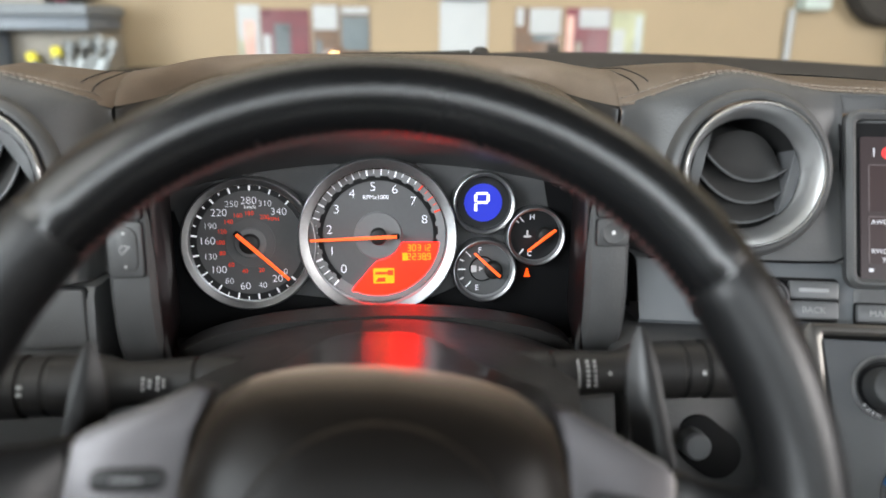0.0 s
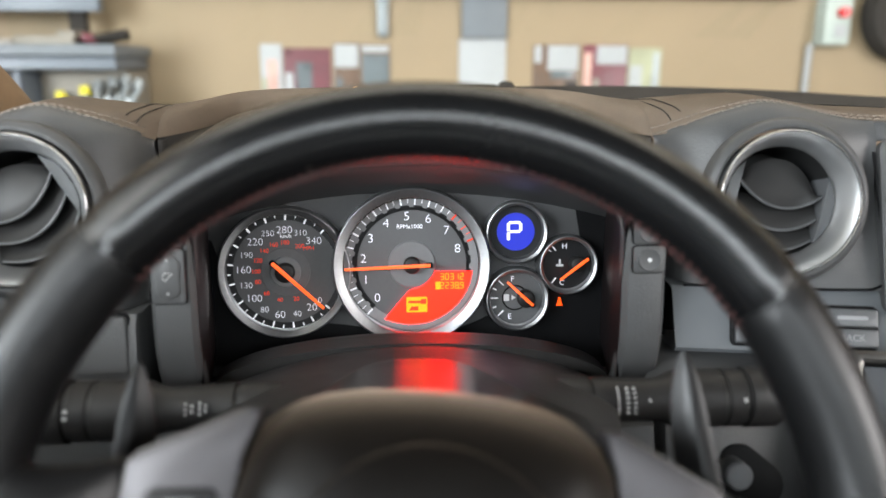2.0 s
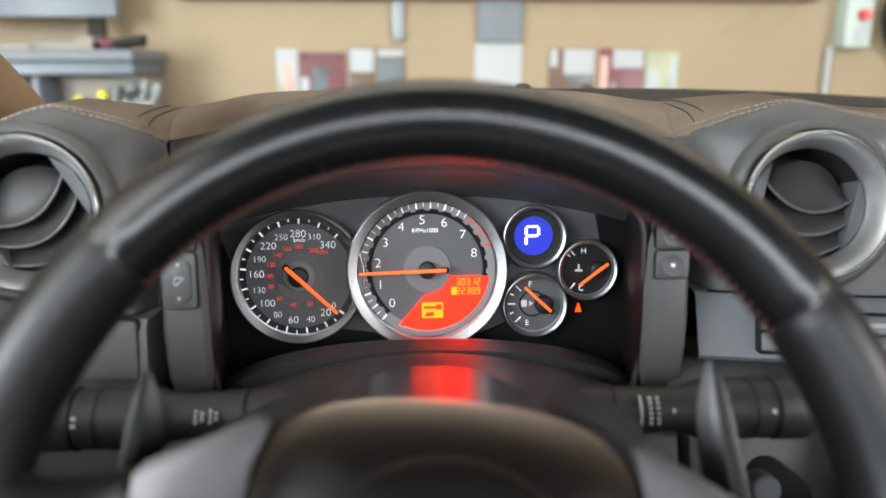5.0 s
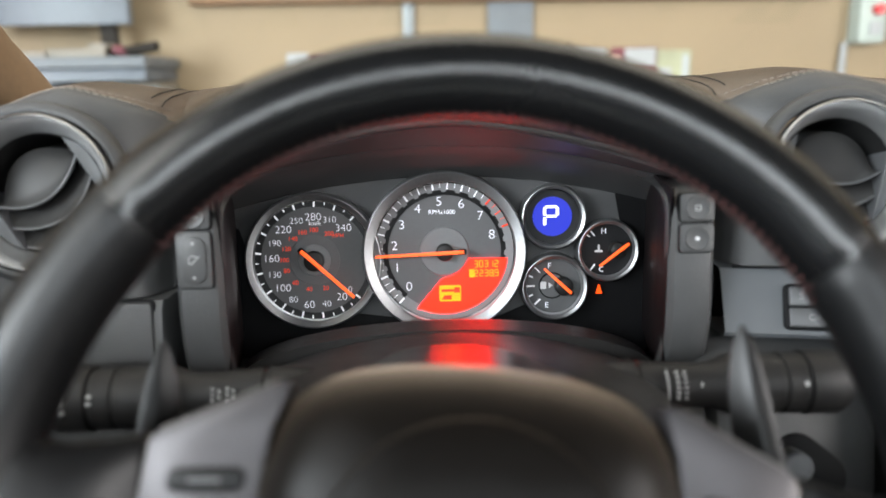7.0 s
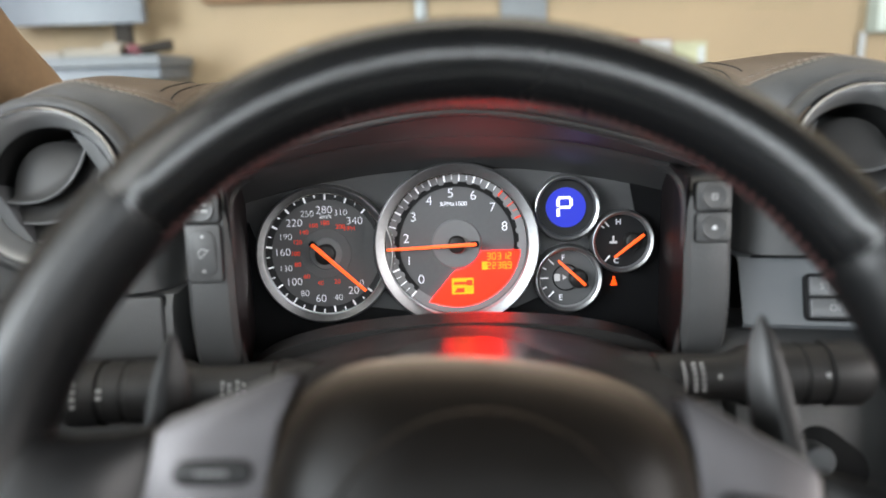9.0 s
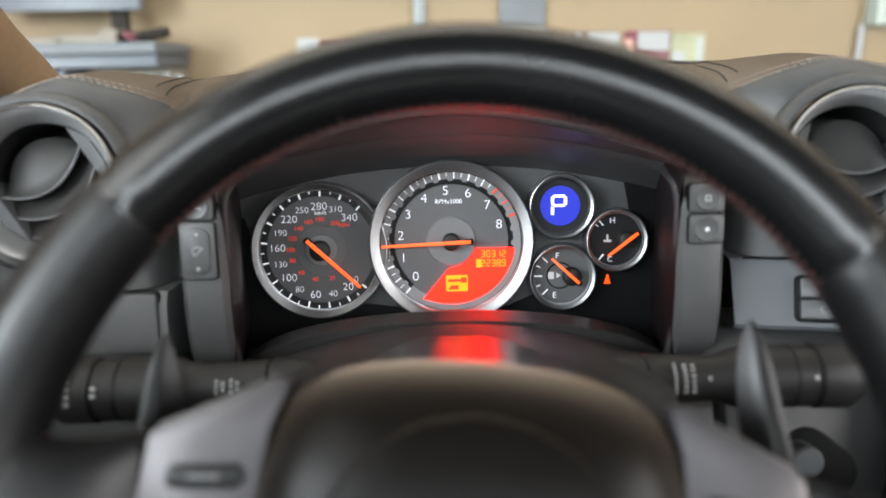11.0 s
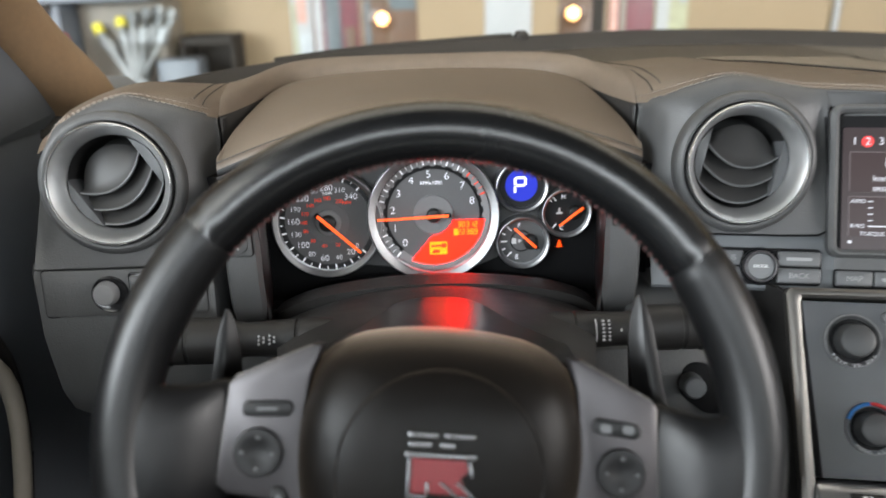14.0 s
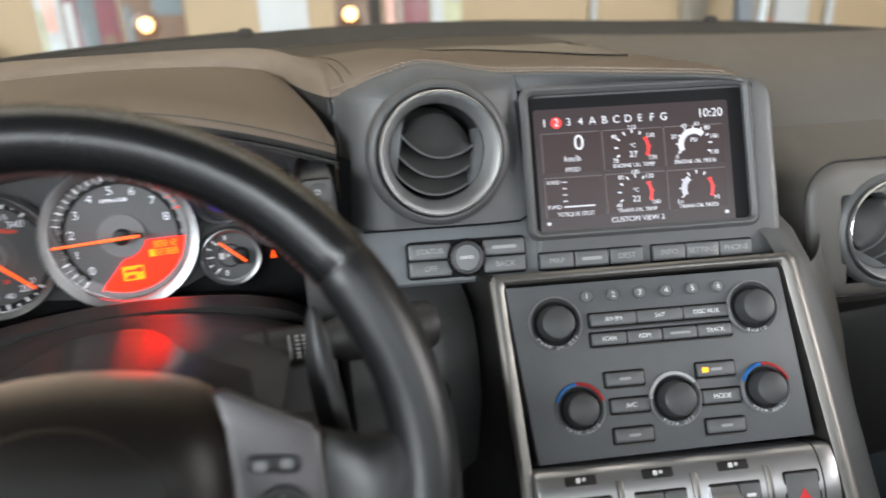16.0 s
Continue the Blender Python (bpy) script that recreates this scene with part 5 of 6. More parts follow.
needle(g, m, 313, 0.0205, 0.006, 0.0066, 0.0021, off=(0.007, -0.0002))

# temperature gauge
m, g = gauge("temperature_gauge", 0.1187, 0.9095, 0.0226, 0.0192, 0.0035, "dark-ringed coolant temperature gauge", M_FACEBLACK)
words("H", 0.0058, m @ Matrix.Translation((-0.002, 0.0135, 0)), M_NUM, g, "letter", raise_by=-0.0034)
words("C", 0.0054, m @ Matrix.Translation((-0.0035, -0.0145, 0)), M_NUM, g, "letter", raise_by=-0.0034)
part("symbol", slab(rounded(0.0055, 0.0016, 0.0005), m @ Matrix.Translation((-0.0055, -0.001, 0)), -0.0034, -0.0028), M_LEGEND, g, smooth=False)
part("symbol", slab(rounded(0.0013, 0.005, 0.0005), m @ Matrix.Translation((-0.0055, 0.0012, 0)), -0.0034, -0.0028), M_LEGEND, g, smooth=False)
for i, ang in enumerate((218, 320, 308)):
    tick(g, m, ang, 0.0135 if i < 2 else 0.0155, 0.0185, 0.0008, M_TICK)
needle(g, m, 233, 0.0178, 0.0085, 0.006, 0.0021, off=(0.0075, 0.0))
part("ring_line", lathe([(0.0195, -0.003), (0.0195, -0.001), (0.0189, -0.001), (0.0189, -0.003)], m, 72, close=True), M_SATIN, g)
belt = gf(0.1135, 0.8805, -0.0035)
part("warning_lamp", slab([(0.0026, -0.003), (0.0016, -0.0012), (0.0013, 0.0008), (0.0005, 0.0018), (-0.0005, 0.0018), (-0.0013, 0.0008), (-0.0016, -0.0012), (-0.0026, -0.003)], belt, 0, 0.0006), M_WARN, cl, "red belt warning lamp", smooth=False)
part("warning_lamp", lathe([(0.0, 0.0006), (0.0009, 0.0006), (0.0009, 0.0)], belt @ Matrix.Translation((0, 0.0026, 0)), 16), M_WARN, cl, "red belt warning lamp", smooth=False)

# ---- steering column ----
col = root("steering_column", (0, 0, 0.86), "black steering column with stalks and shift paddles", "steering column")
rows = []
FLOOR = [(0.112, 0.8565, 0.135, 0.034), (0.08, 0.862, 0.135, 0.034), (0.046, 0.868, 0.134, 0.034)]
LIP = [(0.048, 0.866, 0.1335, 0.034), (0.0465, 0.877, 0.1335, 0.034), (0.044, 0.8793, 0.1335, 0.034), (0.036, 0.8797, 0.1325, 0.033), (0.02, 0.8802, 0.1305, 0.032)]
BODY = [(0.0205, 0.8792, 0.1302, 0.031, 2.1), (0.0185, 0.8806, 0.13, 0.031, 2.1), (0.0, 0.8812, 0.127, 0.027, 2.4), (-0.02, 0.8824, 0.1215, 0.02, 3.2), (-0.04, 0.885, 0.1155, 0.0165, 4.4), (-0.06, 0.8885, 0.111, 0.019, 4.2), (-0.08, 0.891, 0.107, 0.024, 3.6), (-0.1, 0.8925, 0.102, 0.03, 3.0), (-0.125, 0.89, 0.095, 0.034, 2.6)]
CROWN = [(-0.0045, 0.876, 0.074, 0.01), (-0.0055, 0.8802, 0.0745, 0.0125), (-0.0085, 0.882, 0.075, 0.014), (-0.03, 0.8866, 0.078, 0.0155), (-0.05, 0.8912, 0.081, 0.0165), (-0.07, 0.896, 0.084, 0.0185), (-0.09, 0.901, 0.086, 0.0215), (-0.11, 0.9062, 0.087, 0.026), (-0.121, 0.909, 0.087, 0.03)]
tunnel_floor = []
for y, zt, w, hh in FLOOR:
    tunnel_floor.append([(w * math.cos(math.pi * k / 40), y, zt - hh + hh * math.sin(math.pi * k / 40)**0.9) for k in range(41)])
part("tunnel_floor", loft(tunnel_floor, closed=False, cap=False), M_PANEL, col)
for y, zt, w, hh in spline(LIP, 16):
    ring = []
    for k in range(41):
        a = math.pi * k / 40
        ring.append((w * math.cos(a), y, zt - hh + hh * math.sin(a)**0.9))
    rows.append(ring + [(-w * 0.98, y + 0.01, zt - 0.08), (w * 0.98, y + 0.01, zt - 0.08)])
part("shroud_lip", loft(rows), M_COLUMN, col, "matt black rear lip")


def bell(y, zt, w, hh, power):
    """Cross-section of the column cover: flat on top, rolling down at the sides."""
    side = [(w * math.sin(math.pi / 2 * k / 24), zt - hh * math.sin(math.pi / 2 * k / 24)**power) for k in range(25)]
    half_ = [(x, y, z) for x, z in side]
    return [(-x, y_, z) for x, y_, z in half_[::-1]] + half_[1:] + [(w * 0.985, y + 0.006, zt - hh - 0.016), (w * 0.9, y + 0.012, zt - 0.085), (-w * 0.9, y + 0.012, zt - 0.085), (-w * 0.985, y + 0.006, zt - hh - 0.016)]


part("column_cover", loft([bell(*r_) for r_ in spline(BODY, 26)]), M_COLUMN, col, "grained black column cover")
part("shroud", loft([bell(*r_, 2.0) for r_ in spline(CROWN, 30)]), M_SHROUD, col, "glossy black crown of the column cover")


def stalk(sx, z, y, marks):
    ax = lambda t: (sx * (0.085 + t), y - 0.012 * t / 0.12, z + 0.002 * t / 0.12)
    q = axes(ax(0), (sx, 0, 0))
    prof_ = [(0.013, -0.012), (0.0146, 0.0), (0.0148, 0.0108), (0.0144, 0.0115), (0.0128, 0.0122), (0.0128, 0.0135), (0.0138, 0.0142), (0.0134, 0.022), (0.0124, 0.04), (0.0122, 0.05), (0.0135, 0.056), (0.0158, 0.061), (0.0165, 0.068), (0.0167, 0.0875), (0.0156, 0.0882), (0.0156, 0.0902), (0.0165, 0.0908), (0.0166, 0.1), (0.0154, 0.1008), (0.0154, 0.1026), (0.0172, 0.1034), (0.0174, 0.12), (0.014, 0.1255), (0.0, 0.127)]
    st = part("stalk", lathe(prof_, q, 40), M_PLASTIC, col, "black control stalk")
    for t, h_, w_, n in marks:
        rad = 0.0134 if t < 0.055 else 0.0176
        for k in range(n):
            a = radians(-62 - 12 * (k - (n - 1) / 2))
            p = Vector(ax(t)) + Vector((0, math.sin(a) * rad, math.cos(a) * rad * 1.0))
            mm = axes(p, (0, math.sin(a), math.cos(a)))
            part("mark", slab(rounded(w_ * 0.7, h_ * 0.8, 0.0003), mm, -0.0009, 0.0005), M_MARK, st, smooth=False)
    return st


stalk(-1, 0.8705, -0.045, [(0.0275, 0.0022, 0.0016, 2), (0.0305, 0.002, 0.0018, 3), (0.0345, 0.0022, 0.002, 2), (0.0378, 0.002, 0.0014, 3), (0.0955, 0.002, 0.003, 2), (0.1075, 0.0022, 0.0022, 4), (0.112, 0.002, 0.0026, 3), (0.1165, 0.0022, 0.0018, 4)])
stalk(1, 0.8685, -0.045, [(0.0265, 0.0032, 0.0011, 6), (0.0315, 0.0016, 0.0024, 6), (0.0355, 0.0014, 0.002, 6), (0.0435, 0.0026, 0.0014, 1), (0.0935, 0.003, 0.0022, 1)])


def paddle(sx):
    """Leaf-shaped paddle with a crease from its tip to its root."""
    mm = axes((0.1235 if sx > 0 else -0.1255, -0.111, 0.9245), (sx * -0.45, -0.85, 0.35)) @ Matrix.Rotation(radians(14 * sx), 4, "Z")
    rings_ = []
    for v_, w_in, w_out, ridge in ((0.0004, 0.0009, 0.0009, 0.0), (-0.002, 0.0024, 0.0022, 0.0006), (-0.007, 0.0044, 0.0042, 0.0014), (-0.015, 0.0066, 0.0062, 0.0022), (-0.027, 0.0084, 0.0078, 0.0028), (-0.04, 0.0092, 0.0088, 0.003), (-0.054, 0.009, 0.0094, 0.0028), (-0.068, 0.0082, 0.0096, 0.0022), (-0.08, 0.007, 0.0092, 0.0016)):
        c_ = 0.0016 * math.sin(-v_ / 0.08 * math.pi)
        sec = [(-w_in, -0.0002), (-w_in * 0.93, 0.0007), (-w_in * 0.4, 0.0008 + ridge * 0.45), (w_out * 0.2, 0.001 + ridge), (w_out * 0.36, 0.001 + ridge * 0.92), (w_out * 0.9, 0.0004), (w_out, -0.0004), (w_out * 0.86, -0.0034), (0.0, -0.0046), (-w_in * 0.86, -0.003)]
        rings_.append([mm @ Vector((sx * (u_ - c_), v_, h_)) for u_, h_ in sec])
    part("shift_paddle", loft(rings_), M_PADDLE, col, "dark grey creased shift paddle")
    part("paddle_arm", tube([(sx * 0.12, -0.112, 0.85), (sx * 0.1, -0.1, 0.845), (sx * 0.05, -0.09, 0.845)], 0.008, 8), M_PLASTIC, col)


paddle(-1)
paddle(1)

# ---- steering wheel ----
WC = Vector((0, -0.1915, 0.882))
WF = axes(WC, (0, -math.cos(radians(24)), math.sin(radians(24)))) @ Matrix.Rotation(radians(-5.5), 4, "Z")
sw = root("steering_wheel", WC, "black leather three-spoke steering wheel with silver spokes, slightly turned", "steering wheel")
R = 0.1645
rings = []
N = 360
for i in range(N):
    a = 2 * math.pi * i / N
    deg = math.degrees(a)
    up = math.sin(a)
    near = lambda c, w: math.exp(-(((deg - c + 180) % 360 - 180) / w)**2)
    grip = near(28, 16) + near(152, 16)
    rr = 0.0157 + 0.0008 * grip
    seam = 0.0006 * (near(39, 1.3) + near(141, 1.3))
    c, s = math.cos(a), math.sin(a)
    ring = []
    for k in range(20):
        b = 2 * math.pi * k / 20
        rad = R + (rr - seam) * math.cos(b) - 0.001 * grip
        ring.append(WF @ Vector((rad * c, rad * s, (rr * 1.08 - seam) * math.sin(b))))
    rings.append(ring)
bm = bmesh.new()
vs = [[bm.verts.new(p) for p in r] for r in rings]
for i in range(N):
    for k in range(20):
        bm.faces.new((vs[i][k], vs[i][(k + 1) % 20], vs[(i + 1) % N][(k + 1) % 20], vs[(i + 1) % N][k]))
for k, f in enumerate(bm.faces):
    f.material_index = 1 if k // 20 < 39 or 141 < k // 20 < 225 or k // 20 > 315 else 0
link("rim", bm, M_RIM, sw, "black leather rim with perforated grips", mats=(M_PERF,))
# cross stitching on the inner side of the rim, red display glow in its colour
bm = bmesh.new()
for i in range(74):
    a = radians(30 + 120 * i / 73)
    run = []
    for k_ in range(4):
        b = radians(191 - 17 * k_ / 3)
        rad = R + 0.0162 * math.cos(b)
        a_k = a + 0.012 * (k_ / 3 - 0.5)
        run.append(WF @ Vector((rad * math.cos(a_k), rad * math.sin(a_k), 0.0174 * math.sin(b))))
    tube(run, [0.0005, 0.0009, 0.0009, 0.0005], 6, bm)
tagged(part("rim_stitching", bm, M_REDSTITCH, sw, "dark cross stitching tinted with red display glow"), kind="stuff")
# airbag cover
half = [(0.0, 0.0575), (0.03, 0.0555), (0.055, 0.0495), (0.07, 0.038), (0.079, 0.018), (0.082, -0.008), (0.079, -0.035), (0.07, -0.06), (0.052, -0.08), (0.025, -0.09), (0.0, -0.092)]
sm = spline(half, 28)
outl = [(x, y) for x, y in sm] + [(-x, y) for x, y in sm[-2:0:-1]]
rows = []
for k, h in ((1.0, -0.05), (1.0, -0.03), (0.993, -0.0235), (0.975, -0.0165), (0.945, -0.0095), (0.9, -0.0025), (0.84, 0.0035), (0.75, 0.0085), (0.62, 0.0122), (0.45, 0.0146), (0.25, 0.0158), (0.05, 0.016)):
    rows.append([WF @ Vector((x * k, -0.015 + (y + 0.015) * k, h)) for x, y in outl])
part("airbag_cover", loft(rows), M_BAG, sw, "domed dark airbag cover")
crease = []
for i in range(65):
    a = 2 * math.pi * i / 64
    du, dv = math.cos(a), math.sin(a)
    span = min(abs((x * (y2 + 0.015) - x2 * (y + 0.015)) / (du * (y2 - y) - dv * (x2 - x))) for (x, y), (x2, y2) in zip(outl, outl[1:] + outl[:1]) if abs(du * (y2 - y) - dv * (x2 - x)) > 1e-9 and (x * dv - (y + 0.015) * du) * (x2 * dv - (y2 + 0.015) * du) <= 0 and x * du + (y + 0.015) * dv > 0)
    k = 0.053 / span
    crease.append(WF @ Vector((0.053 * du, -0.015 + 0.053 * dv, interp([0.25, 0.45, 0.62, 0.75, 0.84, 0.9], [0.0158, 0.0146, 0.0122, 0.0085, 0.0035, -0.0025], k))))
part("hub_crease", tube(crease, 0.0007, 6), M_BAG, sw, "round crease in the cover")
# badge of plain chrome and red shapes
BF = WF @ Matrix.Translation((0, -0.0045, 0)) @ Matrix.Diagonal((0.86, 0.8, 1.0, 1.0))
bd = part("badge", slab(rounded(0.042, 0.0042, 0.0016), BF @ Matrix.Translation((0, 0.0012, 0)), 0.013, 0.0178, 0.0009), M_BADGE, sw, "chrome and red badge")
for bx, by, bw, bh in ((-0.011, 0.0135, 0.018, 0.0036), (0.0105, 0.0135, 0.018, 0.0036), (-0.0125, 0.0075, 0.014, 0.0042), (0.0035, 0.0075, 0.009, 0.0042)):
    part("badge_bar", slab(rounded(bw, bh, min(bw, bh) * 0.35), BF @ Matrix.Translation((bx, by, 0)), 0.012, 0.0172, 0.0007), M_BADGE, bd)
part("badge_shape", slab([(-0.017, -0.0225), (0.0185, -0.0225), (0.0115, -0.0125), (0.0165, -0.008), (0.0145, -0.001), (-0.017, -0.001)], BF, 0.012, 0.0168, 0.0005), M_BADGERED, bd, "dark red enamel", smooth=False)
for bx, by, bw, bh, tn in ((-0.0135, -0.0242, 0.0125, 0.0026, 0), (0.0155, -0.0242, 0.0125, 0.0026, 0), (-0.0183, -0.0125, 0.002, 0.022, 0), (-0.0072, -0.019, 0.0018, 0.008, 0), (0.0175, -0.0065, 0.0022, 0.0105, 12), (0.0145, -0.0185, 0.0022, 0.012, 50), (0.0045, -0.0185, 0.002, 0.0115, 50)):
    part("badge_bar", slab(rounded(bw, bh, min(bw, bh) * 0.35), BF @ Matrix.Translation((bx, by, 0)) @ Matrix.Rotation(radians(tn), 4, "Z"), 0.012, 0.0178, 0.0006), M_BADGE, bd)


def spoke(sx):
    o = [(0.066, 0.046), (0.071, 0.0465), (0.11, 0.0275), (0.1135, 0.023), (0.117, -0.026), (0.116, -0.031), (0.111, -0.034), (0.09, -0.036), (0.078, -0.07), (0.06, -0.075), (0.07, -0.03), (0.074, 0.0), (0.071, 0.03)]
    o = o[::-1] if sx > 0 else [(-x, y) for x, y in o]
    sp_ = part("spoke_trim", slab(o, WF, -0.02, -0.004, 0.0022), M_SPOKE, sw, "satin silver spoke trim")
    edge = [(0.0712, 0.0455), (0.1095, 0.027), (0.1128, 0.0228), (0.1163, -0.0258), (0.1153, -0.0305)]
    # Lighter bead laid on the edge to imitate the bevel highlight.
    part("trim_edge", tube([WF @ Vector((sx * x_, y_, -0.006)) for x_, y_ in edge], 0.0011, 8), M_TRIM, sp_, "lighter bead for the bevel highlight")
    # leather arm from the rim to the spoke
    rings_ = []
    for u_, vt, vb, nc, th in ((0.166, 0.045, -0.075, 0.0, 0.011), (0.156, 0.034, -0.066, 0.0, 0.013), (0.146, 0.021, -0.059, -0.001, 0.0138), (0.136, 0.021, -0.053, -0.003, 0.0132), (0.126, 0.0225, -0.047, -0.007, 0.0115), (0.117, 0.025, -0.041, -0.0125, 0.0085), (0.108, 0.022, -0.036, -0.019, 0.006)):
        ring_v = []
        for k_ in range(20):
            b_ = 2 * math.pi * k_ / 20
            cv, cn = math.cos(b_), math.sin(b_)
            ring_v.append(WF @ Vector((sx * u_, (vt + vb) / 2 + (vt - vb) / 2 * math.copysign(abs(cv)**0.7, cv), nc + th * math.copysign(abs(cn)**0.8, cn))))
        rings_.append(ring_v)
    part("spoke_arm", loft(rings_), M_ARM, sw, "leather-covered arm")
    # switches
    f = WF @ Matrix.Translation((sx * 0.0935, 0.0, -0.004))
    if sx < 0:
        part("spoke_button", slab(rounded(0.027, 0.0085, 0.004), f @ Matrix.Translation((0.0015, 0.0115, 0)) @ Matrix.Rotation(radians(4), 4, "Z"), -0.002, 0.0025, 0.001), M_PADDLE, sp_, "black oval button")
        part("legend", slab(rounded(0.011, 0.0014, 0.0006), f @ Matrix.Translation((0.0015, 0.0115, 0)) @ Matrix.Rotation(radians(4), 4, "Z"), 0.0024, 0.0027), M_BUTTON, sp_, smooth=False)
    else:
        part("spoke_button", slab(rounded(0.026, 0.0085, 0.004), f @ Matrix.Translation((-0.0015, 0.0115, 0)) @ Matrix.Rotation(radians(-6), 4, "Z"), -0.002, 0.0025, 0.001), M_PADDLE, sp_, "black oval button")
        for d in (-0.006, 0.006):
            part("legend", slab(rounded(0.006, 0.0045, 0.0015), f @ Matrix.Translation((-0.0015 + d, 0.0115, 0)) @ Matrix.Rotation(radians(-6), 4, "Z"), 0.0024, 0.003), M_BUTTON, sp_, smooth=False)
    part("thumb_pad", lathe([(0.0, 0.002), (0.005, 0.0022), (0.009, 0.004), (0.0125, 0.0035), (0.0132, 0.001), (0.0132, -0.003)], f @ Matrix.Translation((sx * 0.002, -0.0115, 0)), 36), M_PADDLE, sp_, "round black thumb pad")
    for dx, dy in ((0, 0.008), (0, -0.008), (-0.008, 0), (0.008, 0)):
        part("legend", slab(rounded(0.0018, 0.0016, 0.0006), f @ Matrix.Translation((sx * 0.002 + dx, -0.0115 + dy, 0)), 0.0034, 0.0042), M_BUTTON, sp_, smooth=False)
    o_ = f @ Matrix.Translation((-sx * 0.0135, -0.0395, 0)) @ Matrix.Rotation(radians(sx * 62), 4, "Z")
    part("spoke_button", slab(rounded(0.024, 0.0085, 0.004, 6), o_, -0.002, 0.0024, 0.001), M_PADDLE, sp_, "black oval button")
    for d in (-0.0055, 0.0055):
        part("legend", slab(rounded(0.005, 0.003, 0.001), o_ @ Matrix.Translation((d, 0, 0)), 0.0022, 0.0028), M_BUTTON, sp_, smooth=False)


spoke(-1)
spoke(1)

# ---- screen in the centre stack ----
SF = axes((0.388, 0.055 - 0.18 * 0.388 + 0.4 * 0.048, 0.948), (-0.18, -1, 0.4))


def suv(x, z):
    v = (z - 0.948) / 0.932
    return (x - 0.388 - 0.065 * v) * 1.016, v


mod = root("navigation_unit", SF.translation, "dark grey navigation unit with a lit multi-gauge display", "display unit")
u0, v0 = suv(0.304, 0.8765)
u1, v1 = suv(0.483, 1.006)
MC = SF @ Matrix.Translation(((u0 + u1) / 2, (v0 + v1) / 2, 0))
W_, H_ = u1 - u0, v1 - v0
rows, shell = [], rounded(W_ + 0.026, H_ + 0.008, 0.02, 10)
for grow, flare, dep in ((-0.018, 0.0, 0.002), (-0.008, 0.0, 0.002), (-0.0035, 0.0, 0.001), (-0.0008, 0.0, -0.0022), (0.0, 0.001, -0.006), (0.0, 0.006, -0.02), (0.0, 0.018, -0.045), (0.0, 0.04, -0.09)):
    rows.append([MC @ Vector((x + 0.0105 + (flare if x > 0 else 0.0), y, dep)) for x, y in shrink(shell, -grow)])
part("housing", loft(rows), M_FACE, mod, "dark grey housing with a rounded edge")
RU = SF @ Matrix.Translation((0.0, 0.0045, 0))
part("bezel", frame_ring(rounded(0.182, 0.1165, 0.009, 6), rounded(0.1695, 0.1035, 0.004, 6), RU @ Matrix.Translation((0.004, 0.0015, 0)), -0.002, 0.0085, 0.0026), M_FACE, mod, "raised bezel")
part("recess", slab(rounded(0.172, 0.103, 0.003, 5), RU @ Matrix.Translation((0.004, 0.0, 0)), 0.0018, 0.0024), M_PANEL, mod, smooth=False)
scr = part("screen", slab(rounded(0.1535, 0.0935, 0.002, 3), SF, 0.0025, 0.0033), M_SCREEN, mod, "lit display", smooth=False)
PXM = 0.1535 / 318.0
SCR = SF @ Matrix.Translation((0, 0, 0.0033))


def at_screen(px, py):
    """Place on the display, in parts of 318 x 194."""
    return SCR @ Matrix.Translation(((px - 159) * PXM, (97 - py) * PXM, 0))


def bar(px, py, w, h, mat=M_SCREENTEXT, name="display_bar", turn=0.0):
    part(name, slab(rounded(w * PXM, h * PXM, min(w, h) * PXM * 0.3, 2), at_screen(px, py) @ Matrix.Rotation(radians(turn), 4, "Z"), 0.0, 0.00035), mat, scr, smooth=False)


for i, ch in enumerate("1234ABCDEFG"):
    if ch == "2":
        part("display_tab", lathe([(0.0, 0.0002), (9 * PXM, 0.0002), (9 * PXM, 0.0)], at_screen(36, 22), 24), M_SCREENRED, scr, "red tab", smooth=False)
    words(ch, 0.0082, at_screen(17 + 19.4 * i, 22), M_SCREENTEXT, scr, "display_letter", raise_by=0.0003)
words("10:20", 0.0092, at_screen(288, 20), M_SCREENTEXT, scr, "display_letter", raise_by=0.0003)
for tx, ty, tw in ((57, 70, 94), (157, 70, 98), (258, 70, 98), (57, 140, 94), (157, 140, 98), (258, 140, 98)):
    part("display_tile", slab(rounded(tw * PXM, 63 * PXM, 0.0006, 2), at_screen(tx, ty), 0.0, 0.00015), M_TILE, scr, smooth=False)
for tx, ty, tw in ((57, 70, 94), (157, 70, 98), (258, 70, 98), (57, 140, 94), (157, 140, 98), (258, 140, 98)):
    bar(tx, ty - 31.5, tw - 1, 1.3, M_TILEEDGE, "tile_edge")
    bar(tx - tw / 2 + 0.5, ty, 1.2, 61, M_TILEEDGE, "tile_edge")
words("0", 0.0165, at_screen(70, 56), M_SCREENTEXT, scr, "display_letter", raise_by=0.0003)
words("km/h", 0.0064, at_screen(58, 80), M_SCREENTEXT, scr, "display_letter", raise_by=0.0003)
words("SPEED", 0.0044, at_screen(57, 97), M_SCREENTEXT, scr, "display_letter", raise_by=0.0003)
words("AWD", 0.0044, at_screen(24, 116), M_SCREENTEXT, scr, "display_letter", raise_by=0.0003)
words("RWD", 0.0044, at_screen(24, 155), M_SCREENTEXT, scr, "display_letter", raise_by=0.0003)
bar(64, 155, 50, 2.2)
for k in range(4):
    bar(42, 116 + 10 * k, 7, 1.6)
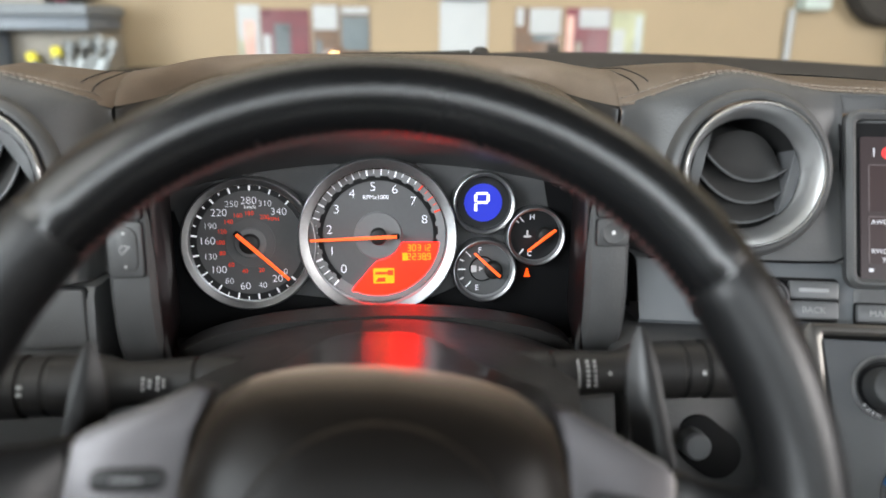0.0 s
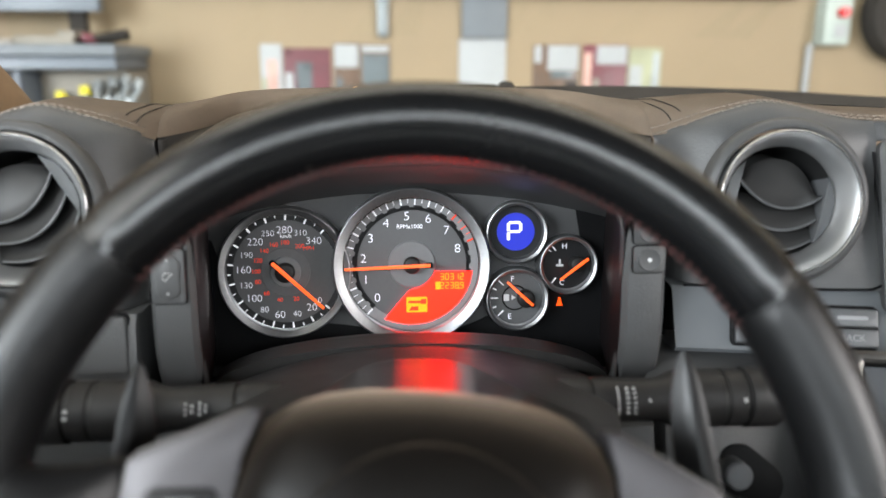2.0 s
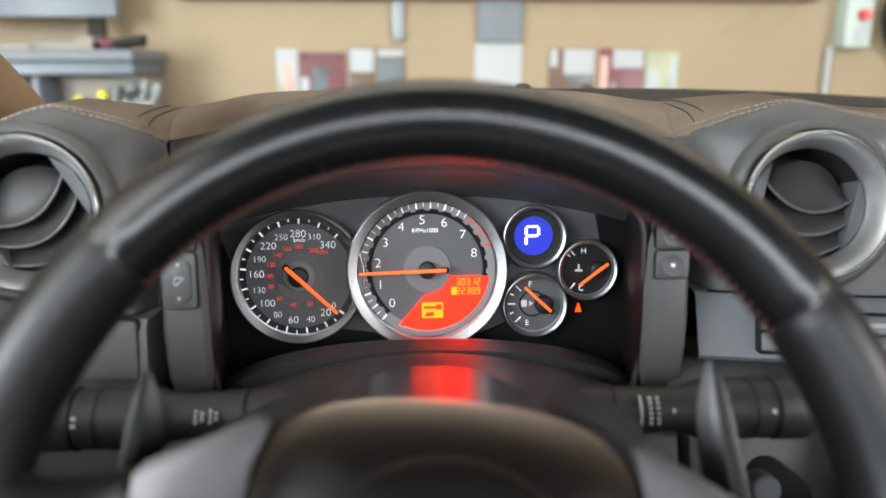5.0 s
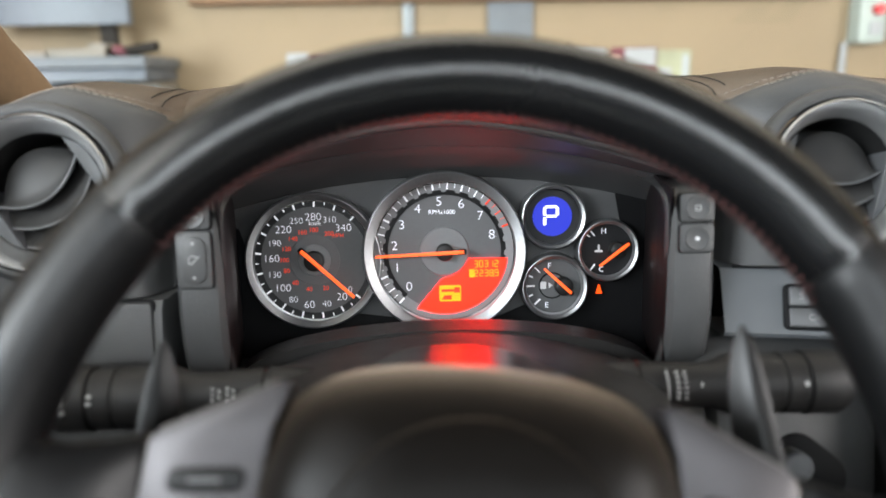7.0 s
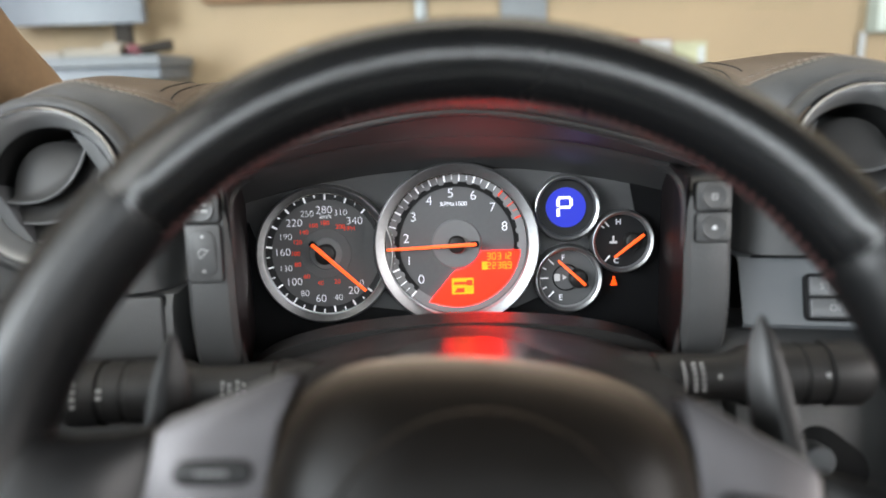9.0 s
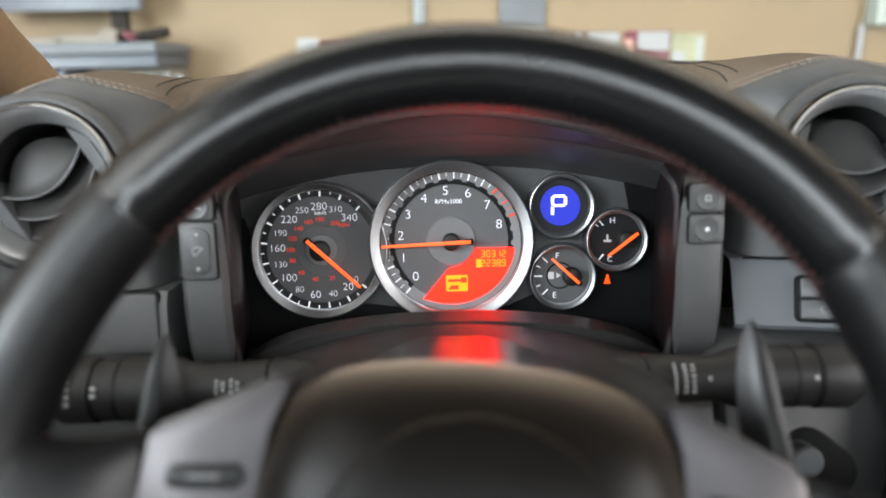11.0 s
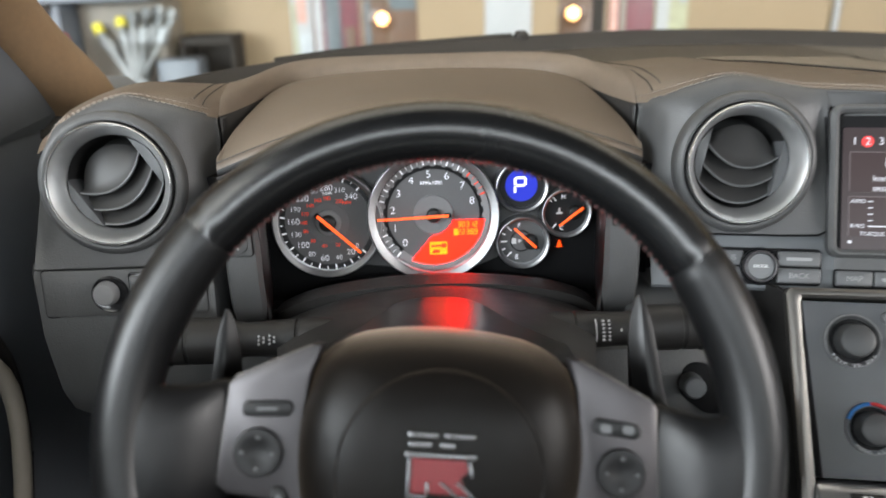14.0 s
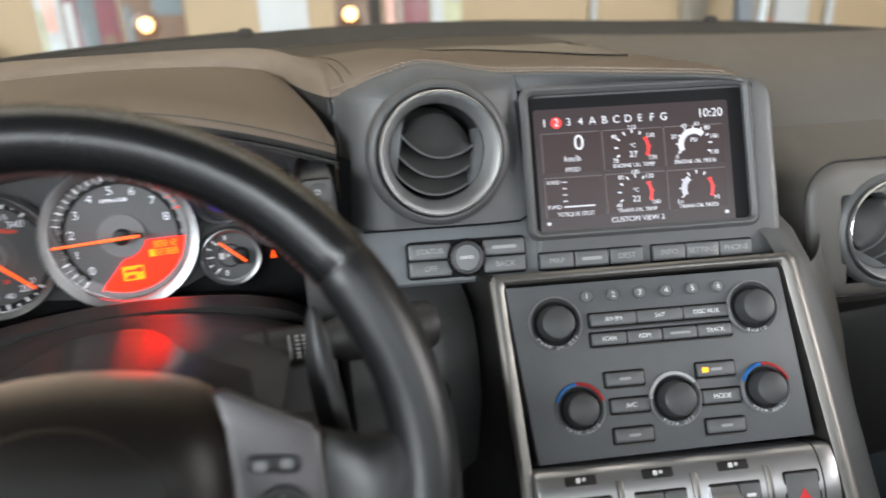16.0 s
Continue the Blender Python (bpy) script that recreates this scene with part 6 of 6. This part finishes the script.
words("TORQUE SPLIT", 0.0044, at_screen(57, 167), M_SCREENTEXT, scr, "display_letter", raise_by=0.0003)
words("CUSTOM VIEW 2", 0.0056, at_screen(157, 181), M_SCREENTEXT, scr, "display_letter", raise_by=0.0003)
bar(13, 180, 6, 5)
bar(304, 180, 6, 5)


def mini_dial(cx, cy, rad, title, value, labels, red, sweep):
    for i in range(9):
        a = radians(205 - 230 * i / 8)
        hot = red and i >= 6
        bar(cx + rad * math.cos(a), cy - rad * math.sin(a), 6, 2.4, M_SCREENRED if hot else M_SCREENTEXT, turn=math.degrees(a))
    if red:
        for i in range(12):
            a = radians(36 - 62 * i / 11)
            bar(cx + rad * 0.93 * math.cos(a), cy - rad * 0.93 * math.sin(a), 5, 3.4, M_SCREENRED, turn=math.degrees(a))
    if sweep:
        for i in range(30):
            a = radians(200 - sweep * i / 29)
            bar(cx + rad * 0.8 * math.cos(a), cy - rad * 0.8 * math.sin(a), 9, 3.4, M_SCREENTEXT, turn=math.degrees(a))
    for t, ang in labels:
        a = radians(ang)
        words(t, 0.0046, at_screen(cx + rad * 1.33 * math.cos(a), cy - rad * 1.22 * math.sin(a)), M_SCREENTEXT, scr, "display_letter", raise_by=0.0003)
    if value:
        words(value, 0.0066, at_screen(cx, cy + 10), M_SCREENTEXT, scr, "display_letter", raise_by=0.0003)
        words("\u00b0C", 0.0046, at_screen(cx, cy - 4), M_SCREENTEXT, scr, "display_letter", raise_by=0.0003)
    words(title, 0.0041, at_screen(cx, cy + 27), M_SCREENTEXT, scr, "display_letter", raise_by=0.0003)


mini_dial(157, 69, 27, "ENGINE OIL TEMP", "27", (("70", 215), ("90", 145), ("110", 90), ("130", 35), ("150", -30)), True, 0)
mini_dial(157, 140, 27, "TRANS OIL TEMP", "22", (("40", 215), ("80", 130), ("100", 90), ("120", 50), ("160", -30)), True, 0)
mini_dial(258, 69, 27, "ENGINE OIL PRESS", "", (("0", 215), ("20", 155), ("40", 115), ("60", 80), ("80", 50), ("100", 20), ("120", -25)), False, 150)
mini_dial(258, 140, 27, "TRANS OIL PRESS", "", (("Lo", 215), ("Hi", -28)), True, 70)
words("PSI", 0.0046, at_screen(258, 62), M_SCREENTEXT, scr, "display_letter", raise_by=0.0003)


def key(name, parent, frame_m, u, v, w, h, high=0.0055, legend=0.6, text="", ink=M_KEYTEXT):
    k = part(name, slab(rounded(w, h, 0.0012, 2), frame_m @ Matrix.Translation((u, v, 0)), 0.0, high, 0.0012), M_BUTTON, parent)
    if text:
        words(text, h * 0.5, frame_m @ Matrix.Translation((u, v, high)), ink, k, "legend", raise_by=0.0001)
    elif legend:
        part("legend", slab(rounded(w * legend, h * 0.22, h * 0.08, 2), frame_m @ Matrix.Translation((u, v, high)), -0.0002, 0.0002), M_KEYTEXT, k, smooth=False)
    return k


for i, (x0, txt) in enumerate(((0.3045, "MAP"), (0.3312, ""), (0.358, "DEST"), (0.391, "INFO"), (0.4172, "SETTING"), (0.4435, "PHONE"))):
    u, v = suv(x0 + 0.013, 0.8845)
    if i in (1, 4):
        part("button_recess", slab(rounded(0.0815, 0.0142, 0.002, 3), SF @ Matrix.Translation((u, v, 0)), 0.001, 0.0026, 0.0004), M_PANEL, mod, "dark recess round three buttons")
    key("menu_button", mod, SF, u, v, 0.0258, 0.0118, text=txt)

# jog dial block
JF = axes((0.2505, 0.0068, 0.8915), (-0.18, -1, 0.4))
jog = root("jog_control", JF.translation, "grey jog dial with four menu keys", "control")
part("base", slab(rounded(0.091, 0.0285, 0.004), JF @ Matrix.Translation((0.0005, 0, 0)), -0.012, 0.003, 0.001), M_PANEL, jog)
for u, v, txt in ((-0.027, 0.0062, "STATUS"), (-0.027, -0.0066, "OFF"), (0.029, 0.0062, ""), (0.029, -0.0066, "BACK")):
    key("menu_button", jog, JF @ Matrix.Translation((0, 0, 0.003)), u, v, 0.031, 0.0115, high=0.003, text=txt)
part("jog_ring", lathe([(0.0145, 0.002), (0.0145, 0.0065), (0.0135, 0.0075), (0.0125, 0.0068), (0.0125, 0.002)], JF, 40, close=True), M_GLOSS, jog, "gloss black ring")
part("jog_dial", lathe([(0.0, 0.0105), (0.0095, 0.0105), (0.0102, 0.0098), (0.0105, 0.012), (0.0118, 0.0118), (0.0122, 0.0105), (0.0122, 0.002)], JF, 40), M_BUTTON, jog, "grey jog dial")
part("dial_rim", lathe([(0.0104, 0.0108), (0.0106, 0.0126), (0.0118, 0.0124), (0.0124, 0.0108), (0.0124, 0.008)], JF, 40), M_SPOKE, jog, "grey satin rim")
words("ENTER", 0.0035, JF, M_LEGEND, jog, "legend", raise_by=0.0107)

# ---- radio and climate panel ----
CF = axes((0.366, 0.024 - 0.18 * 0.366 + 0.585 * (-0.073), 0.827), (-0.18, -1, 0.585))


def cuv(x, z):
    vz = CF.col[1][2]
    v = (z - 0.827) / vz
    return (x - 0.366 - CF.col[1][0] * v) / CF.col[0][0], v


rad_ = root("radio_panel", CF.translation, "dark grey radio and climate panel with six knobs", "control panel")
ct = [cuv(0.2655, 0.7735), cuv(0.4625, 0.7755), cuv(0.4665, 0.8808), cuv(0.2655, 0.8808)]
part("plate", slab(ct, CF, -0.03, 0.003, 0.0015), M_PLATE, rad_, "matt dark grey plate")
# silver trim round it: two legs and a top bar
to = [cuv(0.2465, 0.66), cuv(0.2555, 0.885), cuv(0.259, 0.8885), cuv(0.475, 0.8895), cuv(0.4795, 0.886), cuv(0.4855, 0.66)]
ti = [cuv(0.2560, 0.66), cuv(0.2640, 0.8785), cuv(0.2655, 0.8825), cuv(0.4660, 0.8835), cuv(0.4685, 0.8800), cuv(0.4750, 0.66)]
rows = []
for (ax_, ay_), (bx_, by_) in zip(to, ti):
    rows.append([CF @ Vector(p) for p in ((ax_, ay_, -0.03), (ax_, ay_, 0.004), (ax_ * 0.7 + bx_ * 0.3, ay_ * 0.7 + by_ * 0.3, 0.0065), (ax_ * 0.3 + bx_ * 0.7, ay_ * 0.3 + by_ * 0.7, 0.0065), (bx_, by_, 0.0045), (bx_, by_, -0.03))])
stack = root("centre_stack_trim", CF.translation, "satin silver trim framing the centre stack", "trim")
part("frame_trim", loft(rows), M_TRIM, stack, "satin silver frame")
# leather side of the stack towards the passenger
rows = []
for z_, back in ((0.62, 0.0), (0.7, 0.0), (0.78, 0.0), (0.84, 0.002), (0.875, 0.006), (0.893, 0.016), (0.905, 0.04)):
    x_ = 0.4795 + (0.886 - z_) * 0.0265
    y_ = 0.024 - 0.18 * x_ + 0.585 * (z_ - 0.9) + back
    rows.append([(x_ - 0.002, y_ + 0.006, z_), (x_ + 0.004, y_ + 0.002, z_), (x_ + 0.02, y_ + 0.006, z_), (x_ + 0.032, y_ + 0.018, z_), (x_ + 0.037, y_ + 0.05, z_), (x_ + 0.038, y_ + 0.3, z_)])
part("stack_side", loft(rows, closed=False, cap=False), M_FACE, stack, "leather side of the stack")
# side cheeks of the stack
for xa, xb in ((0.2465, 0.2555), (0.4855, 0.4795)):
    pa, pb = CF @ Vector((*cuv(xa, 0.66), -0.004)), CF @ Vector((*cuv(xb, 0.886), -0.004))
    part("side_cheek", loft([[pa, pb, pb + Vector((0, 0.12, -0.02)), pa + Vector((0, 0.25, 0))], [p + Vector((0.004 if xa < 0.3 else -0.004, 0, 0)) for p in (pa, pb, pb + Vector((0, 0.12, -0.02)), pa + Vector((0, 0.25, 0)))]]), M_PLASTIC, stack, smooth=False)


def knob(x, z, r, label, caption, arc=None):
    u, v = cuv(x, z)
    f = CF @ Matrix.Translation((u, v, 0.003))
    k = part("knob", lathe([(0.0, 0.0125), (r * 0.54, 0.0125), (r * 0.62, 0.0118), (r * 0.66, 0.0098), (r * 0.7, 0.002), (r * 0.72, 0.0)], f, 48), M_KNOB, rad_, label)
    part("collar", lathe([(r * 1.06, 0.0), (r * 1.04, 0.0022), (r * 0.98, 0.0028), (r * 0.88, 0.0012), (r * 0.88, 0.0)], f, 48, close=True), M_KNOB if arc is None else M_GREY, k, "dark collar")
    part("gap_ring", lathe([(r * 0.89, 0.0004), (r * 0.7, 0.0004)], f, 48), M_PANEL, k)
    if arc:
        for a0, a1, mt in arc:
            pts_ = [(r * 1.0, a0 + (a1 - a0) * i / 12) for i in range(13)]
            bm_ = loft([[f @ Vector((q_ * math.cos(radians(90 - a)), q_ * math.sin(radians(90 - a)), h)) for q_, h in ((r * 0.93, 0.0024), (r * 0.96, 0.0036), (r * 1.06, 0.0034), (r * 1.08, 0.0016))] for _, a in pts_], closed=False, cap=False)
            bmesh.ops.solidify(bm_, geom=bm_.faces[:], thickness=0.0005)
            part("scale_arc", bm_, mt, k)
    part("collar_edge", lathe([(r * 1.07, 0.0), (r * 1.065, 0.0022), (r * 1.04, 0.0027), (r * 1.015, 0.0024)], f, 48), M_HUB, k, "pale collar edge")
    for i, ch in enumerate(caption):
        a_ = radians(270 + (i - (len(caption) - 1) / 2) * 10.5)
        if ch != " ":
            words(ch, r * 0.17, f @ Matrix.Translation((r * 0.965 * math.cos(a_), r * 0.965 * math.sin(a_), 0.0029)) @ Matrix.Rotation(a_ + math.pi / 2, 4, "Z"), M_LEGEND, k, "legend", raise_by=0.0001)


knob(0.2957, 0.8566, 0.0178, "black volume knob", "PUSH ON\u00b7OFF")
knob(0.4390, 0.8570, 0.0178, "black tuning knob", "AUDIO")
hc = ((-70, -5, M_COLD), (-5, 75, M_HEAT))
knob(0.3011, 0.8045, 0.0168, "black temperature knob with blue and red arc", "PUSH AUTO", hc)
knob(0.3687, 0.8053, 0.0178, "black fan knob with pale arc", "PUSH OFF", ((-85, 55, M_LEGEND),))
knob(0.4344, 0.8069, 0.0168, "black temperature knob with blue and red arc", "PUSH DUAL", hc)
for i in range(6):
    u, v = cuv(0.321 + 0.0192 * i, 0.8714)
    b_ = part("preset_button", lathe([(0.0, 0.0062), (0.0036, 0.0062), (0.0043, 0.0056), (0.0045, 0.003)], CF @ Matrix.Translation((u, v, 0)), 24), M_BUTTON, rad_)
    words(str(i + 1), 0.0055, CF @ Matrix.Translation((u, v, 0.0062)), M_LEGEND, b_, "legend", raise_by=0.0001)


def row_keys(x0, x1, z, hgt, names):
    n = len(names)
    for i, t in enumerate(names):
        xa = x0 + (x1 - x0) * (i + 0.5) / n
        u, v = cuv(xa, z)
        key("radio_button", rad_, CF @ Matrix.Translation((0, 0, 0.003)), u, v, (x1 - x0) / n * 1.01 - 0.0008, hgt, high=0.0035, text=t, ink=M_LEGEND)


for xm, zm, wd, hg in ((0.3701, 0.8565, 0.1045, 0.0112), (0.369, 0.8447, 0.1055, 0.011), (0.336, 0.820, 0.03, 0.0118), (0.3363, 0.804, 0.03, 0.0118), (0.3345, 0.7864, 0.03, 0.0118), (0.4016, 0.8208, 0.03, 0.0118), (0.4014, 0.8044, 0.03, 0.0118), (0.4, 0.7868, 0.03, 0.0118)):
    um, vm = cuv(xm, zm)
    part("key_recess", slab(rounded(wd, hg, 0.0015, 3), CF @ Matrix.Translation((um, vm, 0)), 0.002, 0.0042, 0.0004), M_PANEL, rad_, "dark recess round the keys")
    part("recess_edge", tube([CF @ Vector((um + wd * k_ * 0.49, vm - hg * 0.52, 0.0034)) for k_ in (-1, 0, 1)], 0.0006, 6), M_TRIM, rad_)
row_keys(0.3197, 0.4205, 0.8565, 0.0085, ("AM\u00b7FM", "SAT", "DISC\u00b7AUX"))
row_keys(0.3180, 0.4200, 0.8447, 0.0083, ("SCAN", "RDM", "", "TRACK"))
for x, z, t in ((0.336, 0.820, ""), (0.3363, 0.804, "A/C"), (0.3345, 0.7864, ""), (0.4016, 0.8208, ""), (0.4014, 0.8044, "MODE"), (0.4, 0.7868, "")):
    u, v = cuv(x, z)
    kx = key("climate_button", rad_, CF @ Matrix.Translation((0, 0, 0.003)), u, v, 0.0275, 0.0092, high=0.0035, text=t, legend=0.3, ink=M_LEGEND)
    if abs(x - 0.4016) < 1e-6:
        part("indicator", slab(rounded(0.0045, 0.0035, 0.001), CF @ Matrix.Translation((u - 0.0085, v, 0.0065)), -0.0002, 0.0006), M_LED, kx, "amber indicator lamp", smooth=False)

# silver switch shelf under the panel
u, v = cuv(0.365, 0.757)
shelf = root("switch_shelf", CF @ Vector((u, v, 0)), "satin silver shelf with toggle switches and hazard button", "switch bank")
ua, va = cuv(0.2635, 0.7715)
ub, vb = cuv(0.4655, 0.7715)
pr_ = spline([(0.0, -0.02), (0.0, 0.002), (-0.002, 0.0075), (-0.008, 0.0115), (-0.017, 0.0142), (-0.03, 0.015), (-0.042, 0.0128), (-0.052, 0.007), (-0.057, -0.002), (-0.06, -0.02)], 40)
rows = []
for uu, k in ((ua - 0.004, 0.55), (ua - 0.0025, 0.85), (ua + 0.001, 0.98), (ua + 0.006, 1.0), (ub - 0.006, 1.0), (ub - 0.001, 0.98), (ub + 0.003, 0.88), (ub + 0.005, 0.55)):
    rows.append([CF @ Vector((uu, va - 0.028 + (dv + 0.028) * (0.9 + 0.1 * k), hh * k)) for dv, hh in pr_])
part("shelf_body", loft(rows), M_SATIN, shelf, "satin silver half-round body")
part("end_joint", tube([CF @ Vector((ub - 0.0095, va + dv, hh + 0.0001)) for dv, hh in pr_[4:34]], 0.0005, 6), M_PANEL, shelf)
for x in (0.2905, 0.343, 0.3955):
    u, _ = cuv(x, 0.7715)
    q_ = CF @ Matrix.Translation((u, va - 0.0085, 0.0118)) @ Matrix.Rotation(radians(-22), 4, "X")
    part("label_plate", slab(rounded(0.0215, 0.0064, 0.001), q_, -0.004, 0.0008, 0.0003), M_PLASTIC, shelf, "black symbol plate")
    part("symbol", slab(rounded(0.0032, 0.0034, 0.001), q_ @ Matrix.Translation((-0.0018, 0, 0)), 0.0006, 0.0011), M_LEGEND, shelf, smooth=False)
    part("symbol", slab(rounded(0.0024, 0.0024, 0.001), q_ @ Matrix.Translation((0.0022, 0.0004, 0)), 0.0006, 0.0011), M_LEGEND, shelf, smooth=False)
for x in (0.2885, 0.3395, 0.3905):
    u, _ = cuv(x, 0.75)
    f = CF @ Matrix.Translation((u, va - 0.032, 0.0128))
    tg = part("toggle_switch", slab(rounded(0.0365, 0.026, 0.0015), f @ Matrix.Translation((0.001, 0, 0)), -0.006, 0.0026, 0.0006), M_PANEL, shelf, "black toggle opening")
    part("toggle_cap", loft([[f @ Vector((-0.0175 + 0.0195 * i_, y_, h_)) for y_, h_ in ((0.0118, 0.001), (0.0112, 0.0042), (0.0085, 0.0052), (0.0062, 0.0062), (0.004, 0.0105), (0.0012, 0.0112), (-0.0008, 0.0098), (-0.0028, 0.006), (-0.007, 0.0048), (-0.0112, 0.0036), (-0.0118, 0.001))] for i_ in (0, 0.04, 0.96, 1)]), M_SATIN, tg, "silver toggle lever")
    part("toggle_button", slab(rounded(0.0145, 0.0235, 0.0012), f @ Matrix.Translation((0.0105, 0.0, 0)), 0.001, 0.0052, 0.0008), M_BUTTON, tg, "grey symbol plate")
    part("symbol", slab(rounded(0.0065, 0.0022, 0.0006), f @ Matrix.Translation((0.0105, 0.004, 0)), 0.005, 0.0054), M_LEGEND, tg, smooth=False)
    part("symbol", slab(rounded(0.0055, 0.0014, 0.0006), f @ Matrix.Translation((0.0105, -0.003, 0)), 0.005, 0.0054), M_MARK, tg, smooth=False)
    part("divider", tube([CF @ Vector((u + 0.0258, va + dv, hh - 0.0006)) for dv, hh in pr_[14:32]], 0.0026, 10), M_TRIM, tg, "dull silver divider")
u, _ = cuv(0.4385, 0.7495)
f = CF @ Matrix.Translation((u, va - 0.031, 0.0128))
hz = part("hazard_button", slab(rounded(0.0235, 0.0275, 0.0015), f, -0.006, 0.0034, 0.0012), M_BUTTON, shelf, "dark grey hazard button")
part("hazard_joint", slab(rounded(0.0262, 0.0302, 0.002), f, -0.006, 0.0022, 0.0004), M_PANEL, hz)
part("hazard_triangle", slab([(0.0055, -0.0048), (0.0, 0.0046), (-0.0055, -0.0048)], f @ Matrix.Translation((0, -0.001, 0)), 0.0032, 0.0038), M_RED, hz, "red triangle", smooth=False)

# tunnel and dark floor of the cabin
tun = root("centre_console", (0.37, -0.3, 0.3), "dark centre console and footwell", "console")
part("console_body", box(0.368, -0.36, 0.36, 0.21, 0.75, 0.44, 0.03), M_PLASTIC, tun)
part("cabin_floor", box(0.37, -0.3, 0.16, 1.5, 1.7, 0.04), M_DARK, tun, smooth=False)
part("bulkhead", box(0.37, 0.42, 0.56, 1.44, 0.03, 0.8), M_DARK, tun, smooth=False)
